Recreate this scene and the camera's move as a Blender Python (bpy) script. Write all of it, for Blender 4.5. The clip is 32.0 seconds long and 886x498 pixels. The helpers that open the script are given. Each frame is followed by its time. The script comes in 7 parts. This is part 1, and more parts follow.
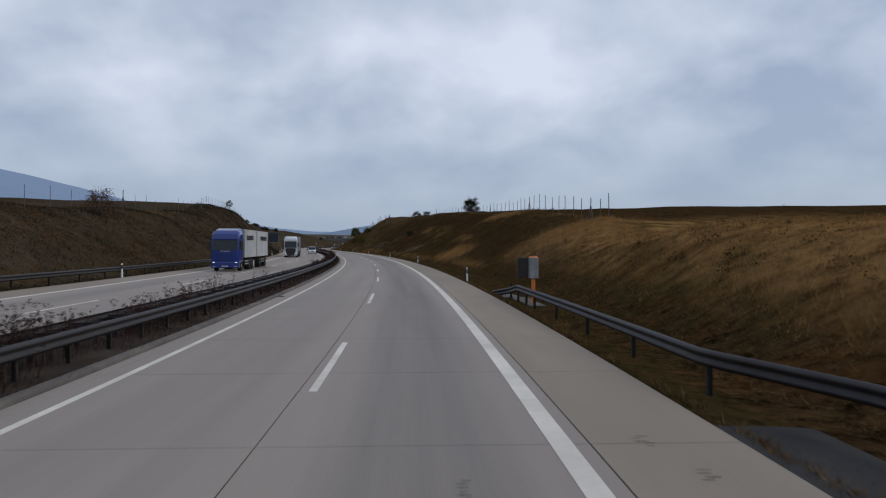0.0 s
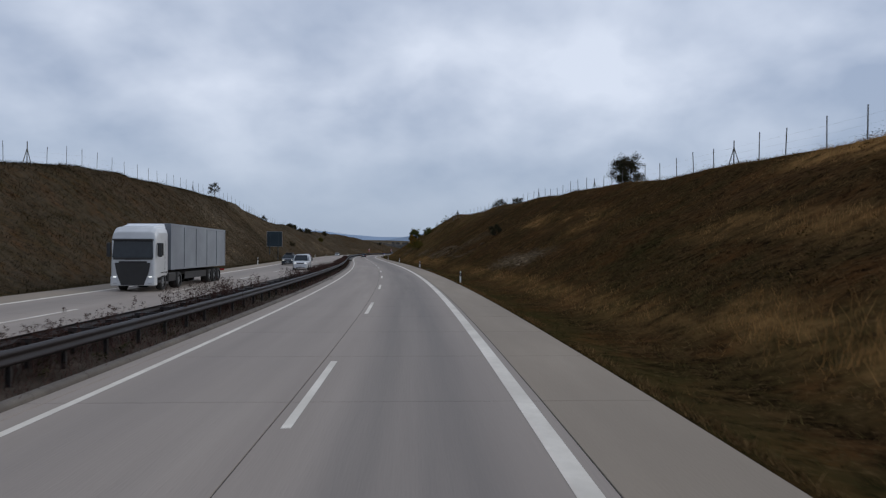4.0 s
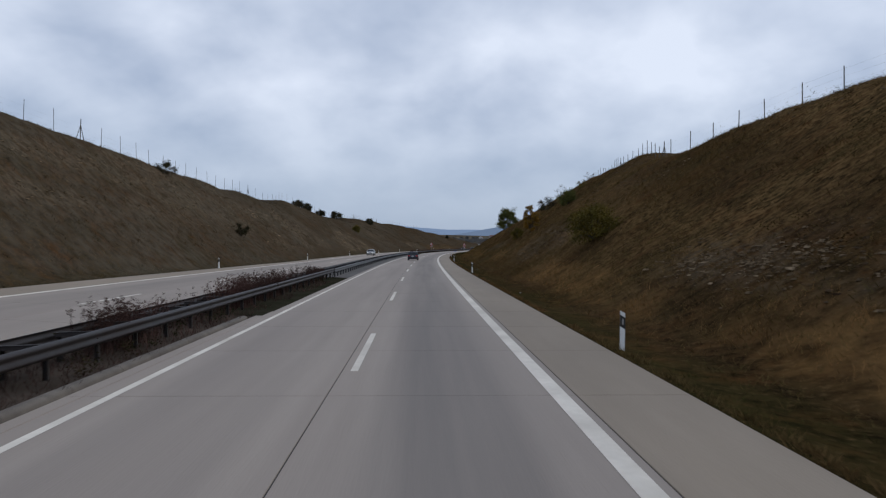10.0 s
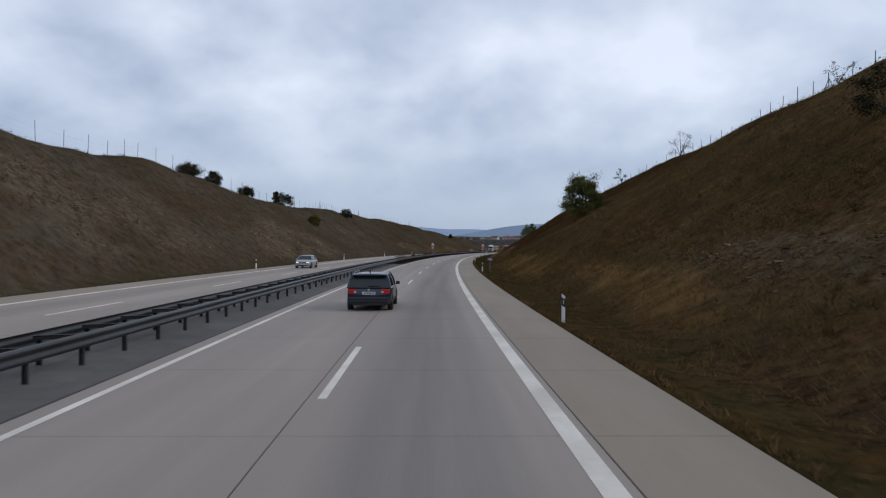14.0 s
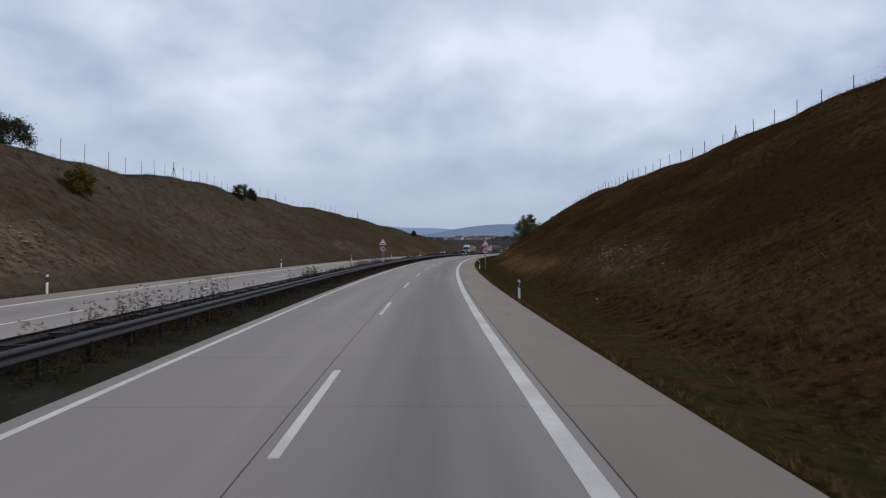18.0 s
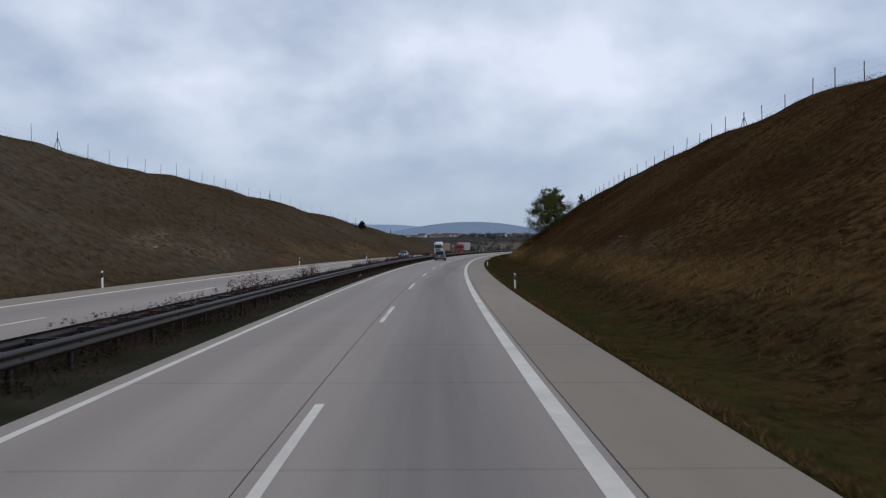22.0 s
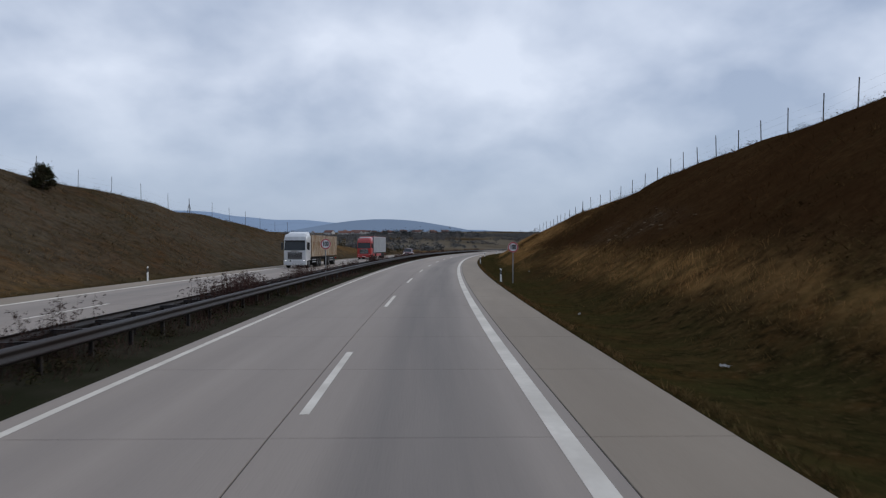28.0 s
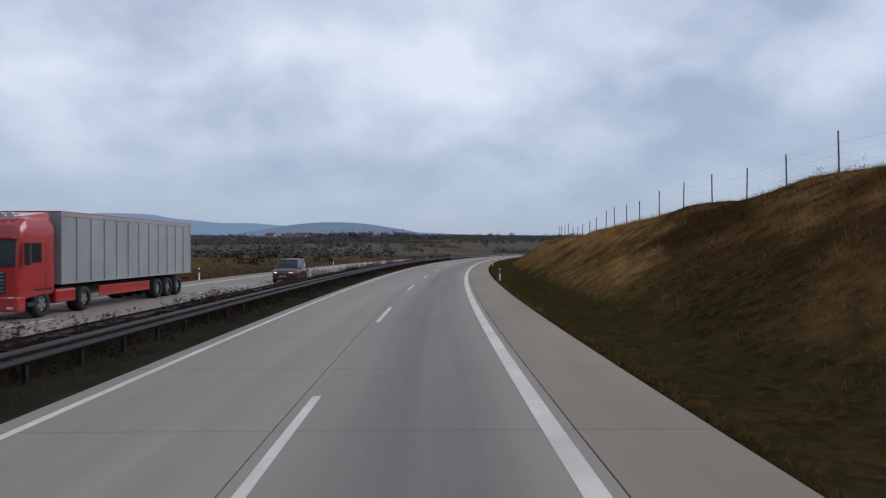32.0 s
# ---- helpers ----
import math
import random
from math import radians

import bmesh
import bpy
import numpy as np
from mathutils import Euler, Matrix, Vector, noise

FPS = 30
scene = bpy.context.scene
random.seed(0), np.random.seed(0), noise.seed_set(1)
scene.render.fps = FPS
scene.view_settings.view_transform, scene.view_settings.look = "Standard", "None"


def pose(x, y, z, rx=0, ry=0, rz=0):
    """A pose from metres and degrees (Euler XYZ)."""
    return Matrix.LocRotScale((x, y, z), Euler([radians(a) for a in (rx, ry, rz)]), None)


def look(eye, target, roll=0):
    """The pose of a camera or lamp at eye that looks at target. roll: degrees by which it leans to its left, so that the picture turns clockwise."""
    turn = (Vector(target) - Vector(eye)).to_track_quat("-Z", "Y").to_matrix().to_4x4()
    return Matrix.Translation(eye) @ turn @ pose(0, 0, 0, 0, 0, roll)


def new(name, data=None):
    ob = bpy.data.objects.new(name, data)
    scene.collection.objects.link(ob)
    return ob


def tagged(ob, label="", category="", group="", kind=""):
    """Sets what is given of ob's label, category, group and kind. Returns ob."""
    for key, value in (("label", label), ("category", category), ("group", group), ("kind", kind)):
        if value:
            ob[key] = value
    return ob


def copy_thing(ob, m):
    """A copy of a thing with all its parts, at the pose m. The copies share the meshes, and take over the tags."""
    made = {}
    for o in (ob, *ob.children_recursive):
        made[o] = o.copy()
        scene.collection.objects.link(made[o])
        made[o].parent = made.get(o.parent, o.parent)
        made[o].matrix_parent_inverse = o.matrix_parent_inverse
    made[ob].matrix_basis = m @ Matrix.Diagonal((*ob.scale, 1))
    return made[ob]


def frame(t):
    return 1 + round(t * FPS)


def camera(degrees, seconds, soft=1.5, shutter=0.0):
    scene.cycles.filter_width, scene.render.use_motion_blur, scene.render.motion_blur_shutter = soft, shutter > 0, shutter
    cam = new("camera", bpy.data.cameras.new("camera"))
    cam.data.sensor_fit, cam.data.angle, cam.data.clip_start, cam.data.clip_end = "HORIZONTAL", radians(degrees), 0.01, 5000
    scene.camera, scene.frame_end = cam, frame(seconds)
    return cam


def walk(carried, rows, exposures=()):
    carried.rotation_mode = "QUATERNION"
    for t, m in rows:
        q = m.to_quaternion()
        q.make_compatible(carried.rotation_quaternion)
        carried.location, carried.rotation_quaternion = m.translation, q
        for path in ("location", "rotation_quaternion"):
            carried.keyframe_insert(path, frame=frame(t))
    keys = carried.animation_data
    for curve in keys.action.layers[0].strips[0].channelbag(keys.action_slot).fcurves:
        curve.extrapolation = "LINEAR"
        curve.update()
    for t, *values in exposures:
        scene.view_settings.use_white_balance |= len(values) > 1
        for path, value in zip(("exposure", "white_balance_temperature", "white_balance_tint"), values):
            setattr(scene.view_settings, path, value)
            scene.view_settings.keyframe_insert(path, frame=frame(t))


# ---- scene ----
EXPOSURES = ((0.0, -0.10), (3.0, -0.09), (6.0, 0.0), (9.0, 0.02), (12.0, 0.10), (14.5, 0.10), (17.0, 0.08), (20.0, 0.05), (24.0, 0.03), (29.0, 0.0), (32.0, 0.02))
cam = camera(65.54, 32.0, 1.2, 0.1)
walk(cam, [
    (0.0, pose(1.817, 0.000, 2.547, 89.659, -0.045, -1.802)),
    (0.5, pose(1.777, 11.555, 2.547, 89.551, -0.065, -1.135)),
    (1.0, pose(1.600, 23.103, 2.547, 89.599, -0.084, -0.461)),
    (1.5, pose(1.284, 34.644, 2.547, 89.697, -0.104, 0.217)),
    (2.0, pose(0.830, 46.170, 2.547, 89.679, -0.124, 0.899)),
    (2.5, pose(0.181, 57.679, 2.547, 89.651, -0.143, 1.650)),
    (3.0, pose(-0.608, 69.171, 2.547, 89.612, -0.163, 2.395)),
    (3.5, pose(-1.534, 80.649, 2.547, 90.062, -0.183, 3.121)),
    (4.0, pose(-2.589, 92.103, 2.547, 90.168, -0.202, 3.827)),
    (4.5, pose(-3.848, 103.551, 2.547, 90.273, -0.191, 4.522)),
    (5.0, pose(-5.235, 115.024, 2.547, 90.378, -0.179, 5.200)),
    (5.5, pose(-6.749, 126.520, 2.547, 90.484, -0.167, 5.857)),
    (6.0, pose(-8.384, 138.035, 2.547, 89.824, -0.155, 6.492)),
    (6.5, pose(-10.131, 149.573, 2.547, 89.899, -0.144, 7.006)),
    (7.0, pose(-11.994, 161.131, 2.547, 89.873, -0.132, 7.497)),
    (7.5, pose(-13.967, 172.707, 2.547, 89.839, -0.120, 7.953)),
    (8.0, pose(-16.041, 184.305, 2.547, 89.905, -0.108, 8.367)),
    (8.5, pose(-18.099, 195.907, 2.547, 89.918, -0.143, 8.720)),
    (9.0, pose(-20.227, 207.456, 2.547, 89.803, -0.177, 9.029)),
    (9.5, pose(-22.415, 218.955, 2.547, 90.081, -0.211, 9.272)),
    (10.0, pose(-24.646, 230.405, 2.547, 89.738, -0.245, 9.426)),
    (10.5, pose(-26.839, 241.823, 2.547, 89.525, -0.280, 9.543)),
    (11.0, pose(-29.038, 253.200, 2.547, 89.714, -0.314, 9.571)),
    (11.5, pose(-31.229, 264.539, 2.547, 89.671, -0.348, 9.524)),
    (12.0, pose(-33.401, 275.843, 2.547, 89.716, -0.383, 9.444)),
    (12.5, pose(-35.618, 287.128, 2.547, 89.957, -0.355, 9.456)),
    (13.0, pose(-37.816, 298.439, 2.547, 89.810, -0.328, 9.436)),
    (13.5, pose(-39.988, 309.775, 2.547, 89.994, -0.301, 9.385)),
    (14.0, pose(-42.128, 321.139, 2.547, 89.854, -0.274, 9.288)),
    (14.5, pose(-44.254, 332.527, 2.547, 89.840, -0.247, 8.991)),
    (15.0, pose(-46.327, 343.945, 2.547, 89.850, -0.220, 8.643)),
    (15.5, pose(-48.335, 355.396, 2.547, 89.860, -0.193, 8.244)),
    (16.0, pose(-50.271, 366.878, 2.547, 89.870, -0.166, 7.821)),
    (16.5, pose(-52.098, 378.392, 2.547, 89.879, -0.154, 7.384)),
    (17.0, pose(-53.848, 389.919, 2.547, 89.794, -0.142, 6.944)),
    (17.5, pose(-55.519, 401.459, 2.547, 89.876, -0.130, 6.503)),
    (18.0, pose(-57.111, 413.011, 2.547, 89.925, -0.118, 6.055)),
    (18.5, pose(-58.622, 424.574, 2.547, 90.171, -0.106, 5.683)),
    (19.0, pose(-60.044, 436.147, 2.547, 89.888, -0.094, 5.289)),
    (19.5, pose(-61.376, 447.733, 2.547, 90.012, -0.082, 4.873)),
    (20.0, pose(-62.611, 459.330, 2.547, 89.844, -0.070, 4.438)),
    (20.5, pose(-63.797, 470.922, 2.547, 89.960, -0.055, 4.048)),
    (21.0, pose(-64.884, 482.500, 2.547, 89.799, -0.040, 3.664)),
    (21.5, pose(-65.874, 494.064, 2.547, 89.794, -0.024, 3.287)),
    (22.0, pose(-66.766, 505.610, 2.547, 89.783, -0.009, 2.916)),
    (22.5, pose(-67.548, 517.143, 2.547, 89.764, 0.006, 2.375)),
    (23.0, pose(-68.236, 528.658, 2.547, 89.971, 0.022, 1.827)),
    (23.5, pose(-68.823, 540.156, 2.547, 89.826, 0.037, 1.271)),
    (24.0, pose(-69.315, 551.634, 2.547, 89.774, 0.052, 0.707)),
    (24.5, pose(-69.701, 563.111, 2.547, 89.943, 0.036, 0.138)),
    (25.0, pose(-69.985, 574.615, 2.547, 89.908, 0.020, -0.469)),
    (25.5, pose(-70.154, 586.140, 2.547, 89.873, 0.004, -1.114)),
    (26.0, pose(-70.202, 597.687, 2.547, 89.838, -0.012, -1.798)),
    (26.5, pose(-70.099, 609.250, 2.547, 89.803, -0.029, -2.475)),
    (27.0, pose(-69.867, 620.835, 2.547, 89.543, -0.045, -3.135)),
    (27.5, pose(-69.511, 632.440, 2.547, 89.909, -0.061, -3.769)),
    (28.0, pose(-69.031, 644.060, 2.547, 89.657, -0.077, -4.377)),
    (28.5, pose(-68.423, 655.705, 2.547, 89.767, -0.057, -4.955)),
    (29.0, pose(-67.703, 667.379, 2.547, 90.004, -0.037, -5.513)),
    (29.5, pose(-66.872, 679.079, 2.547, 90.076, -0.017, -6.056)),
    (30.0, pose(-65.934, 690.811, 2.547, 89.964, 0.003, -6.583)),
    (30.5, pose(-64.910, 702.572, 2.547, 90.061, 0.023, -6.965)),
    (31.0, pose(-63.782, 714.358, 2.547, 89.879, 0.043, -7.359)),
    (31.5, pose(-62.542, 726.169, 2.547, 89.700, 0.063, -7.800)),
    (32.0, pose(-61.179, 738.001, 2.547, 89.960, 0.083, -8.288)),
], EXPOSURES)

# ---- the road's line: curvature (1/km) every 50 m, heading and place every 2 m ----
KAPPA_S = np.arange(-40, 961, 50.0)
KAPPA = np.array([0.95767, 1.03287, 1.06334, 0.93505, 0.78543, 0.51573, -0.05398, -0.25418, -0.57436, -0.58699, -0.72812,
                  -0.69193, -0.74741, -0.99239, -0.81938, -0.70832, -0.99109, -1.11880, -1.24652, -1.37424, -1.50195])
LINE_S = np.arange(-300, 1400, 2.0)
LINE_TURN = np.cumsum(np.interp(LINE_S, KAPPA_S, KAPPA) * 1e-3) * 2.0
LINE_TURN -= np.interp(0, LINE_S, LINE_TURN)
LINE_X = np.cumsum(-np.sin(LINE_TURN)) * 2.0
LINE_Y = np.cumsum(np.cos(LINE_TURN)) * 2.0
LINE_X -= np.interp(0, LINE_S, LINE_X)
LINE_Y -= np.interp(0, LINE_S, LINE_Y)


def along(s, lat, z=0.0):
    """World place of road metre s, lat metres right of the lane line, z up."""
    s, lat, z = np.broadcast_arrays(np.asarray(s, float), np.asarray(lat, float), np.asarray(z, float))
    turn = np.interp(s, LINE_S, LINE_TURN)
    return np.stack([np.interp(s, LINE_S, LINE_X) + lat * np.cos(turn),
                     np.interp(s, LINE_S, LINE_Y) + lat * np.sin(turn), z], -1)


def hash01(i, j, seed):
    n = (i.astype(np.int64) * 374761393 + j.astype(np.int64) * 668265263 + seed * 974634347) & 0xFFFFFFFF
    n = ((n ^ (n >> 13)) * 1274126177) & 0xFFFFFFFF
    return ((n ^ (n >> 16)) & 0xFFFFFF) / float(0xFFFFFF)


def value_noise(x, y, seed=0):
    """Smooth noise from 0 to 1."""
    x, y = np.broadcast_arrays(np.asarray(x, float), np.asarray(y, float))
    i, j = np.floor(x), np.floor(y)
    u, v = x - i, y - j
    u, v = u * u * (3 - 2 * u), v * v * (3 - 2 * v)
    a, b = hash01(i, j, seed), hash01(i + 1, j, seed)
    c, d = hash01(i, j + 1, seed), hash01(i + 1, j + 1, seed)
    return (a * (1 - u) + b * u) * (1 - v) + (c * (1 - u) + d * u) * v


def step(a, b, x):
    t = np.clip((np.asarray(x, float) - a) / (b - a), 0, 1)
    return t * t * (3 - 2 * t)


def soft_min(a, b, k):
    h = np.clip(0.5 + 0.5 * (b - a) / k, 0, 1)
    return b * (1 - h) + a * h - k * h * (1 - h)


CREST_RIGHT = ((-300, -40, 0, 30, 60, 90, 120, 150, 180, 210, 240, 270, 300, 330, 360, 390, 420, 450, 480, 510, 540, 570, 600, 640, 680, 720, 760, 800, 850, 1400),
               (2.1, 2.2, 2.6, 3.4, 4.8, 7.2, 8.4, 10.1, 11.2, 12.6, 13.1, 12.7, 12.0, 14.9, 17.2, 17.7, 18.8, 18.2, 15.4, 14.6, 14.8, 15.7, 14.6, 13.2, 11.6, 10.5, 7.1, 4.6, 3.7, 0.6))
CREST_LEFT = ((-300, -40, 0, 30, 60, 90, 120, 150, 180, 210, 240, 270, 300, 330, 360, 390, 420, 450, 480, 510, 540, 570, 600, 640, 680, 720, 760, 800, 850, 1400),
              (4.0, 4.8, 5.3, 5.6, 6.0, 6.5, 7.7, 9.8, 12.2, 13.3, 14.1, 14.9, 14.0, 13.8, 13.5, 12.8, 14.3, 12.3, 12.1, 12.3, 14.5, 15.4, 15.1, 14.7, 13.7, 9.3, 5.9, 2.3, -0.2, -0.9))
TILT_LEFT = ((-300, 30, 100, 167, 237, 272, 330, 500, 600, 700, 800, 1400), (0.3, 0.28, 0.2, 0.42, 0.6, 0.5, 0.17, 0.15, 0.12, 0.06, 0.03, 0.0))
TOE_RIGHT, TOE_LEFT = 8.6, -20.0
RISE_RIGHT = ((-300, 0, 60, 120, 180, 240, 300, 360, 420, 500, 580, 660, 740, 1400),
              (0.5, 0.62, 0.63, 0.55, 0.58, 0.66, 0.73, 0.66, 0.58, 0.6, 0.69, 0.73, 0.63, 0.65))
RISE_LEFT = ((-300, 0, 60, 120, 180, 240, 300, 360, 420, 500, 580, 660, 740, 1400),
             (0.65, 0.64, 0.67, 0.75, 0.88, 1.0, 1.0, 0.84, 0.79, 0.72, 0.54, 0.54, 0.56, 0.66))


def crest_right(s):
    return np.interp(s, *CREST_RIGHT) + 0.7 * (value_noise(np.asarray(s) / 23.0, 0.5, 3) - 0.5)


def crest_left(s):
    return np.interp(s, *CREST_LEFT) + 0.7 * (value_noise(np.asarray(s) / 21.0, 0.5, 4) - 0.5)


def left_surface(s, lat):
    """Height of the oncoming carriageway, which leans towards the median."""
    return np.interp(s, *TILT_LEFT) * np.clip((-7.2 - np.asarray(lat, float)) / 11.0, 0, 1.05)


def bank(x, crest, rise):
    """A cutting's side: x metres out from its toe."""
    top = crest + 0.02 * (x - crest / rise)
    up = np.where(x > 0, np.sqrt(x * x + 0.6) - 0.77, 0.0) * rise
    return np.where(x > 0, soft_min(up, np.maximum(top, 0.02 * x), 1.6), 0.0)


def ground(s, lat):
    """Height of the open ground beside the carriageways."""
    s, lat = np.broadcast_arrays(np.asarray(s, float), np.asarray(lat, float))
    rough = (value_noise(s / 7.0, lat / 5.0, 11) - 0.5) * 0.7 + (value_noise(s / 2.1, lat / 1.9, 12) - 0.5) * 0.2
    gully = (value_noise(s / 14.0, lat / 60.0, 13) - 0.5) * 1.3
    xr = lat - TOE_RIGHT
    right = -0.05 - 0.12 * step(6.1, 7.6, lat) + bank(xr, crest_right(s), np.interp(s, *RISE_RIGHT)) + (rough + gully) * step(1.0, 9.0, xr) * 0.8
    xl = TOE_LEFT - lat
    base = left_surface(s, lat) - 0.05 - 0.15 * step(18.0, 19.5, -lat)
    left = base + bank(xl, np.maximum(crest_left(s), 0.0) - base * 0.5, np.interp(s, *RISE_LEFT)) + (rough + gully) * step(1.0, 9.0, xl) * 0.8
    left = left + np.minimum(crest_left(s), 0.0) * step(1.0, 20.0, xl)
    return np.where(lat > 6.0, right, np.where(lat < -17.75, left, -0.3))

# ---- world and sun: a closed autumn overcast ----
world = bpy.data.worlds.new("overcast_sky")
scene.world = world
world.use_nodes = True
nt = world.node_tree
nt.nodes.clear()


def wnode(kind, **values):
    n = nt.nodes.new(kind)
    for k, v in values.items():
        n.inputs[k].default_value = v
    return n


w_out = nt.nodes.new("ShaderNodeOutputWorld")
w_back = wnode("ShaderNodeBackground", Strength=1.0)
w_sky = nt.nodes.new("ShaderNodeTexSky")
w_sky.sky_type, w_sky.sun_disc = "NISHITA", False
w_sky.sun_elevation, w_sky.sun_rotation = radians(30), radians(77)
w_coord = nt.nodes.new("ShaderNodeTexCoord")
w_split = nt.nodes.new("ShaderNodeSeparateXYZ")
nt.links.new(w_coord.outputs["Generated"], w_split.inputs[0])
w_up = nt.nodes.new("ShaderNodeMath")
w_up.operation = "ADD"
w_up.inputs[1].default_value = 0.5
w_abs = nt.nodes.new("ShaderNodeMath")
w_abs.operation = "MAXIMUM"
w_abs.inputs[1].default_value = 0.0
nt.links.new(w_split.outputs["Z"], w_abs.inputs[0])
nt.links.new(w_abs.outputs[0], w_up.inputs[0])
w_plane = nt.nodes.new("ShaderNodeCombineXYZ")
for axis in ("X", "Y"):
    d = nt.nodes.new("ShaderNodeMath")
    d.operation = "DIVIDE"
    nt.links.new(w_split.outputs[axis], d.inputs[0])
    nt.links.new(w_up.outputs[0], d.inputs[1])
    nt.links.new(d.outputs[0], w_plane.inputs[axis])
w_wide = wnode("ShaderNodeTexNoise", Scale=2.2, Detail=2.0, Roughness=0.45, Distortion=0.1)
w_puff = wnode("ShaderNodeTexNoise", Scale=5.2, Detail=4.0, Roughness=0.5, Distortion=0.12)
w_shift = nt.nodes.new("ShaderNodeMapping")
w_shift.inputs["Location"].default_value = (3.1, 1.7, 0.0)
nt.links.new(w_plane.outputs[0], w_shift.inputs["Vector"])
for cloud in (w_wide, w_puff):
    nt.links.new(w_shift.outputs[0], cloud.inputs["Vector"])
w_cloud = nt.nodes.new("ShaderNodeMix")
w_cloud.inputs["Factor"].default_value = 0.46
nt.links.new(w_wide.outputs[0], w_cloud.inputs["A"])
nt.links.new(w_puff.outputs[0], w_cloud.inputs["B"])
# the deck is thinner, and so brighter, high over the valley ahead
w_thin = nt.nodes.new("ShaderNodeVectorMath")
w_thin.operation = "DOT_PRODUCT"
w_thin.inputs[1].default_value = Vector((-0.07, 0.90, 0.43)).normalized()
nt.links.new(w_coord.outputs["Generated"], w_thin.inputs[0])
w_gain = nt.nodes.new("ShaderNodeMapRange")
w_gain.interpolation_type = "SMOOTHSTEP"
w_gain.inputs["From Min"].default_value, w_gain.inputs["From Max"].default_value = 0.84, 1.0
w_gain.inputs["To Min"].default_value, w_gain.inputs["To Max"].default_value = -0.03, 0.02
nt.links.new(w_thin.outputs["Value"], w_gain.inputs["Value"])
w_deck = nt.nodes.new("ShaderNodeMath")
nt.links.new(w_cloud.outputs["Result"], w_deck.inputs[0])
nt.links.new(w_gain.outputs[0], w_deck.inputs[1])
w_ramp = nt.nodes.new("ShaderNodeValToRGB")
w_ramp.color_ramp.elements[0].position, w_ramp.color_ramp.elements[0].color = 0.35, (0.372, 0.452, 0.61, 1)
w_ramp.color_ramp.elements[1].position, w_ramp.color_ramp.elements[1].color = 0.65, (0.775, 0.845, 0.985, 1)
nt.links.new(w_deck.outputs[0], w_ramp.inputs[0])
# towards the skyline the cloud deck closes to an even blue-grey
w_low = nt.nodes.new("ShaderNodeMapRange")
w_low.inputs["From Min"].default_value, w_low.inputs["From Max"].default_value = 0.0, 0.22
nt.links.new(w_split.outputs["Z"], w_low.inputs["Value"])
w_mix = nt.nodes.new("ShaderNodeMix")
w_mix.data_type = "RGBA"
w_mix.inputs["A"].default_value = (0.378, 0.465, 0.612, 1)
nt.links.new(w_low.outputs[0], w_mix.inputs["Factor"])
nt.links.new(w_ramp.outputs[0], w_mix.inputs["B"])
w_dim = nt.nodes.new("ShaderNodeMix")
w_dim.data_type, w_dim.blend_type = "RGBA", "MULTIPLY"
w_dim.inputs["Factor"].default_value = 1.0
w_dim.inputs["B"].default_value = (0.09, 0.09, 0.09, 1)
nt.links.new(w_sky.outputs[0], w_dim.inputs["A"])
w_sum = nt.nodes.new("ShaderNodeMix")
w_sum.data_type = "RGBA"
w_sum.inputs["Factor"].default_value = 0.9
nt.links.new(w_dim.outputs["Result"], w_sum.inputs["A"])
nt.links.new(w_mix.outputs["Result"], w_sum.inputs["B"])
nt.links.new(w_sum.outputs["Result"], w_back.inputs["Color"])
nt.links.new(w_back.outputs[0], w_out.inputs[0])

sun = new("sun", bpy.data.lights.new("sun", "SUN"))
sun.data.energy, sun.data.angle, sun.data.color = 0.95, radians(25), (1.0, 0.97, 0.92)
sun.matrix_world = look((85, 20, 50), (0, 0, 0))

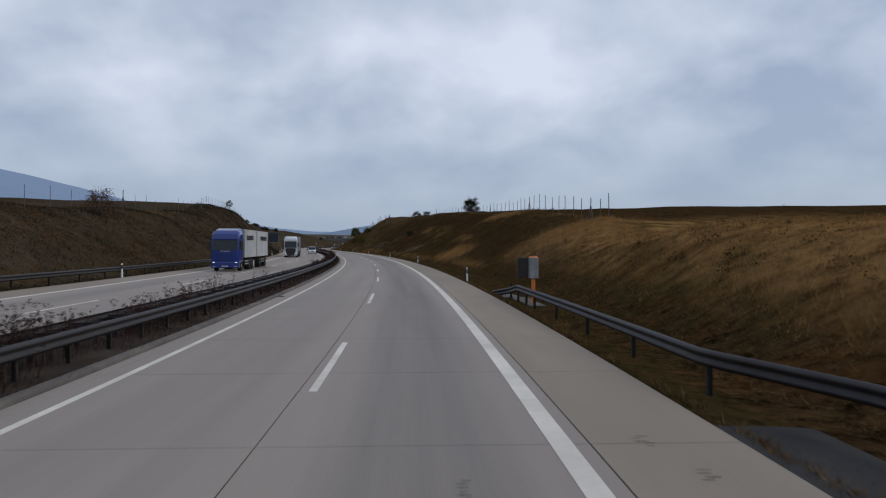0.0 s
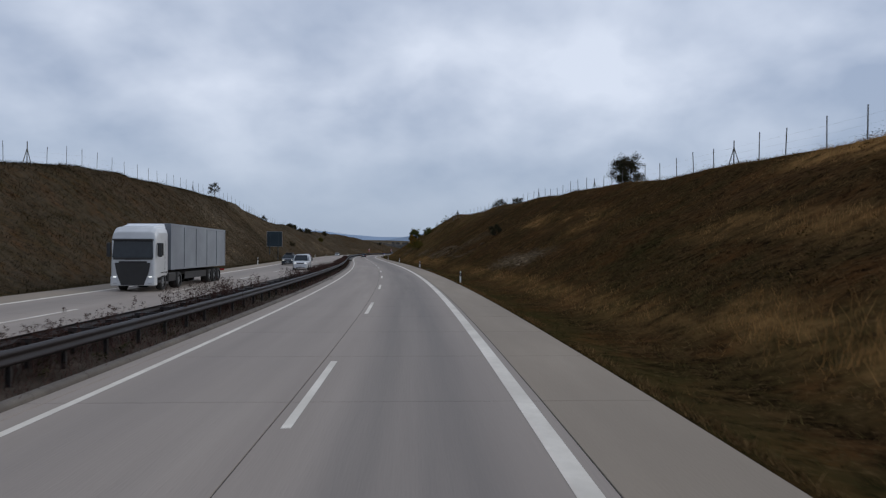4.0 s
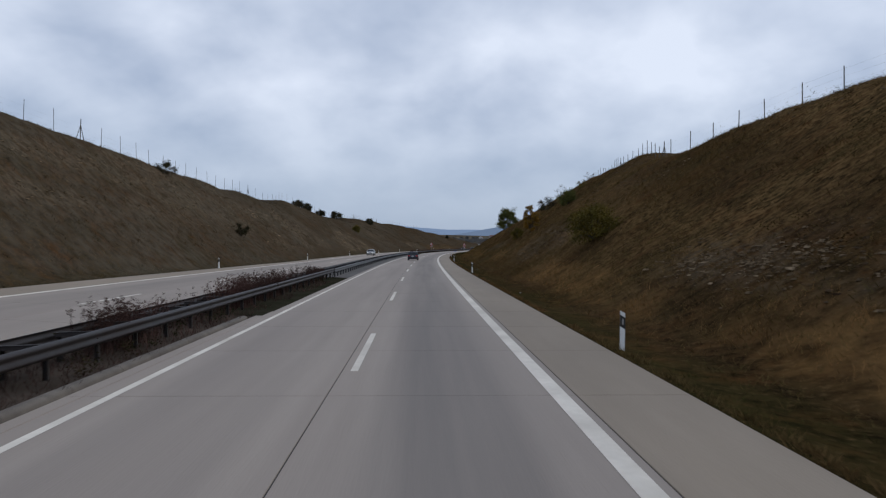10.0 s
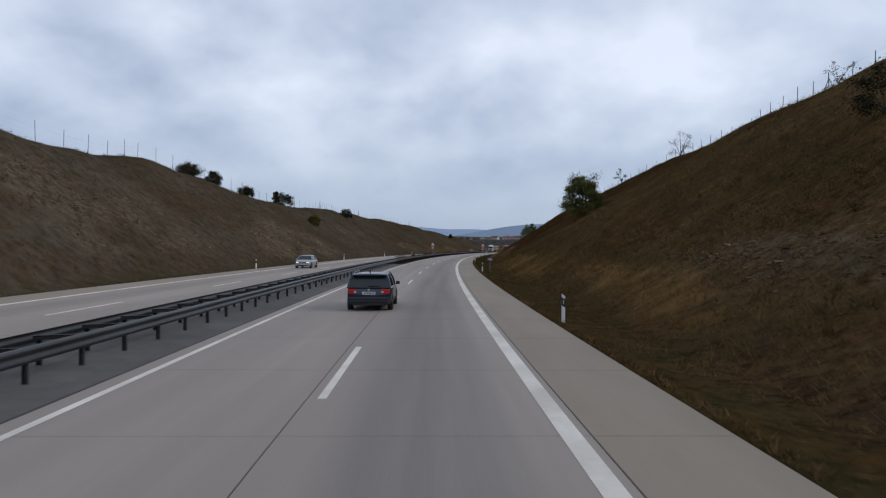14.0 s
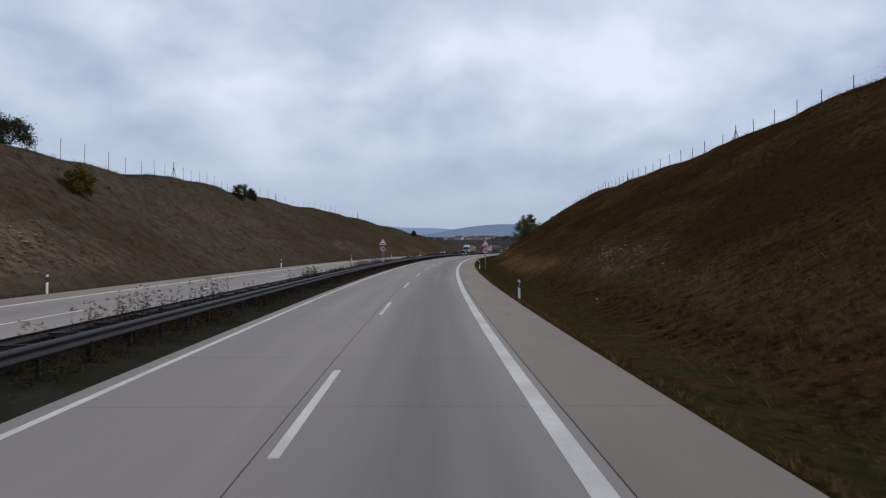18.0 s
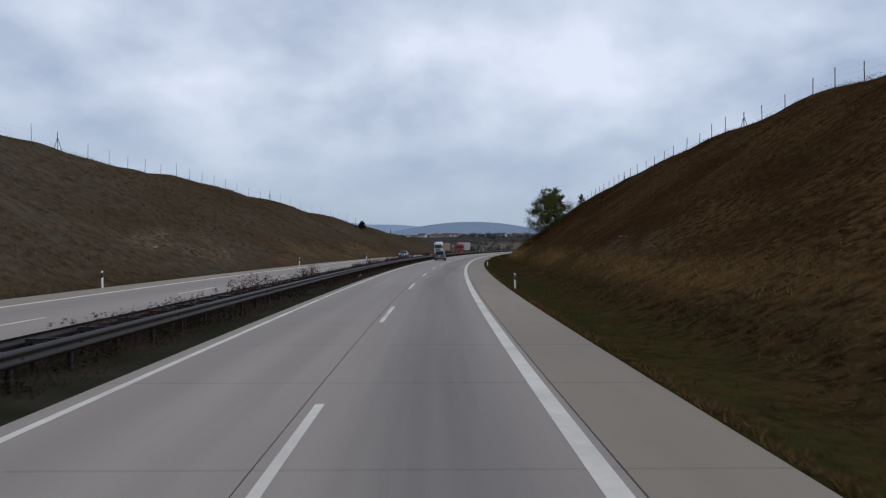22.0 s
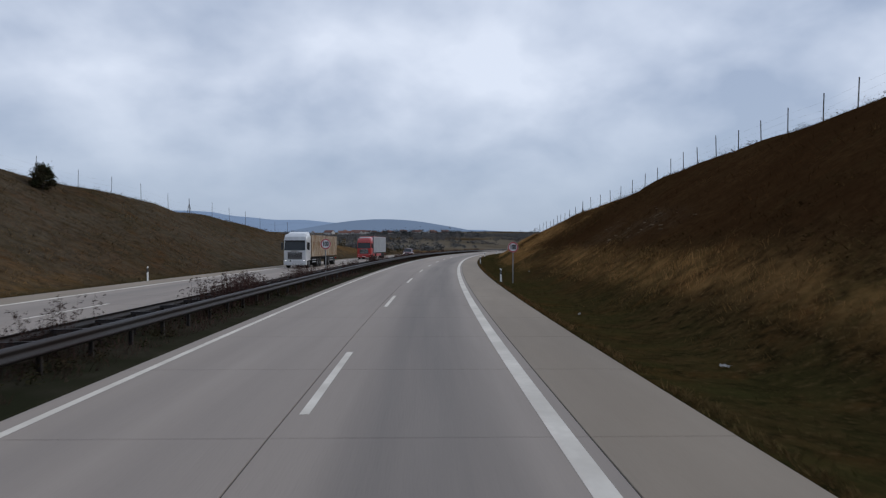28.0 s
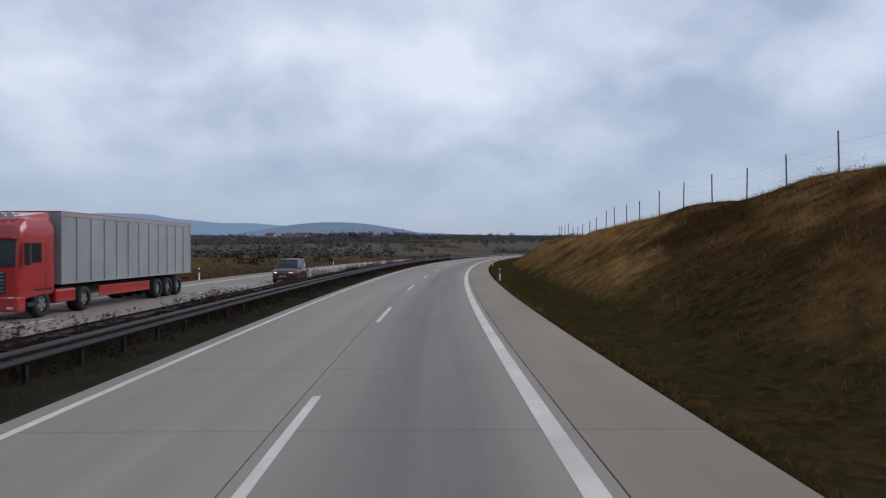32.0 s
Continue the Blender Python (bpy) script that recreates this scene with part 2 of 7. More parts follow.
# ---- materials ----
def material(name, colours, rough=0.85, metal=0.0, scales=(3.0, 0.35), bump=0.0, bump_scale=40.0, coords="Object",
             stretch=(1, 1, 1), island=0.0, spec=0.5, each=0.0, coat=0.0):
    """A surface of three colours: the first two mixed by fine noise, the third laid in by coarse noise."""
    m = bpy.data.materials.new(name)
    m.use_nodes = True
    t = m.node_tree
    bsdf = t.nodes["Principled BSDF"]
    bsdf.inputs["Roughness"].default_value, bsdf.inputs["Metallic"].default_value = rough, metal
    bsdf.inputs["Specular IOR Level"].default_value = spec
    bsdf.inputs["Coat Weight"].default_value = coat
    colours = list(colours) + [colours[-1]] * (3 - len(colours))
    coord = t.nodes.new("ShaderNodeTexCoord")
    mapping = t.nodes.new("ShaderNodeMapping")
    mapping.inputs["Scale"].default_value = stretch
    t.links.new(coord.outputs[coords], mapping.inputs["Vector"])
    col = None
    for i, scale in enumerate(scales):
        n = t.nodes.new("ShaderNodeTexNoise")
        n.inputs["Scale"].default_value, n.inputs["Detail"].default_value = scale, 6.0
        n.inputs["Roughness"].default_value = 0.6
        t.links.new(mapping.outputs[0], n.inputs["Vector"])
        r = t.nodes.new("ShaderNodeMapRange")
        r.inputs["From Min"].default_value, r.inputs["From Max"].default_value = 0.35, 0.65
        t.links.new(n.outputs[0], r.inputs["Value"])
        x = t.nodes.new("ShaderNodeMix")
        x.data_type = "RGBA"
        t.links.new(r.outputs[0], x.inputs["Factor"])
        if col is None:
            x.inputs["A"].default_value, x.inputs["B"].default_value = (*colours[0], 1), (*colours[1], 1)
        else:
            t.links.new(col, x.inputs["A"])
            x.inputs["B"].default_value = (*colours[2], 1)
        col = x.outputs["Result"]
    for amount, kind, socket in ((island, "ShaderNodeNewGeometry", "Random Per Island"), (each, "ShaderNodeObjectInfo", "Random")):
        if amount:
            g = t.nodes.new(kind)
            r = t.nodes.new("ShaderNodeMapRange")
            r.inputs["To Min"].default_value, r.inputs["To Max"].default_value = 1 - amount, 1 + amount
            t.links.new(g.outputs[socket], r.inputs["Value"])
            h = t.nodes.new("ShaderNodeHueSaturation")
            t.links.new(r.outputs[0], h.inputs["Value"])
            t.links.new(col, h.inputs["Color"])
            col = h.outputs[0]
    t.links.new(col, bsdf.inputs["Base Color"])
    if bump:
        n = t.nodes.new("ShaderNodeTexNoise")
        n.inputs["Scale"].default_value, n.inputs["Detail"].default_value = bump_scale, 4.0
        t.links.new(mapping.outputs[0], n.inputs["Vector"])
        b = t.nodes.new("ShaderNodeBump")
        b.inputs["Strength"].default_value, b.inputs["Distance"].default_value = bump, 0.02
        t.links.new(n.outputs[0], b.inputs["Height"])
        t.links.new(b.outputs[0], bsdf.inputs["Normal"])
    return m


def glow(name, colour, strength):
    m = bpy.data.materials.new(name)
    m.use_nodes = True
    b = m.node_tree.nodes["Principled BSDF"]
    b.inputs["Base Color"].default_value = (*colour, 1)
    b.inputs["Emission Color"].default_value, b.inputs["Emission Strength"].default_value = (*colour, 1), strength
    return m


LANE = material("lane_concrete", ((0.297, 0.252, 0.214), (0.335, 0.285, 0.243), (0.264, 0.224, 0.194)), 0.8, scales=(1.1, 0.45), bump=0.25,
                bump_scale=30, coords="UV", stretch=(1.0, 0.05, 1), each=0.01, spec=0.25)


def wheel_wear(m, tracks):
    """Darker rubbed bands along the lanes, from oil and tyres: (lat, width, amount)."""
    t = m.node_tree
    bsdf = t.nodes["Principled BSDF"]
    col = bsdf.inputs["Base Color"].links[0].from_socket
    coord = t.nodes.new("ShaderNodeTexCoord")
    split = t.nodes.new("ShaderNodeSeparateXYZ")
    t.links.new(coord.outputs["UV"], split.inputs[0])
    stretch = t.nodes.new("ShaderNodeMapping")
    stretch.inputs["Scale"].default_value = (1.4, 0.035, 1)
    t.links.new(coord.outputs["UV"], stretch.inputs["Vector"])
    patchy = t.nodes.new("ShaderNodeTexNoise")
    patchy.inputs["Scale"].default_value, patchy.inputs["Detail"].default_value = 1.0, 5.0
    t.links.new(stretch.outputs[0], patchy.inputs["Vector"])
    for lat, width, amount in tracks:
        off = t.nodes.new("ShaderNodeMath")
        off.operation = "SUBTRACT"
        off.inputs[1].default_value = lat
        t.links.new(split.outputs["X"], off.inputs[0])
        away = t.nodes.new("ShaderNodeMath")
        away.operation = "ABSOLUTE"
        t.links.new(off.outputs[0], away.inputs[0])
        r = t.nodes.new("ShaderNodeMapRange")
        r.interpolation_type = "SMOOTHSTEP"
        r.inputs["From Min"].default_value, r.inputs["From Max"].default_value = width, width * 0.15
        r.inputs["To Min"].default_value, r.inputs["To Max"].default_value = 0.0, amount * 2
        t.links.new(away.outputs[0], r.inputs["Value"])
        f = t.nodes.new("ShaderNodeMath")
        f.operation = "MULTIPLY"
        t.links.new(r.outputs[0], f.inputs[0])
        t.links.new(patchy.outputs[0], f.inputs[1])
        x = t.nodes.new("ShaderNodeMix")
        x.data_type = "RGBA"
        x.inputs["B"].default_value = (0.075, 0.074, 0.074, 1)
        t.links.new(f.outputs[0], x.inputs["Factor"])
        t.links.new(col, x.inputs["A"])
        col = x.outputs["Result"]
    t.links.new(col, bsdf.inputs["Base Color"])


wheel_wear(LANE, ((1.85, 1.7, 0.34), (1.0, 0.45, 0.07), (2.75, 0.45, 0.07), (-1.2, 0.4, 0.06), (-2.9, 0.5, 0.06), (-13.7, 1.4, 0.16), (-9.9, 1.2, 0.06)))
SHOULDER = material("shoulder_concrete", ((0.278, 0.226, 0.172), (0.309, 0.254, 0.196), (0.240, 0.197, 0.153)), 0.85, scales=(0.9, 0.3), bump=0.25,
                    bump_scale=30, coords="UV", stretch=(1.0, 0.15, 1), each=0.01, spec=0.25)
JOINT = material("joint_filler", ((0.03, 0.028, 0.026), (0.05, 0.046, 0.042)), 0.9, scales=(2, 0.2))
ASPHALT = material("dark_asphalt", ((0.045, 0.042, 0.041), (0.062, 0.058, 0.055), (0.038, 0.035, 0.034)), 0.95, scales=(30, 0.6), bump=0.5, spec=0.1)
LINE_PAINT = material("road_paint", ((0.69, 0.635, 0.55), (0.77, 0.715, 0.63), (0.56, 0.51, 0.44)), 0.8, spec=0.2, scales=(6, 0.5), bump=0.15)
SOIL_DARK = material("dark_median_soil", ((0.028, 0.025, 0.018), (0.046, 0.040, 0.029), (0.020, 0.021, 0.012)), 1.0, scales=(4, 0.5), bump=1.0, bump_scale=9, spec=0.0)
SOIL = material("median_soil", ((0.060, 0.047, 0.038), (0.092, 0.074, 0.060), (0.036, 0.029, 0.023)), 1.0, scales=(4, 0.5), bump=1.0, bump_scale=9, spec=0.0)
PAVED = material("median_paving", ((0.105, 0.098, 0.093), (0.135, 0.126, 0.118), (0.085, 0.078, 0.073)), 0.9, scales=(2, 0.3), bump=0.4, bump_scale=40, spec=0.2)
KERB = material("kerb_concrete", ((0.115, 0.098, 0.082), (0.165, 0.142, 0.118), (0.075, 0.062, 0.052)), 0.9, scales=(3, 0.5), bump=0.5)
STEEL_NEW = material("grey_rail_steel", ((0.040, 0.045, 0.048), (0.060, 0.066, 0.070), (0.036, 0.036, 0.036)), 0.45, 0.5, scales=(4, 0.4), bump=0.1)
STEEL = material("weathered_rail_steel", ((0.020, 0.019, 0.020), (0.034, 0.031, 0.032), (0.022, 0.015, 0.014)), 0.55, 0.3, scales=(4, 0.4), bump=0.1)
RUSTY_NEW = material("grey_post_steel", ((0.06, 0.063, 0.066), (0.085, 0.088, 0.09), (0.05, 0.047, 0.045)), 0.65, 0.4, scales=(5, 0.8))
RUSTY = material("dull_post_steel", ((0.030, 0.028, 0.027), (0.050, 0.046, 0.044), (0.032, 0.022, 0.017)), 0.7, 0.3, scales=(5, 0.8))
WHITE = material("white_plastic", ((0.86, 0.87, 0.86), (0.90, 0.91, 0.90), (0.78, 0.77, 0.74)), 0.5, scales=(6, 1.2))
BLACK = material("black_plastic", ((0.02, 0.02, 0.022), (0.03, 0.03, 0.03)), 0.5)
REFLECTOR = material("pale_reflector", ((0.36, 0.36, 0.35), (0.44, 0.44, 0.42)), 0.2)
GALV = material("galvanised_steel", ((0.34, 0.35, 0.36), (0.42, 0.43, 0.44), (0.28, 0.28, 0.28)), 0.45, 0.7, scales=(8, 1))
FENCE = material("grey_fence_timber", ((0.09, 0.085, 0.08), (0.13, 0.125, 0.115), (0.06, 0.055, 0.05)), 0.9, scales=(6, 1))
SIGN_RED = material("sign_red", ((0.42, 0.03, 0.035), (0.47, 0.035, 0.04)), 0.4)
SIGN_WHITE = material("sign_white", ((0.70, 0.72, 0.74), (0.75, 0.77, 0.78)), 0.4)
SIGN_BLUE = material("sign_blue", ((0.01, 0.035, 0.30), (0.012, 0.04, 0.34)), 0.4)
SIGN_BACK = material("dark_sign_back", ((0.025, 0.045, 0.06), (0.035, 0.055, 0.07), (0.02, 0.035, 0.045)), 0.5, 0.2, scales=(3, 0.5))
ORANGE = material("orange_coating", ((0.75, 0.19, 0.03), (0.80, 0.22, 0.04)), 0.45)


def ground_material():
    """Dry autumn slope: brown herbs, straw, green verge and bare stony soil by their growth."""
    m = bpy.data.materials.new("autumn_ground")
    m.use_nodes = True
    t = m.node_tree
    bsdf = t.nodes["Principled BSDF"]
    bsdf.inputs["Roughness"].default_value, bsdf.inputs["Specular IOR Level"].default_value = 1.0, 0.0
    coord = t.nodes.new("ShaderNodeTexCoord")

    def noise_at(scale, lo=0.35, hi=0.65):
        n = t.nodes.new("ShaderNodeTexNoise")
        n.inputs["Scale"].default_value, n.inputs["Detail"].default_value, n.inputs["Roughness"].default_value = scale, 8.0, 0.65
        t.links.new(coord.outputs["Object"], n.inputs["Vector"])
        r = t.nodes.new("ShaderNodeMapRange")
        r.inputs["From Min"].default_value, r.inputs["From Max"].default_value = lo, hi
        t.links.new(n.outputs[0], r.inputs["Value"])
        return r.outputs[0]

    def mixed(f, a, b):
        x = t.nodes.new("ShaderNodeMix")
        x.data_type = "RGBA"
        for v, k in ((f, "Factor"), (a, "A"), (b, "B")):
            if isinstance(v, tuple):
                x.inputs[k].default_value = (*v, 1)
            else:
                t.links.new(v, x.inputs[k])
        return x.outputs["Result"]

    def times(a, b):
        x = t.nodes.new("ShaderNodeMath")
        x.operation = "MULTIPLY"
        t.links.new(a, x.inputs[0])
        t.links.new(b, x.inputs[1])
        return x.outputs[0]

    def grown(name):
        a = t.nodes.new("ShaderNodeAttribute")
        a.attribute_name = name
        return a.outputs["Fac"]

    col = mixed(noise_at(0.9), (0.034, 0.0175, 0.008), (0.086, 0.046, 0.020))
    col = mixed(noise_at(0.13), col, (0.030, 0.0235, 0.0085))
    col = mixed(noise_at(0.34, 0.48, 0.66), col, (0.068, 0.031, 0.0112))
    col = mixed(times(grown("grey"), noise_at(0.5, 0.28, 0.58)), col, (0.074, 0.065, 0.051))
    col = mixed(noise_at(2.2, 0.45, 0.66), col, (0.0085, 0.0052, 0.0027))
    col = mixed(times(grown("grey"), noise_at(1.1, 0.40, 0.66)), col, (0.096, 0.080, 0.058))
    col = mixed(noise_at(5.0, 0.54, 0.78), col, (0.110, 0.069, 0.032))
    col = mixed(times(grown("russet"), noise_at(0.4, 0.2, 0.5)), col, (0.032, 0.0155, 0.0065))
    col = mixed(times(grown("straw"), noise_at(0.8, 0.34, 0.64)), col, (0.29, 0.160, 0.058))
    col = mixed(times(grown("stone"), noise_at(1.6, 0.42, 0.62)), col, (0.130, 0.100, 0.068))
    col = mixed(times(grown("green"), noise_at(0.7, 0.25, 0.65)), col, (0.038, 0.037, 0.0120))
    col = mixed(times(grown("field"), noise_at(0.006, 0.40, 0.55)), col, (0.125, 0.105, 0.078))
    col = mixed(times(times(grown("dry"), noise_at(0.3, 0.3, 0.56)), noise_at(2.6, 0.40, 0.60)), col, (0.185, 0.112, 0.047))
    t.links.new(col, bsdf.inputs["Base Color"])
    n = t.nodes.new("ShaderNodeTexNoise")
    n.inputs["Scale"].default_value, n.inputs["Detail"].default_value = 2.2, 10.0
    t.links.new(coord.outputs["Object"], n.inputs["Vector"])
    b = t.nodes.new("ShaderNodeBump")
    b.inputs["Strength"].default_value, b.inputs["Distance"].default_value = 0.6, 0.2
    t.links.new(n.outputs[0], b.inputs["Height"])
    t.links.new(b.outputs[0], bsdf.inputs["Normal"])
    return m


GROUND = ground_material()

# ---- mesh helpers ----
def mesh_from(name, verts, faces, mat, smooth=False):
    """A mesh from numpy vertices and equal-sided faces."""
    verts, faces = np.asarray(verts, np.float32).reshape(-1, 3), np.asarray(faces, np.int32)
    me = bpy.data.meshes.new(name)
    k = faces.shape[1]
    me.vertices.add(len(verts))
    me.vertices.foreach_set("co", verts.ravel())
    me.loops.add(faces.size)
    me.loops.foreach_set("vertex_index", faces.ravel())
    me.polygons.add(len(faces))
    me.polygons.foreach_set("loop_start", np.arange(0, faces.size, k, dtype=np.int32))
    me.polygons.foreach_set("use_smooth", np.full(len(faces), smooth, bool))
    me.materials.append(mat)
    me.update(calc_edges=True)
    return me


def thing(name, label, category, m=None, group="", kind="", data=None):
    ob = new(name, data)
    if m is not None:
        ob.matrix_basis = m
    return tagged(ob, label, category, group, kind)


def part(name, source, mat, parent, label="", m=None, smooth=False):
    """A bmesh or mesh as one object under a thing or a part."""
    if isinstance(source, bmesh.types.BMesh):
        me = bpy.data.meshes.new(name)
        source.to_mesh(me)
        source.free()
        me.materials.append(mat)
        if smooth:
            for f in me.polygons:
                f.use_smooth = True
    else:
        me = source
    ob = new(name, me)
    ob.parent = parent
    if m is not None:
        ob.matrix_basis = m
    return tagged(ob, label) if label else ob


def box(bm, x0, x1, y0, y1, z0, z1, bevel=0.0, turn=None):
    r = bmesh.ops.create_cube(bm, size=1.0)
    m = Matrix.Translation(((x0 + x1) / 2, (y0 + y1) / 2, (z0 + z1) / 2)) @ Matrix.Diagonal((x1 - x0, y1 - y0, z1 - z0, 1))
    if turn is not None:
        m = turn @ m
    bmesh.ops.transform(bm, matrix=m, verts=r["verts"])
    if bevel:
        edges = {e for v in r["verts"] for e in v.link_edges}
        bmesh.ops.bevel(bm, geom=list(edges), offset=bevel, segments=2, affect="EDGES", profile=0.6)
    return bm


def rod(bm, a, b, r0, r1=None, n=8):
    """A tapered round bar from a to b."""
    a, b = Vector(a), Vector(b)
    r1 = r0 if r1 is None else r1
    m = Matrix.Translation((a + b) / 2) @ (b - a).to_track_quat("Z", "Y").to_matrix().to_4x4()
    bmesh.ops.create_cone(bm, cap_ends=True, segments=n, radius1=r0, radius2=r1, depth=(b - a).length, matrix=m)
    return bm


def spot(s, lat, z=0.0, turn=0.0):
    """A pose on the road's line: y ahead, x right."""
    p = along(s, lat, z)
    return Matrix.Translation(Vector([float(c) for c in p])) @ Matrix.Rotation(float(np.interp(s, LINE_S, LINE_TURN)) + radians(turn), 4, "Z")


def strip_mesh(name, s0, s1, profile, mat, ds=2.5, lift=None, uv=True, smooth=False, closed=False, shift=None):
    """Sweeps a cross-section of (lat, z) points along the road."""
    s = np.linspace(s0, s1, max(2, int(round((s1 - s0) / ds)) + 1))
    lat = np.array([p[0] for p in profile])
    z = np.array([p[1] for p in profile])
    zz = z[None] + (0 if lift is None else lift(s[:, None], lat[None]))
    co = along(s[:, None], lat[None] + (0 if shift is None else shift(s)[:, None]), zz)
    n, k = co.shape[:2]
    i, j = np.meshgrid(np.arange(n - 1), np.arange(k if closed else k - 1), indexing="ij")
    j2 = (j + 1) % k
    f = np.stack([i * k + j, i * k + j2, (i + 1) * k + j2, (i + 1) * k + j], -1).reshape(-1, 4)
    me = mesh_from(name, co, f, mat, smooth)
    if uv:
        layer = me.uv_layers.new(name="road")
        flat = np.stack(np.broadcast_arrays(lat[None], s[:, None]), -1).reshape(-1, 2)
        layer.data.foreach_set("uv", flat[f.ravel()].astype(np.float32).ravel())
    return me


# ---- the ground: one sheet from the road's verge to the skyline ----
def growth(s, lat):
    """Where straw, stones and green verge stand, from 0 to 1."""
    n = value_noise(s / 16.0, lat / 5.0, 21)
    n2 = value_noise(s / 6.0, lat / 3.0, 22)

    def patch(s0, s1, l0, l1, e=8.0, f=0.9):
        e, f = min(e, (s1 - s0) * 0.2), min(f, (l1 - l0) * 0.3)
        return step(s0 - e, s0 + e, s) * (1 - step(s1 - e, s1 + e, s)) * step(l0 - f, l0 + f, lat) * (1 - step(l1 - f, l1 + f, lat))

    straw = np.zeros_like(n)
    for q in ((90, 106, 9.8, 13.2, 1.0), (66, 92, 9.8, 10.6, 0.7), (112, 200, 9.4, 10.8, 0.45), (106, 112, 10, 12, 0.6), (14, 62, 12.2, 16.5, 1.0), (-60, 62, 11.6, 40, 0.95),
              (153, 168, 17.8, 22.6, 0.95), (170, 186, 19, 21.5, 0.8), (108, 130, 22.6, 26, 0.95), (112, 126, 15.6, 17.6, 0.5), (60, 110, 20, 24, 0.2), (200, 305, 9.2, 11.4, 0.7), (305, 345, 10.4, 12.2, 0.35), (345, 420, 9.6, 12.0, 0.75), (440, 520, 9.8, 12.2, 0.6), (560, 600, 11.0, 12.6, 0.3),
              (520, 600, 11.2, 12.8, 0.3), (600, 690, 10.6, 12.6, 0.55), (690, 735, 10.6, 13.0, 0.85), (712, 760, 9.6, 12.5, 0.9), (740, 860, 10.0, 18, 1.0), (760, 860, 17, 34, 0.5), (730, 800, 13, 24, 0.18), (600, 700, -27, -20, 0.25), (-50, 120, -44, -32, 0.5), (780, 1000, -80, -22, 0.35)):
        straw = np.maximum(straw, patch(*q[:4]) * q[4])
    straw = straw * step(0.3, 0.62, 0.5 * n + 0.3 * n2 + 0.2 * value_noise(s / 1.8, lat / 1.2, 25))
    meadow_top = patch(-60, 62, 11.4, 60, 9.0, 1.6) * (0.45 + 0.55 * step(0.25, 0.6, value_noise(s / 22.0 + lat / 9.0, lat / 4.0, 26)))
    straw = np.maximum(straw, 0.85 * meadow_top)
    stone = np.zeros_like(n)
    for q in ((150, 164, 11.2, 14.8, 0.9), (45, 62, 11, 14, 0.35), (200, 212, 12.5, 18.5, 0.5), (219, 237, 11.5, 13.8, 0.5), (246, 262, 11.6, 14.0, 0.75), (225, 320, 25, 32, 0.25), (291, 308, 11.4, 15.8, 1.0), (338, 354, 12.0, 15.0, 0.7),
              (452, 470, 11.4, 14.2, 0.6), (548, 560, 12.8, 15.2, 0.5), (688, 705, 13, 17, 0.3),
              (183, 208, -25.8, -21, 1.0), (208, 245, -31, -23, 0.6), (250, 350, -40, -26, 0.55), (350, 400, -33, -23, 0.7), (420, 470, -29.5, -21.8, 1.0), (500, 540, -33, -26, 0.6), (572, 592, -28.5, -22.5, 0.9)):
        stone = np.maximum(stone, patch(*q[:4]) * q[4])
    stone = stone * step(0.3, 0.6, 0.5 * value_noise(s / 9.0, lat / 2.2, 23) + 0.5 * value_noise(s / 2.5, lat / 1.1, 24))
    wide = np.interp(s, (-300, 0, 120, 400, 450, 640, 760), (1.6, 1.8, 2.4, 2.8, 4.0, 5.0, 6.0))
    green = (1 - step(0.4, 1.0, (lat - 6.0) / wide)) * (lat > 6) + (1 - step(0.5, 1.0, (-18.0 - lat) / 3.5)) * (lat < -17.8)
    green = green * np.interp(s, (-300, 0, 400, 450, 1400), (0.55, 0.55, 0.6, 0.95, 1.0)) * np.where(lat < 0, 0.5, 1.0)
    return straw, stone, green * (0.5 + 0.5 * n2)


def far_height(x, y):
    """The valley ahead climbs slowly to a wide plain."""
    return np.clip(y - 900, 0, 2600) * 0.0215 - 3.0 * step(760, 880, y) * (1 - step(880, 1100, y)) + (value_noise(x / 320.0, y / 320.0, 31) - 0.5) * 9.0 * step(900, 1500, y)


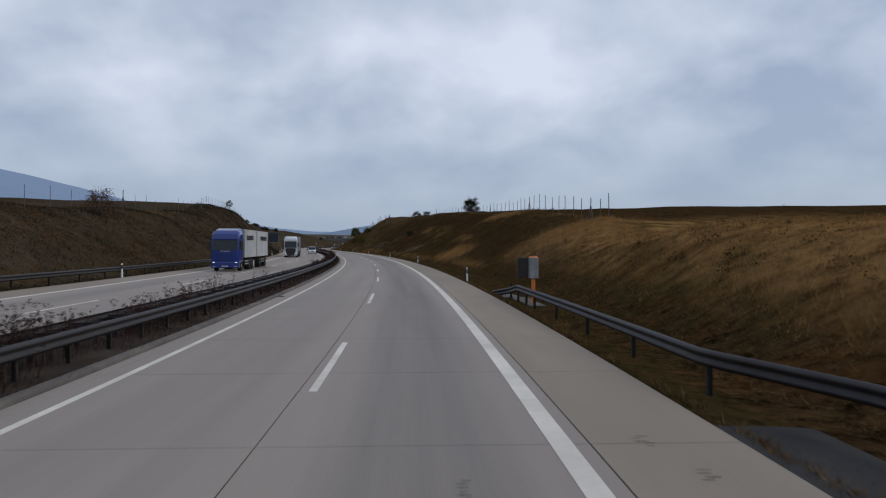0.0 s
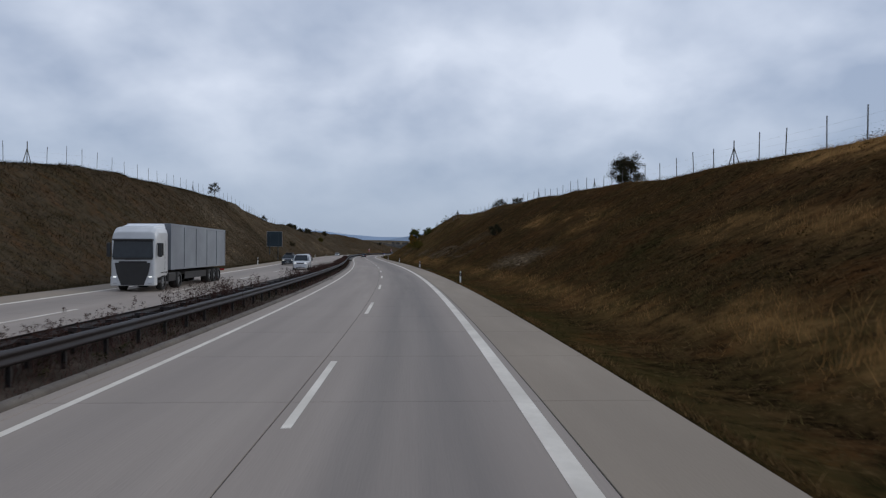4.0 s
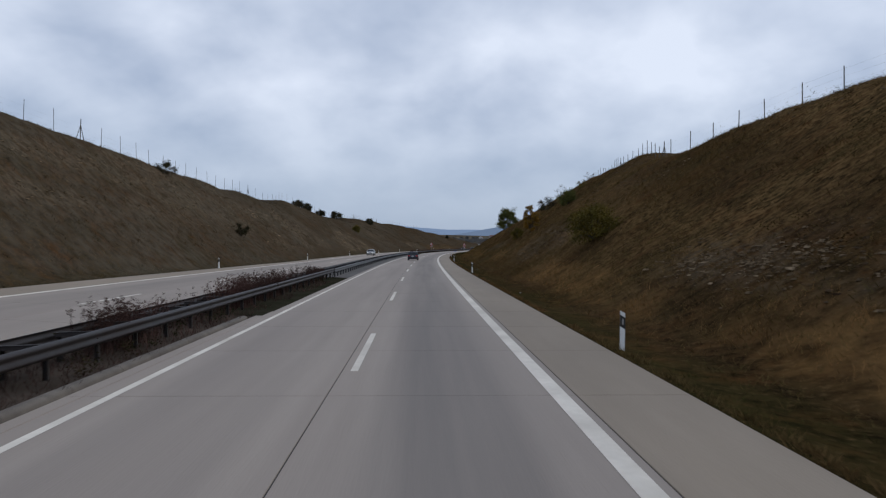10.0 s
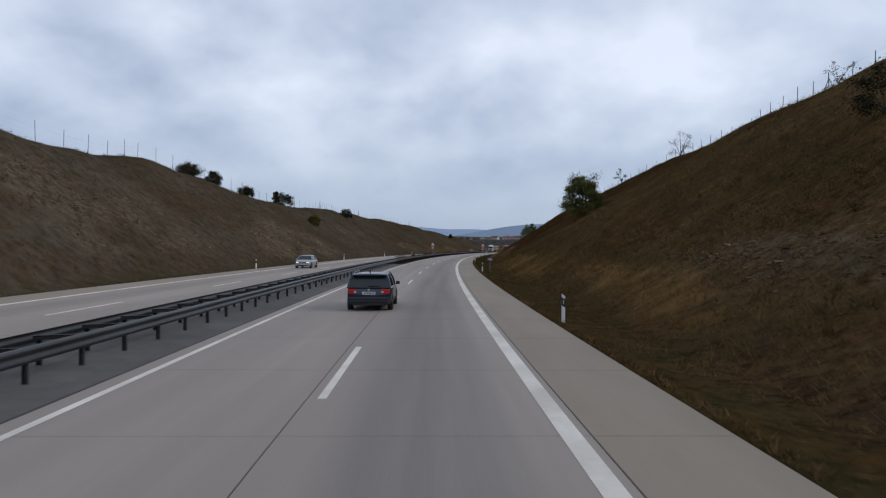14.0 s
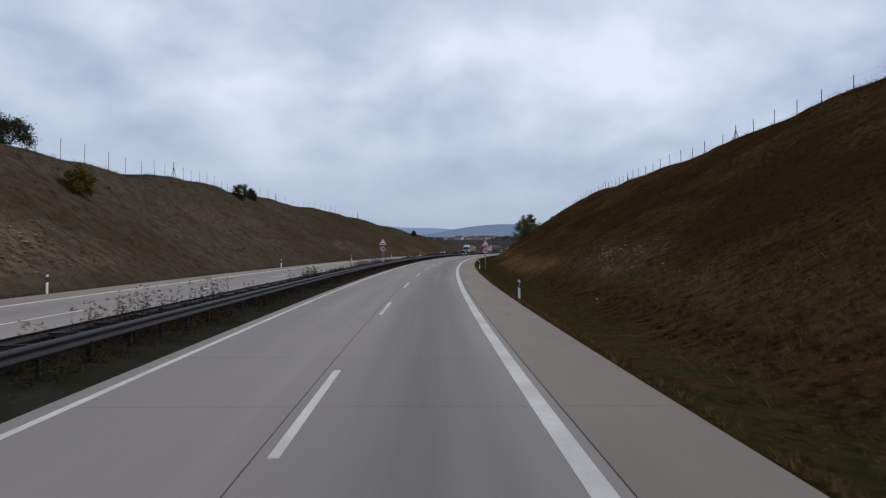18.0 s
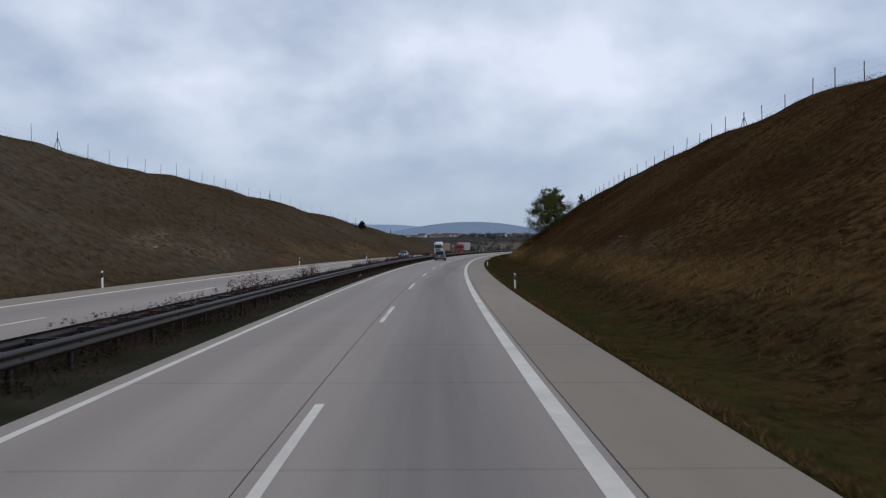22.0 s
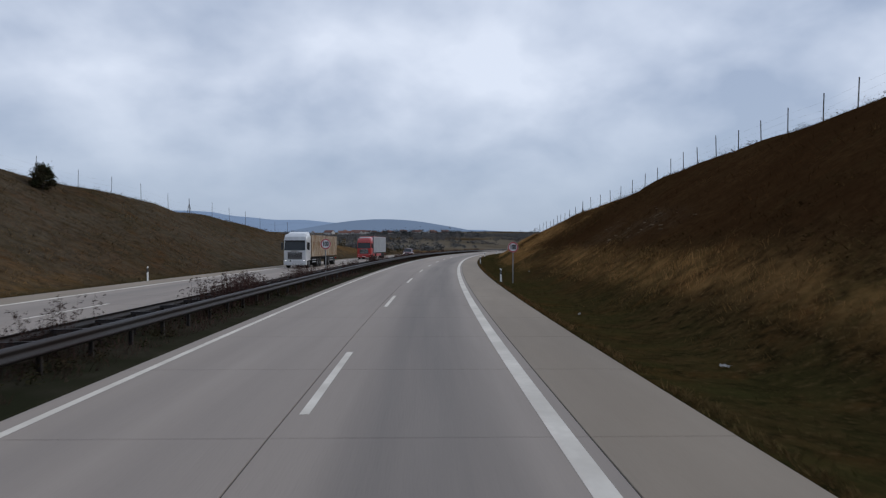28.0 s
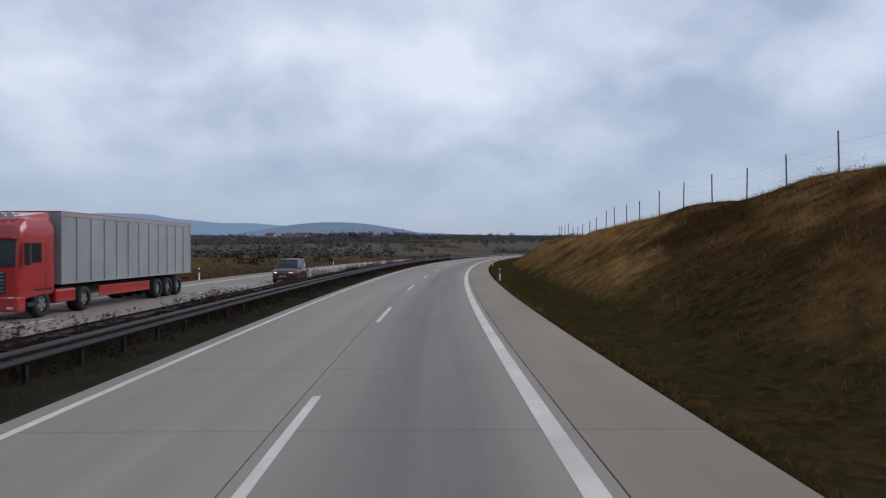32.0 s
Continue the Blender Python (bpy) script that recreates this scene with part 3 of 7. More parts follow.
def build_ground():
    s = np.concatenate([np.arange(-160, -20, 4.0), np.arange(-20, 860, 1.4), np.arange(860, 1160, 5.0)])
    lat = np.concatenate([[-150, -120, -98, -82, -70, -62], np.arange(-56, -17.9, 0.8), [-17.7, -12, -5, 3, 5.98], np.arange(6.05, 8.4, 0.4),
                          np.arange(8.6, 46, 0.8), [48, 52, 58, 66, 80, 100, 125, 150]])
    ss, ll = np.meshgrid(s, lat, indexing="ij")
    z = ground(ss, ll)
    co = along(ss, ll, z)
    low = step(780, 900, ss) * step(60, 150, np.abs(ll))
    co[..., 2] += low * (far_height(co[..., 0], co[..., 1]) - co[..., 2])
    n, k = ss.shape
    i, j = np.meshgrid(np.arange(n - 1), np.arange(k - 1), indexing="ij")
    faces = np.stack([i * k + j, i * k + j + 1, (i + 1) * k + j + 1, (i + 1) * k + j], -1).reshape(-1, 4)
    straw, stone, green = growth(ss, ll)
    grey = (ll < 0) * np.interp(ss, (60, 140, 295, 560, 640), (0.5, 0.5, 0.9, 0.8, 0.7)) * (0.4 + 0.6 * value_noise(ss / 12.0, ll / 5.0, 27)) + (ll > 0) * np.interp(ss, (150, 260, 300, 400, 440), (0.0, 0.08, 0.15, 0.1, 0.0)) * value_noise(ss / 10.0, ll / 5.0, 28)
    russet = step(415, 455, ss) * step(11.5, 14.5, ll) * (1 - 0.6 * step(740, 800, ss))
    dry = (0.15 + 0.85 * step(8.5, 11.5, ll)) * (ll > np.where(ss > 420, 11.0, 6.0)) * np.interp(ss, (236, 262, 310, 330, 400, 440, 480, 590, 635, 700), (0.0, 0.85, 0.8, 0.5, 0.45, 0.25, 0.42, 0.42, 0.05, 0.15)) * (0.35 + 0.65 * step(0.3, 0.6, value_noise(ss / 9.0, ll / 4.0, 29)))
    rim = np.concatenate([np.arange(0, k), np.arange(1, n) * k + k - 1, (n - 1) * k + np.arange(k - 2, -1, -1), np.arange(n - 2, 0, -1) * k])
    flat = co.reshape(-1, 3)
    centre = np.array([-30.0, 480.0])
    out = flat[rim, :2] - centre
    out /= np.linalg.norm(out, axis=1)[:, None]
    verts, quads, previous = [flat], [faces], rim
    for d in (25, 60, 110, 180, 280, 420, 620, 900, 1300, 1900, 2700, 4000):
        xy = flat[rim, :2] + out * d
        f = float(step(0, 300, d))
        zz = flat[rim, 2] * (1 - f) + far_height(xy[:, 0], xy[:, 1]) * f
        here = sum(len(v) for v in verts) + np.arange(len(rim))
        verts.append(np.column_stack([xy, zz]))
        quads.append(np.stack([previous, here, np.roll(here, -1), np.roll(previous, -1)], -1))
        previous = here
    total = np.concatenate(verts)
    me = mesh_from("ground", total, np.concatenate(quads), GROUND, True)
    extra = len(total) - len(flat)
    field = step(850, 1000, total[:, 1]) + step(120, 200, np.abs(total[:, 0] + 30)) * 0.5
    for name, values in (("straw", np.concatenate([straw.ravel(), np.zeros(extra)])), ("stone", np.concatenate([stone.ravel(), np.zeros(extra)])),
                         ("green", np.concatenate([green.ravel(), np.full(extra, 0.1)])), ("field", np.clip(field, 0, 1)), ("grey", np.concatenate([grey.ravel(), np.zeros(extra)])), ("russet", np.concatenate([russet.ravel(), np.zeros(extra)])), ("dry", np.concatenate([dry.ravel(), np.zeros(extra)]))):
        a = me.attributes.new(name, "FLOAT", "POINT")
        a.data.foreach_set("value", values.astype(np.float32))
    thing("ground", "dry brown autumn grassland with straw, green verges and stony slopes", "ground", kind="structure", data=me)


build_ground()

# ---- far hills, a backdrop behind the valley ----
def far_hill(label, centre, radius, height, base, mat, seed, axis=0.0):
    a, r = np.meshgrid(np.linspace(0, 2 * np.pi, 65)[:-1], np.linspace(0, 1, 14), indexing="ij")
    shape = (1 - step(0, 1, r)) * (0.86 + 0.28 * value_noise(np.cos(a) * r * 3 + 9, np.sin(a) * r * 3 + 9, seed))
    x, y = np.cos(a) * r * radius[0], np.sin(a) * r * radius[1]
    c, q = math.cos(radians(axis)), math.sin(radians(axis))
    co = np.stack([centre[0] + x * c - y * q, centre[1] + x * q + y * c, base + shape * height], -1)
    n, k = r.shape
    i, j = np.meshgrid(np.arange(n), np.arange(k - 1), indexing="ij")
    f = np.stack([i * k + j, i * k + j + 1, ((i + 1) % n) * k + j + 1, ((i + 1) % n) * k + j], -1).reshape(-1, 4)
    thing("backdrop", label, "hill", kind="structure", data=mesh_from("backdrop", co, f, mat, True))


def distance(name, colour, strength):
    """Wooded distance: the haze of kilometres of damp air is painted as glowing blue."""
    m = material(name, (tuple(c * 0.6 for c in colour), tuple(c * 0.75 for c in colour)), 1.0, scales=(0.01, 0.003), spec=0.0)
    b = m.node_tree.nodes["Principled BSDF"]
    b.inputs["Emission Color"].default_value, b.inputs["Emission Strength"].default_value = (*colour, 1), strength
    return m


HAZE_NEAR = distance("ridge_painted_haze", (0.115, 0.155, 0.22), 0.72)
HAZE_FAR = distance("mountain_painted_haze", (0.135, 0.185, 0.27), 0.8)

# ---- carriageways ----
JOINT_START, SLAB = -96.3, 5.0


def slab_mesh(name, s0, s1, l0, l1, mat, lift=None, thick=0.12):
    """One concrete slab with a recessed joint round it."""
    g, e = 0.007, 0.005
    s = np.array([s0 + g, s1 - g])
    co = []
    for inset, drop in ((e, 0.0), (0.0, -0.008), (0.0, -thick)):
        for a, b in ((0, 0), (0, 1), (1, 1), (1, 0)):
            ll = (l0 + 0.010 + inset) if b == 0 else (l1 - 0.010 - inset)
            sa = s[a] + (inset if a == 0 else -inset)
            zz = drop + (0.0 if lift is None else float(lift(sa, ll)))
            co.append((sa, ll, zz))
    co = np.array(co)
    uv = co[:, [1, 0]]
    f = [(0, 1, 2, 3)] + [(r * 4 + i, r * 4 + 4 + i, r * 4 + 4 + (i + 1) % 4, r * 4 + (i + 1) % 4) for r in (0, 1) for i in range(4)]
    f = [q[::-1] for q in f]
    p = along(co[:, 0], co[:, 1], co[:, 2])
    return p, f, uv


def slab_objects(parent, spans, s0, s1):
    count = int(round((s1 - s0) / SLAB))
    for i in range(count):
        a = s0 + i * SLAB
        for l0, l1, mat in spans:
            p, f, uv = slab_mesh("slab", a, a + SLAB, l0, l1, mat)
            me = mesh_from("slab", p, f, mat)
            me.uv_layers.new(name="road").data.foreach_set("uv", uv[np.array(f).ravel()].astype(np.float32).ravel())
            part("slab", me, mat, parent)


def slab_sheet(name, parent, l0, l1, mat, s0, s1, lift=None):
    vs, fs, us = [], [], []
    for i in range(int(round((s1 - s0) / SLAB))):
        p, f, uv = slab_mesh(name, s0 + i * SLAB, s0 + (i + 1) * SLAB, l0, l1, mat, lift)
        f = np.array(f)
        us.append(uv[f.ravel()])
        fs.append(f + 12 * i)
        vs.append(p)
    me = mesh_from(name, np.concatenate(vs), np.concatenate(fs), mat)
    me.uv_layers.new(name="road").data.foreach_set("uv", np.concatenate(us).astype(np.float32).ravel())
    tagged(part(name, me, mat, parent), kind="stuff")


LANE_SPLIT, EDGE_JOINT, LEFT_JOINT, SHOULDER_END = -0.23, 4.03, -4.28, 6.02
road = thing("road", "grey concrete slab motorway carriageway with white lane markings", "road", kind="structure",
             data=strip_mesh("road", -98, 1100, ((LEFT_JOINT - 0.32, -0.3), (LEFT_JOINT - 0.32, -0.016), (SHOULDER_END - 0.01, -0.016), (SHOULDER_END - 0.01, -0.3)), JOINT))
near_start, near_end = JOINT_START + 20 * SLAB, JOINT_START + 168 * SLAB
for l0, l1, m in ((LEFT_JOINT, LANE_SPLIT, LANE), (LANE_SPLIT, EDGE_JOINT, LANE)):
    slab_sheet("slab_run", road, l0, l1, m, JOINT_START, near_start)
    slab_sheet("slab_run", road, l0, l1, m, near_end, 1098.7)
slab_sheet("gutter_run", road, LEFT_JOINT - 0.31, LEFT_JOINT, LANE, JOINT_START, JOINT_START + 71 * SLAB)
slab_sheet("shoulder_slab_run", road, EDGE_JOINT, SHOULDER_END, SHOULDER, JOINT_START, 1098.7)

oncoming = thing("road", "grey concrete slab carriageway for oncoming traffic", "road", kind="structure",
                 data=strip_mesh("road", -98, 1100, ((-17.82, -0.3), (-17.82, -0.02), (-7.3, -0.02), (-7.3, -0.3))[::-1], JOINT, lift=left_surface))
for l0, l1, m in ((-11.5, -7.35, LANE), (-15.75, -11.5, LANE), (-17.83, -15.75, SHOULDER)):
    slab_sheet("slab_run", oncoming, l0, l1, m, JOINT_START, 1098.7, left_surface)


def marking(name, label, l0, l1, s0, s1, lift=None, parent=None, shift=None):
    z = 0.004
    me = strip_mesh(name, s0, s1, ((l1, z), (l0, z)), LINE_PAINT, lift=lift, uv=False, shift=shift)
    part(name, me, LINE_PAINT, parent, label)


marking("edge_line", "wide white edge line along the shoulder", 3.60, 3.90, -96, 1098, parent=road,
        shift=lambda s: np.interp(s, (0, 60, 110, 150, 240, 270, 310, 340, 420, 470, 620, 670, 710, 760), (-0.09, -0.08, -0.04, -0.01, -0.01, -0.05, -0.02, 0.0, -0.05, 0.0, 0.0, -0.09, -0.07, -0.05)))
marking("edge_line", "white edge line along the median", -3.90, -3.74, -96, 1098, parent=road)
marking("edge_line", "white edge line along the median", -8.1, -7.94, -96, 1098, left_surface, oncoming)
marking("edge_line", "wide white edge line along the shoulder", -15.7, -15.42, -96, 1098, left_surface, oncoming)
for k in range(-6, 61):
    end = 17.98 + 18 * k
    marking("lane_dash", "", -0.075 + 0.02, 0.075 + 0.02, end - 6.0, end, parent=road)
    marking("lane_dash", "", -11.88, -11.73, end - 11.0, end - 5.0, left_surface, oncoming)

SCUFF = material("black_scuff", ((0.03, 0.029, 0.028), (0.10, 0.092, 0.082), (0.16, 0.142, 0.122)), 0.9, scales=(20, 4), spec=0.1)
scuff_rng = random.Random(12)
for s, l, count, wide in ((6.75, 2.3, 7, 0.09), (8.6, 4.75, 5, 0.12), (7.3, 5.0, 4, 0.14), (33.0, 1.0, 5, 0.1), (444.2, 4.95, 3, 0.14), (141.0, 5.2, 4, 0.1), (207.5, 5.0, 5, 0.1), (301.8, -0.9, 3, 0.16), (310.0, 5.1, 4, 0.18),
                          (540.0, 5.2, 4, 0.12), (655.6, 2.6, 4, 0.2), (700.0, 4.9, 5, 0.1), (73.0, 4.8, 5, 0.12)):
    scuff = bmesh.new()
    for k in range(count):
        a, b, h = s + k * 0.11 + scuff_rng.uniform(-0.03, 0.03), l + scuff_rng.uniform(-0.06, 0.06), scuff_rng.uniform(0.5, 1.0) * wide
        ring_points = [(a + 0.018 * math.sin(q) * scuff_rng.uniform(0.6, 1.4), b + h * math.cos(q)) for q in np.linspace(0, 2 * math.pi, 8)[:-1]]
        scuff.faces.new([scuff.verts.new([float(c) for c in along(u, v, 0.0025)]) for u, v in ring_points])
    part("scuff", scuff, SCUFF, road, "dark scrape marks")

# ---- median: kerb, soil, paving ----
thing("median", "dark weedy soil strip between the carriageways", "ground", kind="structure",
      data=strip_mesh("median", -98, 257, ((-4.58, -0.02), (-4.9, 0.01), (-5.5, 0.03), (-6.3, 0.04), (-7.0, 0.02), (-7.32, -0.02)), SOIL, uv=False))
thing("median", "dark soil and plants spilling onto the lane's edge", "ground", kind="structure",
      data=strip_mesh("median", 257, 1100, ((-4.30, -0.02), (-4.34, 0.008), (-4.9, 0.03), (-5.5, 0.04), (-6.3, 0.05), (-7.0, 0.03), (-7.32, -0.02)), SOIL_DARK, uv=False))
paving = thing("pavement", "dull grey asphalt strip under the median rail", "pavement", kind="structure",
               data=strip_mesh("pavement", 286, 425, ((-4.30, -0.1), (-4.30, 0.012), (-5.2, 0.05), (-5.9, 0.06), (-6.6, 0.05), (-7.33, 0.010), (-7.33, -0.1)), PAVED, uv=False))
part("seam", strip_mesh("seam", 286, 425, ((-4.262, 0.005), (-4.305, 0.017)), JOINT, uv=False), JOINT, paving, "thin black joint filler")
thing("pavement", "dark asphalt strip between the shoulder and the verge", "pavement", kind="structure",
      data=strip_mesh("pavement", -60, 9.6, ((6.03, -0.02), (6.5, -0.03), (7.0, -0.05), (7.5, -0.08), (7.55, -0.3)), ASPHALT, uv=False))
GULLIES = (34.32, 93.58, 154.31, 198.0, 236.0)
CHASSIS_IRON = material("cast_iron", ((0.02, 0.019, 0.018), (0.035, 0.032, 0.03)), 0.7, 0.4)
kerb = thing("kerb", "low rounded concrete kerb beside the median", "kerb", kind="structure")
for k in range(-48, 128):
    a = k * 2.0
    me = strip_mesh("kerb_stone", a + 0.006, a + 1.994, ((-4.60, -0.05), (-4.60, 0.045), (-4.64, 0.085), (-4.72, 0.105), (-4.80, 0.10), (-4.87, 0.07), (-4.90, 0.0)), KERB, ds=2, uv=False, smooth=True)
    part("kerb_stone", me, KERB, kerb)

for s in GULLIES:
    grate = part("gully_grate", box(bmesh.new(), -0.17, 0.12, -0.25, 0.25, -0.05, 0.012, 0.004), CHASSIS_IRON, kerb, "dark iron gully grate", spot(s, -4.43))
    for k in range(6):
        part("grate_bar", box(bmesh.new(), -0.15, 0.10, -0.22 + k * 0.08, -0.19 + k * 0.08, 0.012, 0.018), RUSTY, grate)

# ---- guard rails ----
WAVE = ((0.0, 0.0), (0.028, 0.018), (0.062, 0.045), (0.068, 0.085), (0.02, 0.125), (0.008, 0.155), (0.02, 0.185), (0.068, 0.225), (0.062, 0.265), (0.028, 0.292), (0.0, 0.31))


def beam_mesh(name, lat, s0, s1, z0, face, lift=None, ds=4.0, mat=None, shift=None):
    """A W-shaped beam whose waves point to face (1 right, -1 left)."""
    front = [(lat + face * x, z0 + z) for x, z in WAVE]
    back = [(lat + face * (x - 0.012), z0 + z) for x, z in WAVE][::-1]
    prof = front + back
    if face < 0:
        prof = prof[::-1]
    return strip_mesh(name, s0, s1, prof, mat or STEEL, ds, lift, uv=False, smooth=True, closed=True, shift=shift)


def post_mesh(h):
    bm = bmesh.new()
    box(bm, -0.05, -0.044, -0.03, 0.03, -0.25, h)
    box(bm, 0.044, 0.05, -0.03, 0.03, -0.25, h)
    box(bm, -0.05, 0.05, 0.024, 0.03, -0.25, h)
    me = bpy.data.meshes.new("rail_post")
    bm.to_mesh(me)
    bm.free()
    me.materials.append(RUSTY)
    return me


POST_MESH = post_mesh(0.64)
POST_NEW = POST_MESH.copy()
POST_NEW.materials.clear()
POST_NEW.materials.append(RUSTY_NEW)


def joined_posts(name, base, spots, parent, mat):
    v = np.array([x.co[:] for x in base.vertices])
    faces = np.array([f.vertices[:] for f in base.polygons])
    vs, fs = [], []
    for i, m in enumerate(spots):
        a = np.array(m)
        vs.append(v @ a[:3, :3].T + a[:3, 3])
        fs.append(faces + i * len(v))
    tagged(part(name, mesh_from(name, np.concatenate(vs), np.concatenate(fs), mat), mat, parent), kind="stuff")


rail = thing("guard_rail", "dark weathered steel double guard rail along the median", "guard rail", kind="structure")
for a, b, m, note in ((-96, 286, STEEL, ""), (286, 425, STEEL_NEW, "greyer newer beam"), (425, 1098, STEEL, "")):
    part("beam", beam_mesh("beam", -5.42 + (0.11 if note else 0.0), a, b, 0.44, 1, mat=m), m, rail, note)
    part("beam", beam_mesh("beam", -6.42, a, b, 0.44, -1, mat=m), m, rail, note)
near_posts = [k * 2.0 + 0.9 for k in range(0, 300)]
for s in near_posts:
    part("rail_post", POST_NEW if 286 < s + 60 < 425 else POST_MESH, RUSTY, rail, m=spot(s + 60, -5.42 if 286 < s + 60 < 425 else -5.53))
joined_posts("rail_posts", POST_MESH, [spot(s, -5.53) for s in list(np.arange(-95.1, 60, 2.0)) + list(np.arange(660.9, 1098, 2.0))], rail, RUSTY)
joined_posts("rail_posts", POST_MESH, [spot(s, -6.3) for s in np.arange(-95.1, 1098, 2.0)], rail, RUSTY)
bm = bmesh.new()
box(bm, -0.45, 0.45, -0.035, 0.035, 0.66, 0.69)
box(bm, -0.45, 0.45, -0.035, -0.03, 0.60, 0.69)
bmesh.ops.rotate(bm, verts=bm.verts, cent=(0, 0, 0), matrix=Matrix.Rotation(radians(18), 3, "Z"))
spacer = bpy.data.meshes.new("spacer")
bm.to_mesh(spacer)
bm.free()
joined_posts("spacers", spacer, [spot(s, -5.92) for s in np.arange(-95.1, 1098, 2.0)], rail, STEEL)


def side_rail(label, lat, s0, s1, face, sway, posts, lift=None, ramp=5.2):
    """A beam on posts; sway(s) shifts it sideways, and its end dips to the ground."""
    r = thing("guard_rail", label, "guard rail", kind="structure")

    def sink(s, l):
        h = 0 if lift is None else lift(s, l)
        return h - 0.04 - 0.62 * np.clip((s - s1 + ramp) / ramp, 0, 1) + 0 * l

    part("beam", beam_mesh("beam", lat, s0, s1, 0.43, face, sink, 0.65, None, sway), STEEL, r)
    for s in posts:
        part("rail_post", POST_MESH, RUSTY, r, m=spot(s, lat - face * 0.1 + float(sway(s)), 0.0 if lift is None else float(lift(s, lat))))
    if ramp < 6:
        part("end_post", box(bmesh.new(), -0.05, 0.05, -0.03, 0.03, -0.3, 0.2, 0.004), RUSTY, r, "", spot(s1 - 1.0, lat - face * 0.1 + float(sway(s1 - 1.0)), -0.05))


def bay_sway(s):
    """The rail swings out round the end of an emergency bay and in again at its ramp."""
    return np.interp(s, (-60, -5, 2, 9, 12, 34.4, 37.2), (2.6, 2.6, 2.2, 1.05, 0.1, 0.0, -0.45))


side_rail("dark steel guard rail ending in a short ramp beside the shoulder", 6.83, -60, 36.9, -1, bay_sway,
          [34.0, 32.0, 30.0, 28.2] + [24.3 - 4.1 * k for k in range(20)])
side_rail("dark steel guard rail beside the oncoming shoulder", -18.55, -60, 90, 1, lambda s: 0.0 * s, list(np.arange(81, -60, -4.0)), left_surface, 8.5)
apron = thing("pavement", "pale concrete slab path behind the guard rail's end", "pavement", kind="structure")
for s, l0, l1 in ((29.4, 7.0, 7.7), (31.0, 7.0, 7.7), (32.6, 6.95, 7.75), (34.2, 6.6, 7.5), (35.8, 6.2, 7.4)):
    part("slab", box(bmesh.new(), l0, l1, 0.0, 1.57, -0.35, 0.0, 0.006), KERB, apron, "", spot(s, 0.0, -0.075))

# ---- delineator posts ----
def delineator():
    ob = thing("delineator_post", "white plastic delineator post with black band and reflector", "roadside post", group="delineator posts")
    bm = bmesh.new()
    outline = [(-0.06, -0.035), (0.06, -0.035), (0.062, -0.01), (0.02, 0.07), (-0.02, 0.07), (-0.062, -0.01)]
    low = [bm.verts.new((x, y, -0.2)) for x, y in outline]
    top = [bm.verts.new((x, y, 1.0 + (0.03 if x < 0 else -0.03))) for x, y in outline]
    bm.faces.new(low[::-1])
    bm.faces.new(top)
    for i in range(6):
        bm.faces.new((low[i], low[(i + 1) % 6], top[(i + 1) % 6], top[i]))
    body = part("body", bm, WHITE, ob)
    bm = bmesh.new()
    outline = [(x * 1.06, y * 1.06 - (0.002 if y < 0 else 0)) for x, y in outline]
    low = [bm.verts.new((x, y, 0.60 - x * 0.6)) for x, y in outline]
    top = [bm.verts.new((x, y, 0.89 - x * 0.6)) for x, y in outline]
    bm.faces.new(low[::-1])
    bm.faces.new(top)
    for i in range(6):
        bm.faces.new((low[i], low[(i + 1) % 6], top[(i + 1) % 6], top[i]))
    part("band", bm, BLACK, ob, "slanted black band")
    bm = bmesh.new()
    box(bm, -0.018, 0.018, -0.044, -0.036, 0.68, 0.83, 0.006)
    part("reflector", bm, REFLECTOR, ob, "pale upright reflector")
    return ob


post = delineator()
post.matrix_basis = spot(-1.0, 6.66, -0.08)
POST_S = (49.3, 98.1, 147.9, 198.4, 249.2, 299.7, 348.4, 398.8, 453.3, 503.6, 553.1, 603.0, 647.6, 697.7, 748.3, 800.3, 850, 900)
for i, s in enumerate(POST_S):
    copy_thing(post, spot(s, 6.45, -0.1) @ pose(0, 0, 0, 0, (i * 37 % 5 - 2) * 0.7, 0))
for i, s in enumerate((1.4, 51.4, 100.5, 151.0, 200.5, 250.0, 300.0, 349.0, 400.0, 454.1, 503.4, 552.0, 601.0, 648.5, 698.0, 749.0, 800.5, 850.0)):
    copy_thing(post, spot(s, -18.4, float(left_surface(s, -18.0)) - 0.08, 180) @ pose(0, 0, 0, 0, (i * 53 % 5 - 2) * 0.8, 0))


# ---- road signs ----
def lettering(text, size, mat, parent, x, y, z, name="lettering", width=1.0):
    cu = bpy.data.curves.new("lettering", "FONT")
    cu.body, cu.size, cu.align_x, cu.align_y, cu.extrude, cu.offset = text, size, "CENTER", "CENTER", 0.001, size * 0.06
    tmp = bpy.data.objects.new("lettering", cu)
    me = bpy.data.meshes.new_from_object(tmp)
    bpy.data.objects.remove(tmp)
    me.materials.clear()
    me.materials.append(mat)
    return part(name, me, mat, parent, m=pose(x, y, z, 90) @ Matrix.Diagonal((width, 1, 1, 1)))


def disc(bm, r, y0, y1, z, n=40):
    m = Matrix.Translation((0, (y0 + y1) / 2, z)) @ Matrix.Rotation(radians(90), 4, "X")
    bmesh.ops.create_cone(bm, cap_ends=True, segments=n, radius1=r, radius2=r, depth=abs(y1 - y0), matrix=m)
    return bm


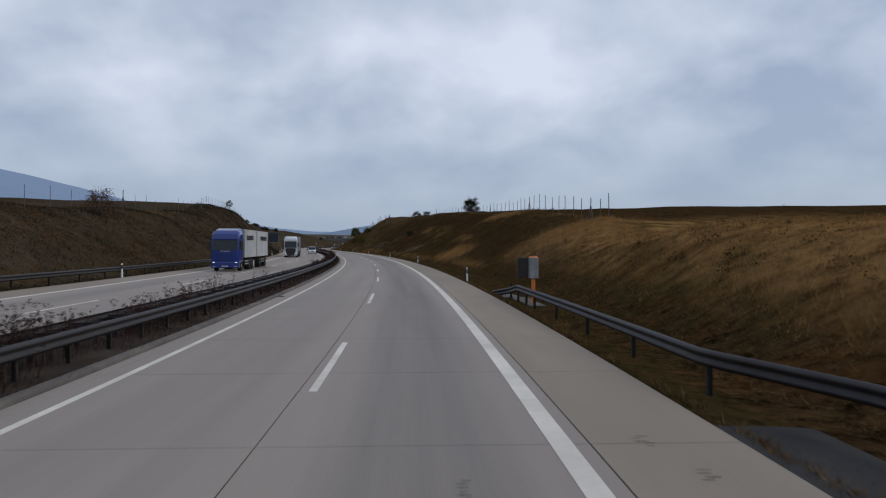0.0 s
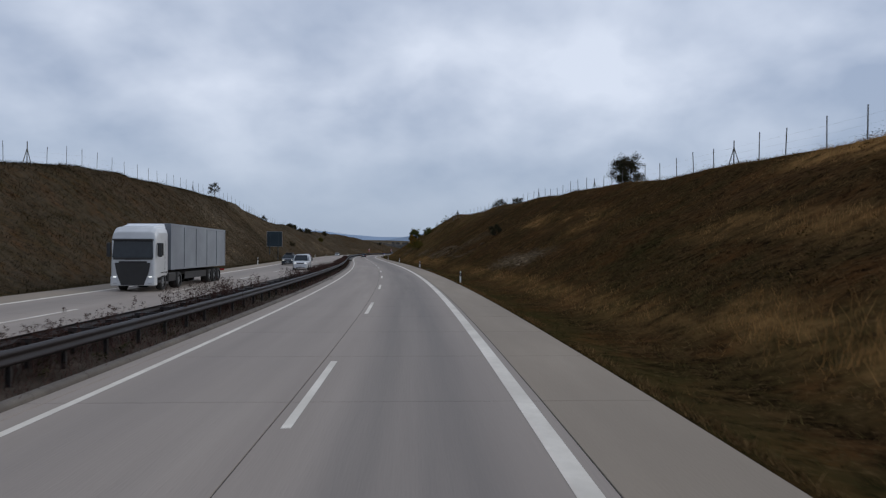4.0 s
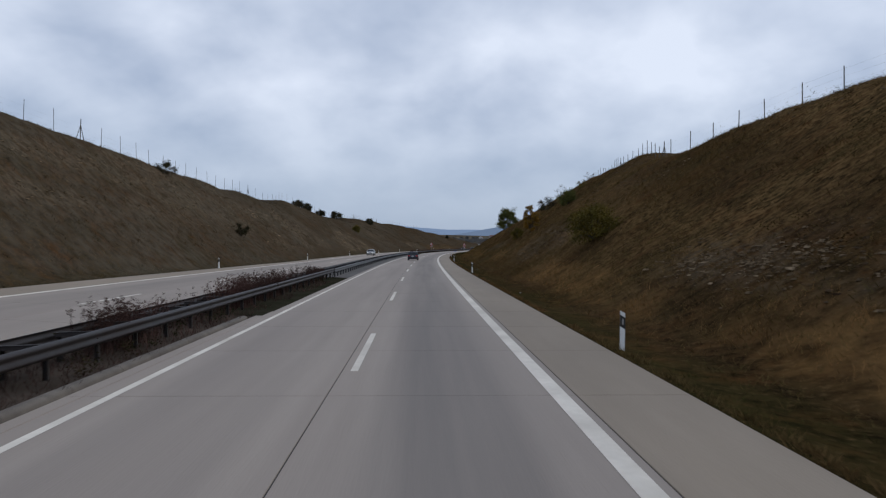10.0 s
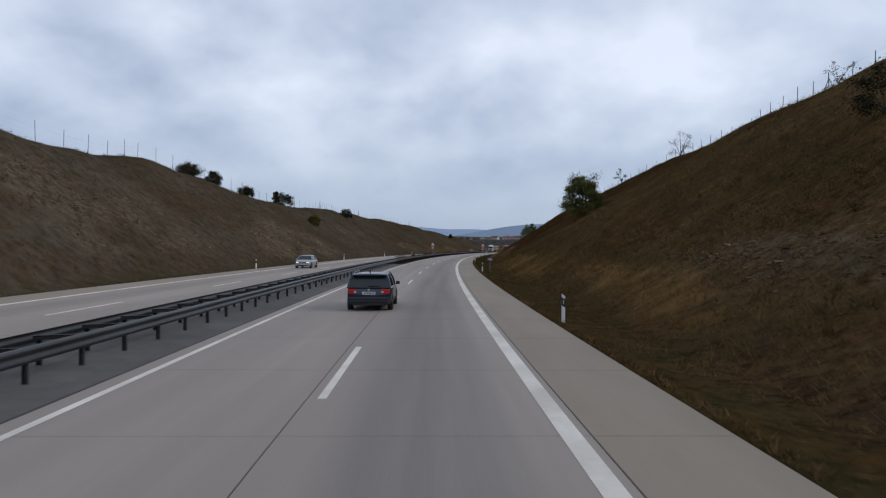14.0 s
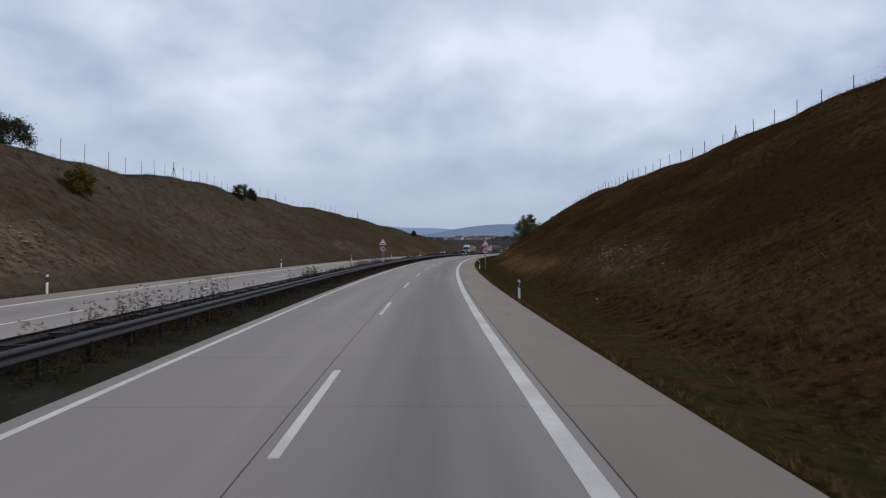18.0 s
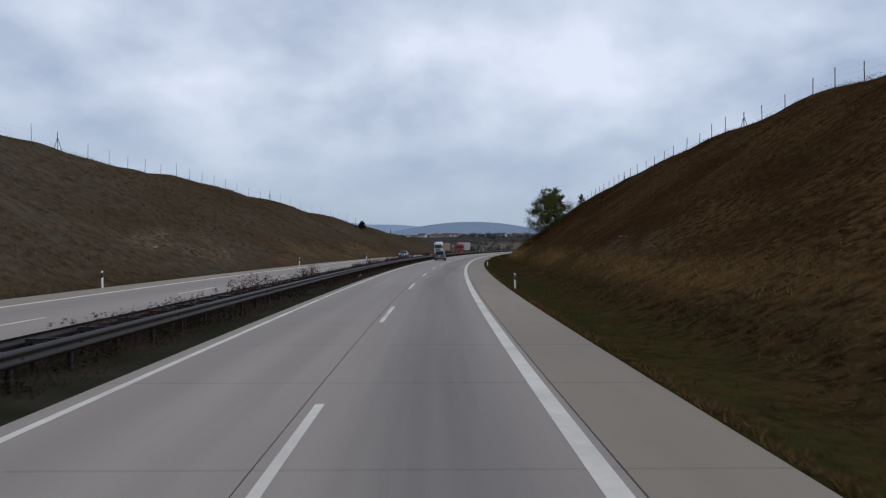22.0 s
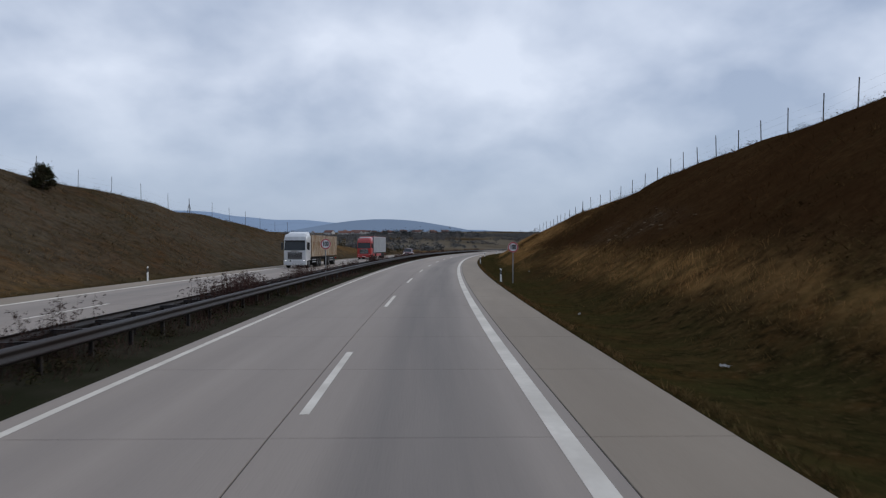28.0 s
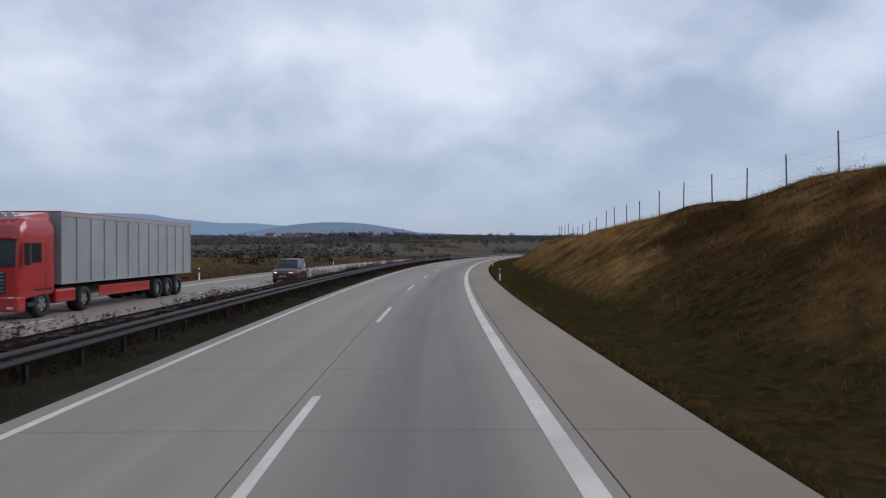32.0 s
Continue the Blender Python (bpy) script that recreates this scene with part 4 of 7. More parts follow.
def prism(bm, pts, y0, y1):
    a = [bm.verts.new((x, y0, z)) for x, z in pts]
    b = [bm.verts.new((x, y1, z)) for x, z in pts]
    bm.faces.new(a)
    bm.faces.new(b[::-1])
    n = len(pts)
    for i in range(n):
        bm.faces.new((a[i], b[i], b[(i + 1) % n], a[(i + 1) % n]))
    bmesh.ops.recalc_face_normals(bm, faces=bm.faces)
    return bm


def triangle(w, z0, r=0.06):
    h = w * 0.866
    pts = []
    for cx, cz, a0 in ((w / 2 - r * 1.73, r, -90), (0, h - 2 * r, 30), (-(w / 2 - r * 1.73), r, 150)):
        for i in range(5):
            a = radians(a0 + i * 30)
            pts.append((cx + r * math.cos(a), z0 + cz + r * math.sin(a)))
    return pts


def speed_disc(ob, z, text, r=0.375):
    disc_ob = part("disc", disc(bmesh.new(), r, 0.0, -0.012, z), SIGN_WHITE, ob, "round white plate")
    bm = bmesh.new()
    n = 48
    rings = []
    for rad, y in ((r - 0.012, -0.013), (r - 0.012, -0.016), (r * 0.76, -0.016), (r * 0.76, -0.013)):
        rings.append([bm.verts.new((rad * math.cos(2 * math.pi * i / n), y, z + rad * math.sin(2 * math.pi * i / n))) for i in range(n)])
    for q in range(3):
        for i in range(n):
            bm.faces.new((rings[q][i], rings[q][(i + 1) % n], rings[q + 1][(i + 1) % n], rings[q + 1][i]))
    part("rim", bm, SIGN_RED, disc_ob, "red ring")
    lettering(text, r * 1.18, BLACK, disc_ob, 0, -0.018, z, width=0.66)


def sign_post(ob, top):
    bm = bmesh.new()
    rod(bm, (0, 0.05, -0.35), (0, 0.05, top), 0.038, n=12)
    part("pole", bm, GALV, ob)
    for z in (top - 0.15, top - 0.5):
        part("clamp", box(bmesh.new(), -0.05, 0.05, 0.0, 0.095, z - 0.02, z + 0.02, 0.004), GALV, ob)


def bumps_sign(m):
    ob = thing("warning_sign", "red-edged uneven-road triangle over a round 130 sign on pole", "road sign", m, "warning signs")
    sign_post(ob, 3.85)
    plate = part("plate", prism(bmesh.new(), triangle(1.26, 2.82), 0.0, -0.012), SIGN_RED, ob, "red-edged triangular plate")
    part("field", prism(bmesh.new(), triangle(0.88, 2.95, 0.02), -0.013, -0.016), SIGN_WHITE, plate, "white field")
    hump = [(-0.27, 3.02), (0.27, 3.02), (0.27, 3.05)] + [(0.255 - i * 0.51 / 16, 3.05 + 0.085 * abs(math.sin(2 * math.pi * i / 16)) ** 0.8) for i in range(1, 16)] + [(-0.27, 3.05)]
    part("symbol", prism(bmesh.new(), hump, -0.017, -0.019), BLACK, plate, "black double hump")
    speed_disc(ob, 2.38, "130")
    return ob


def speed_sign(m):
    ob = thing("speed_sign", "round white 100 speed sign with red ring on a steel pole", "road sign", m, "speed signs")
    sign_post(ob, 2.85)
    speed_disc(ob, 2.55, "100")
    return ob


bumps_sign(spot(506.0, 7.25, float(ground(506, 7.25))))
bumps_sign(spot(506.0, -5.92, 0.04))
speed_sign(spot(698.4, 7.35, float(ground(698.4, 7.35))))
speed_sign(spot(698.4, -5.92, 0.04))

km = thing("kilometre_sign", "small blue kilometre plate with white figures on a thin post", "road sign", spot(400.2, 7.35, float(ground(400.2, 7.35))))
bm = bmesh.new()
rod(bm, (0, 0.03, -0.3), (0, 0.03, 1.5), 0.02)
part("pole", bm, GALV, km)
plate = part("plate", box(bmesh.new(), -0.32, 0.32, 0.0, -0.01 + 0.012, 1.26, 1.53, 0.001), SIGN_BLUE, km, "blue plate")
lettering("143", 0.26, SIGN_WHITE, plate, -0.06, -0.004, 1.395)
lettering("5", 0.17, SIGN_WHITE, plate, 0.21, -0.004, 1.36)

panel = thing("sign_panel", "large dark blue-grey back of a traffic sign on two steel posts", "road sign", spot(244.5, -20.9, float(ground(244.5, -20.9))))
board = part("panel", box(bmesh.new(), -1.6, 1.6, -0.02, 0.02, 2.6, 5.8, 0.01), SIGN_BACK, panel)
for z in (2.9, 3.5, 4.1, 4.7, 5.3):
    part("stiffener", box(bmesh.new(), -1.58, 1.58, -0.06, -0.022, z, z + 0.05), SIGN_BACK, board)
bm = bmesh.new()
for x0, x1, z0, z1 in ((-1.63, -1.58, 2.57, 5.83), (1.58, 1.63, 2.57, 5.83), (-1.58, 1.58, 2.57, 2.62), (-1.58, 1.58, 5.78, 5.83)):
    box(bm, x0, x1, -0.045, 0.024, z0, z1)
part("frame", bm, GALV, board, "thin pale metal edge")
for x in (-1.0, 0.75):
    part("post", box(bmesh.new(), x - 0.07, x + 0.07, -0.2, -0.065, -0.6, 5.7), SIGN_BACK, panel)

box_post = thing("roadside_device", "orange post carrying a perforated metal housing and grey panel", "roadside device", spot(31.0, 7.45, float(ground(31, 7.45))))
bm = bmesh.new()
rod(bm, (0, 0, -0.4), (0, 0, 2.12), 0.09, n=16)
part("post", bm, ORANGE, box_post, "orange round post")
bm = bmesh.new()
rod(bm, (0, 0, 1.2), (0, 0, 2.14), 0.24, n=24)
housing = part("housing", bm, GALV, box_post, "perforated pale metal drum")
bm = bmesh.new()
for i in range(24):
    for k in range(11):
        a = 2 * math.pi * (i + 0.5 * (k % 2)) / 24
        p = Vector((0.241 * math.cos(a), 0.241 * math.sin(a), 1.25 + k * 0.083))
        rod(bm, p, p * 1.0 + Vector((0.004 * math.cos(a), 0.004 * math.sin(a), 0)), 0.012, n=5)
tagged(part("holes", bm, BLACK, housing, "rows of dark holes"), kind="stuff")
bm = bmesh.new()
rod(bm, (0, 0, 2.14), (0, 0, 2.2), 0.2, 0.17, n=20)
part("cap", bm, ORANGE, box_post, "orange cap")
part("panel", box(bmesh.new(), -0.72, -0.24, -0.03, 0.05, 1.22, 2.12, 0.01), RUSTY, box_post, "dark grey flat panel")


# ---- game fences on both crests ----
BRACED = (66.5, 103, 144, 185.5, 218, 262, 305, 346, 392, 444, 496, 540, 583, 627, 670, 712, 756)


def fence(side, s0, s1, label, gap):
    ob = thing("fence", label, "fence", kind="structure")
    bm = bmesh.new()
    w = 1.0 if side > 0 else 0.7
    rod(bm, (0, 0, -0.5), (0, 0, 2.2), 0.04 * w, 0.036 * w, 7)
    me = bpy.data.meshes.new("fence_post")
    bm.to_mesh(me)
    bm.free()
    me.materials.append(FENCE)
    bm = bmesh.new()
    rod(bm, (0, 0, -0.5), (0, 0, 2.25), 0.048, 0.044, 7)
    for y in (-1, 1):
        rod(bm, (0, y * 1.0, -0.3), (0, 0, 1.6), 0.035, 0.035, 6)
    brace = bpy.data.meshes.new("braced_post")
    bm.to_mesh(brace)
    bm.free()
    brace.materials.append(FENCE)
    rnd = random.Random(5 + side)
    tops = []
    for i, s in enumerate(np.arange(s0, s1, gap)):
        s = s + rnd.uniform(-0.4, 0.4)
        if side > 0:
            lat = TOE_RIGHT + float(crest_right(s)) / float(np.interp(s, *RISE_RIGHT)) + float(np.interp(s, (60, 110), (4.0, 1.6)))
        else:
            lat = TOE_LEFT - float(crest_left(s)) / float(np.interp(s, *RISE_LEFT)) - 1.6
        z = float(ground(s, lat))
        h = rnd.uniform(0.88, 1.08) * (float(np.interp(s, (110, 175, 640, 700), (1.0, 0.74, 0.74, 0.85))) if side > 0 else 1.0)
        braced = any(abs(s - b) < gap / 2 for b in BRACED) if side > 0 else i % 14 == 7
        part("fence_post", brace if braced else me, FENCE, ob, m=spot(s, lat, z) @ pose(0, 0, 0, rnd.uniform(-2, 2), rnd.uniform(-2, 2), 0) @ Matrix.Diagonal((1, 1, h, 1)))
        tops.append((s, lat, z))
    bm = bmesh.new()
    for (a, b) in zip(tops, tops[1:]):
        for h in (0.4, 0.85, 1.35):
            p, q = along(a[0], a[1], a[2] + h), along(b[0], b[1], b[2] + h)
            p, q = Vector([float(c) for c in p]), Vector([float(c) for c in q])
            up = Vector((0, 0, 0.0022))
            v = [bm.verts.new(x) for x in (p - up, q - up, q + up, p + up)]
            bm.faces.new(v)
    part("wires", bm, FENCE, ob)


fence(1, 58, 850, "tall grey post and wire game fence on the crest", 4.1)
fence(-1, -20, 780, "thin grey post and wire fence on the far crest", 5.2)

far_hill("long wooded hill across the valley in painted blue haze", (-115, 4300), (740, 420), 104, 48, HAZE_NEAR, 5)


def far_ridge(label, bearing, rise, r, mat, a0=-60, a1=75):
    """A long mountain ridge round the skyline: bearings left of straight ahead and its elevation in degrees."""
    a = np.arange(a0, a1, 0.75)
    e = np.interp(a, bearing, rise) + 0.16 * (value_noise(a / 3.0, 0.5, 91) - 0.5) + 0.08 * (value_noise(a / 0.9, 0.5, 92) - 0.5)
    rows = []
    for k, d in ((0.0, 0.78), (0.45, 0.86), (0.85, 0.95), (1.0, 1.0), (0.6, 1.12), (0.0, 1.3)):
        rows.append(np.stack([-np.sin(np.radians(a)) * r * d, 150 + np.cos(np.radians(a)) * r * d, k * np.tan(np.radians(e)) * r - 20 * (k == 0)], -1))
    co = np.stack(rows, 1)
    n, k = co.shape[:2]
    i, j = np.meshgrid(np.arange(n - 1), np.arange(k - 1), indexing="ij")
    f = np.stack([i * k + j, (i + 1) * k + j, (i + 1) * k + j + 1, i * k + j + 1], -1).reshape(-1, 4)
    thing("backdrop", label, "hill", kind="structure", data=mesh_from("backdrop", co, f, mat, True))


far_ridge("low ridge beyond the valley in painted blue haze", (-60, -15, -5, 0, 4, 7, 10, 12, 14, 17, 20, 25, 30, 75), (0.5, 0.8, 1.2, 1.5, 1.6, 1.8, 1.9, 2.1, 2.4, 2.4, 2.1, 2.0, 1.8, 1.0), 5600, HAZE_FAR)
far_ridge("mountain flank under the clouds in painted blue haze", (15, 17, 19, 21.5, 23.8, 27.5, 31, 36, 45, 75), (-1.5, 1.0, 1.9, 2.7, 3.4, 4.4, 5.3, 6.2, 6.3, 5.0), 1500, HAZE_FAR, 15, 75)

# ---- trees and bushes ----
BARK = material("dark_bark", ((0.05, 0.04, 0.03), (0.08, 0.065, 0.05), (0.035, 0.03, 0.024)), 0.95, scales=(9, 2), bump=0.6)


def leaf_material(name, a, b, c):
    return material(name, (a, b, c), 0.9, scales=(2.5, 0.6), island=0.35, spec=0.08)


LEAF_GREEN = leaf_material("green_leaves", (0.045, 0.062, 0.018), (0.080, 0.098, 0.028), (0.13, 0.12, 0.032))
LEAF_DARK = leaf_material("dark_leaves", (0.022, 0.026, 0.013), (0.04, 0.042, 0.02), (0.05, 0.036, 0.02))
LEAF_YELLOW = leaf_material("yellow_leaves", (0.16, 0.11, 0.02), (0.10, 0.085, 0.018), (0.07, 0.065, 0.015))
LEAF_ORANGE = leaf_material("orange_leaves", (0.30, 0.15, 0.02), (0.22, 0.12, 0.02), (0.14, 0.09, 0.02))
LEAF_PALE = leaf_material("pale_sparse_leaves", (0.12, 0.105, 0.06), (0.085, 0.08, 0.05), (0.06, 0.055, 0.035))
LEAF_RED = leaf_material("reddish_sparse_leaves", (0.15, 0.075, 0.045), (0.11, 0.06, 0.04), (0.07, 0.045, 0.03))


def leaves(centres, radii, count, size, rng):
    """Small folded leaf cards round clump centres."""
    n = len(centres) * count
    c = np.repeat(centres, count, 0)
    r = np.repeat(radii, count)[:, None]
    p = c + rng.normal(size=(n, 3)) * r * 0.52 * np.array([1, 1, 0.8])
    u = rng.normal(size=(n, 3))
    u /= np.linalg.norm(u, axis=1)[:, None]
    w = np.cross(u, rng.normal(size=(n, 3)))
    w /= np.linalg.norm(w, axis=1)[:, None]
    k = (size * rng.uniform(0.6, 1.3, n))[:, None]
    v = np.stack([p - u * k, p + w * k * 0.55, p + u * k, p - w * k * 0.55], 1).reshape(-1, 3)
    i = np.arange(n)[:, None] * 4
    f = np.concatenate([i + [0, 1, 2], i + [0, 2, 3]])
    return v, f


def tree(label, category, s, lat, h, w, leaf, seed, trunk=0.25, clumps=46, per=46, size=0.11, low=0.2, group="", lean=0.0, name="tree", lopside=0.0, fat=1.0):
    rng = np.random.default_rng(seed)
    z = float(ground(s, lat))
    ob = thing(name, label, category, spot(s, lat, z - 0.1, seed * 71 % 360), group)
    bm = bmesh.new()
    stem = h * (0.1 + trunk)
    rod(bm, (0, 0, -0.4), (lean * 0.3, 0, stem), 0.016 * h + 0.02, 0.01 * h + 0.015, 9)
    centres, radii = [], []
    limbs = max(5, clumps // 6)
    for i in range(limbs):
        a = i * 2.4 + rng.uniform(-0.4, 0.4)
        e = (i + 0.5) / limbs
        zt = h * (low + (0.95 - low) * e)
        reach = w / 2 * (math.sin(math.pi * min(0.97, 0.25 + 0.72 * e)) ** 0.7) * rng.uniform(0.55, 0.95)
        tip = Vector((math.cos(a) * reach + lean * e + lopside * e * w * 0.2, math.sin(a) * reach, zt))
        start = Vector((lean * 0.3 * e, 0, min(stem, zt * 0.7) * rng.uniform(0.5, 1.0)))
        mid = start.lerp(tip, 0.5) + Vector((0, 0, 0.06 * h))
        rod(bm, start, mid, 0.009 * h + 0.012, 0.006 * h + 0.008, 6)
        rod(bm, mid, tip, 0.006 * h + 0.008, 0.006, 5)
        for q in range(max(1, clumps // limbs)):
            f = rng.uniform(0.35, 1.08)
            c = np.array(mid.lerp(tip, f)) + rng.normal(size=3) * w * 0.055
            twig = Vector([float(x) for x in c])
            rod(bm, mid.lerp(tip, min(f, 1.0)), twig, 0.008, 0.004, 4)
            centres.append(c)
            radii.append(w * rng.uniform(0.06, 0.13) * fat)
    part("trunk", bm, BARK, ob)
    v, f = leaves(np.array(centres), np.array(radii), per, size, rng)
    part("crown", mesh_from("crown", v, f, leaf), leaf, ob)
    return ob


CREST = lambda s: TOE_RIGHT + float(crest_right(s)) / float(np.interp(s, *RISE_RIGHT))
CREST_L = lambda s: TOE_LEFT - float(crest_left(s)) / float(np.interp(s, *RISE_LEFT))
tree("broad green tree standing on the cutting's brown slope", "tree", 425, 22.0, 6.2, 6.6, LEAF_GREEN, 1, 0.12, 150, 150, 0.10, 0.04)
tree("large green tree with open crown at the slope's foot", "tree", 636, 17.0, 7.6, 7.5, LEAF_GREEN, 2, 0.1, 140, 130, 0.10, 0.03)
tree("green leafy young tree beside a larger one", "tree", 641, 18.8, 7.4, 5.0, LEAF_GREEN, 3, 0.15, 80, 70, 0.13, 0.1)
tree("orange and yellow autumn tree on the slope", "tree", 321.0, 15.4, 3.9, 2.1, LEAF_ORANGE, 4, 0.1, 90, 80, 0.06, 0.08)
tree("pale nearly leafless tree on the crest", "tree", 428, CREST(428) - 4.0, 4.8, 4.6, LEAF_PALE, 5, 0.15, 44, 16, 0.08, 0.12)
tree("small reddish thin-leaved tree on the crest", "tree", 458, CREST(458) - 4.0, 3.0, 2.8, LEAF_RED, 6, 0.2, 26, 22, 0.08, 0.2)
tree("small dark conifer-like tree by the crest fence", "tree", 662.5, CREST(662.5) + 0.5, 2.7, 1.6, LEAF_DARK, 7, 0.1, 70, 60, 0.06, 0.05, fat=1.4)
tree("small sparse pine on the crest", "tree", 261, CREST_L(261) - 2.0, 4.0, 3.0, LEAF_DARK, 8, 0.35, 50, 50, 0.07, 0.35, fat=1.3)


def bush(label, s, lat, h, w, leaf, seed, clumps=40, per=70, size=0.075):
    return tree(label, "bush", s, lat, h, w, leaf, seed, 0.02, clumps, per, size, 0.1, "bushes on the slopes", name="bush", fat=1.35)


bush("round dark green bush on the crest", 177.5, CREST(177.5) + 3.4, 3.9, 4.3, LEAF_DARK, 11, 110, 110, 0.075)
bush("low dark bush on the crest by the fence", 243, CREST(243) + 4.0, 1.5, 2.8, LEAF_DARK, 12)
bush("wide dark thorny bush on the crest", 259.5, CREST(259.5) + 4.0, 2.6, 4.6, LEAF_DARK, 13, 34, 50)
bush("dark thorny bush on the crest", 255.5, CREST(255.5) + 4.0, 2.2, 3.4, LEAF_DARK, 14)
bush("small dark bush on the stony slope", 197, 18.0, 1.8, 2.4, LEAF_DARK, 15)
bush("yellow-green autumn bush on the slope", 280, 13.5, 2.7, 4.0, LEAF_YELLOW, 16, 110, 90, 0.06)
bush("low yellow-green bush near the slope's foot", 332.4, 15.3, 1.5, 2.2, LEAF_YELLOW, 17)
bush("dark green bush high on the slope", 357.5, 23.6, 2.6, 3.0, LEAF_DARK, 18, 50, 60)
bush("small bare reddish bush by the crest fence", 385, CREST(385), 2.2, 2.6, LEAF_RED, 19, 20, 14, 0.07)
bush("low yellow shrub on the slope", 643, 22.5, 1.9, 4.6, LEAF_YELLOW, 20, 34, 44)
bush("low yellow shrub beside a tree", 634, 13.6, 1.3, 3.0, LEAF_YELLOW, 21, 20, 40)
bush("small yellowish bush high on the slope", 357, 30.0, 1.4, 3.2, LEAF_YELLOW, 22, 20, 40)
bush("olive-green bush on the upper slope", 325.6, 21.3, 2.0, 3.0, LEAF_GREEN, 23, 60, 70)
bush("round bare-twigged brown bush on the far crest", 77, CREST_L(77), 3.0, 4.4, LEAF_RED, 31, 70, 40)
bush("low dark bush on the far crest", 328, CREST_L(328) + 0.5, 1.8, 3.6, LEAF_DARK, 32)
bush("small dark bush low on the far slope", 333.5, -25.2, 1.8, 2.6, LEAF_DARK, 33)
for i, (s, h, w) in enumerate(((432, 1.7, 4.8), (441, 2.4, 3.0), (456, 1.8, 3.4), (475, 2.8, 2.0), (481.5, 3.0, 4.6), (556, 3.2, 3.8), (568, 2.7, 2.6), (714, 2.6, 2.6))):
    bush("dark bush on the far crest", s, CREST_L(s) + (2.6 if s > 500 else -1.6), h, w, LEAF_DARK, 40 + i, 64, 120, 0.085)
bush("yellow-green bush near the far crest", 480, -30.8, 2.6, 3.0, LEAF_YELLOW, 34, 80, 110)

# ---- vehicles ----
def paint(name, c, metal=0.3):
    return material(name, (c, tuple(x * 1.08 for x in c), tuple(x * 0.85 for x in c)), 0.32, metal, scales=(2.0, 0.6), coat=0.6)


NAVY = paint("black_blue_car_paint", (0.012, 0.018, 0.032))
SLATE = paint("grey_green_car_paint", (0.040, 0.054, 0.054))
BLUE_CAR = paint("deep_blue_car_paint", (0.014, 0.022, 0.075))
SUV_BLUE = paint("dark_teal_car_paint", (0.018, 0.026, 0.036))
WINE = paint("wine_red_car_paint", (0.085, 0.012, 0.018))
VAN_WHITE = paint("white_van_paint", (0.55, 0.56, 0.58), 0.0)
TRUCK_BLUE = paint("bright_blue_cab_paint", (0.006, 0.030, 0.215), 0.0)
DEEP_BLUE = paint("deep_blue_grille_paint", (0.005, 0.018, 0.12), 0.0)
TRUCK_WHITE = paint("white_cab_paint", (0.60, 0.61, 0.62), 0.0)
TRUCK_RED = paint("red_cab_paint", (0.42, 0.030, 0.028), 0.0)
BODY_WHITE = material("pale_box_body", ((0.42, 0.43, 0.43), (0.48, 0.49, 0.49), (0.34, 0.34, 0.33)), 0.6, scales=(1.5, 0.3))
BODY_GREY = material("grey_tarpaulin", ((0.22, 0.24, 0.26), (0.27, 0.29, 0.31), (0.18, 0.19, 0.21)), 0.6, scales=(1.0, 0.3), bump=0.2, bump_scale=3)
BODY_PALE = material("pale_grey_slatted_body", ((0.30, 0.315, 0.33), (0.35, 0.365, 0.38), (0.26, 0.27, 0.285)), 0.6, scales=(1.0, 0.3), bump=0.15, bump_scale=3)
RUST_WHITE = material("rust_stained_white_steel", ((0.56, 0.53, 0.45), (0.44, 0.37, 0.27), (0.33, 0.19, 0.09)), 0.8, scales=(2.6, 1.3), stretch=(2.0, 2.0, 0.7), bump=0.3, spec=0.2)
RUST_DARK = material("dark_rusted_steel", ((0.10, 0.048, 0.024), (0.20, 0.10, 0.05), (0.30, 0.25, 0.19)), 0.9, scales=(2.2, 1.3), stretch=(1, 1, 0.5), bump=0.3)
GLASS = material("dark_window_glass", ((0.012, 0.016, 0.02), (0.02, 0.025, 0.03)), 0.1, spec=0.4)
TYRE = material("tyre_rubber", ((0.014, 0.014, 0.014), (0.025, 0.024, 0.023)), 0.85, scales=(8, 1))
ALLOY = material("alloy_rim", ((0.30, 0.31, 0.32), (0.38, 0.39, 0.40)), 0.35, 0.8)
CHASSIS = material("dark_chassis", ((0.018, 0.018, 0.019), (0.035, 0.033, 0.032)), 0.8, scales=(4, 0.6))
TAIL = material("red_lamp_lens", ((0.40, 0.014, 0.012), (0.48, 0.02, 0.018)), 0.15)
CHROME = material("bright_trim", ((0.5, 0.51, 0.52), (0.58, 0.59, 0.6)), 0.18, 0.95)
PLATE = material("plate_white", ((0.62, 0.63, 0.62), (0.68, 0.69, 0.68)), 0.5)
LAMP = glow("headlamp_lit", (1.0, 0.97, 0.9), 0.9)
LAMP_OFF = material("headlamp_glass", ((0.5, 0.52, 0.54), (0.6, 0.62, 0.64)), 0.1, 0.3)


def loft(bm, rings):
    """Skins rings of (x, y, z) points that all have the same count, and closes both ends."""
    vs = [[bm.verts.new(p) for p in r] for r in rings]
    n = len(vs[0])
    for a, b in zip(vs, vs[1:]):
        for i in range(n):
            bm.faces.new((a[i], a[(i + 1) % n], b[(i + 1) % n], b[i]))
    bm.faces.new(vs[0][::-1])
    bm.faces.new(vs[-1])
    bmesh.ops.recalc_face_normals(bm, faces=bm.faces)
    return bm


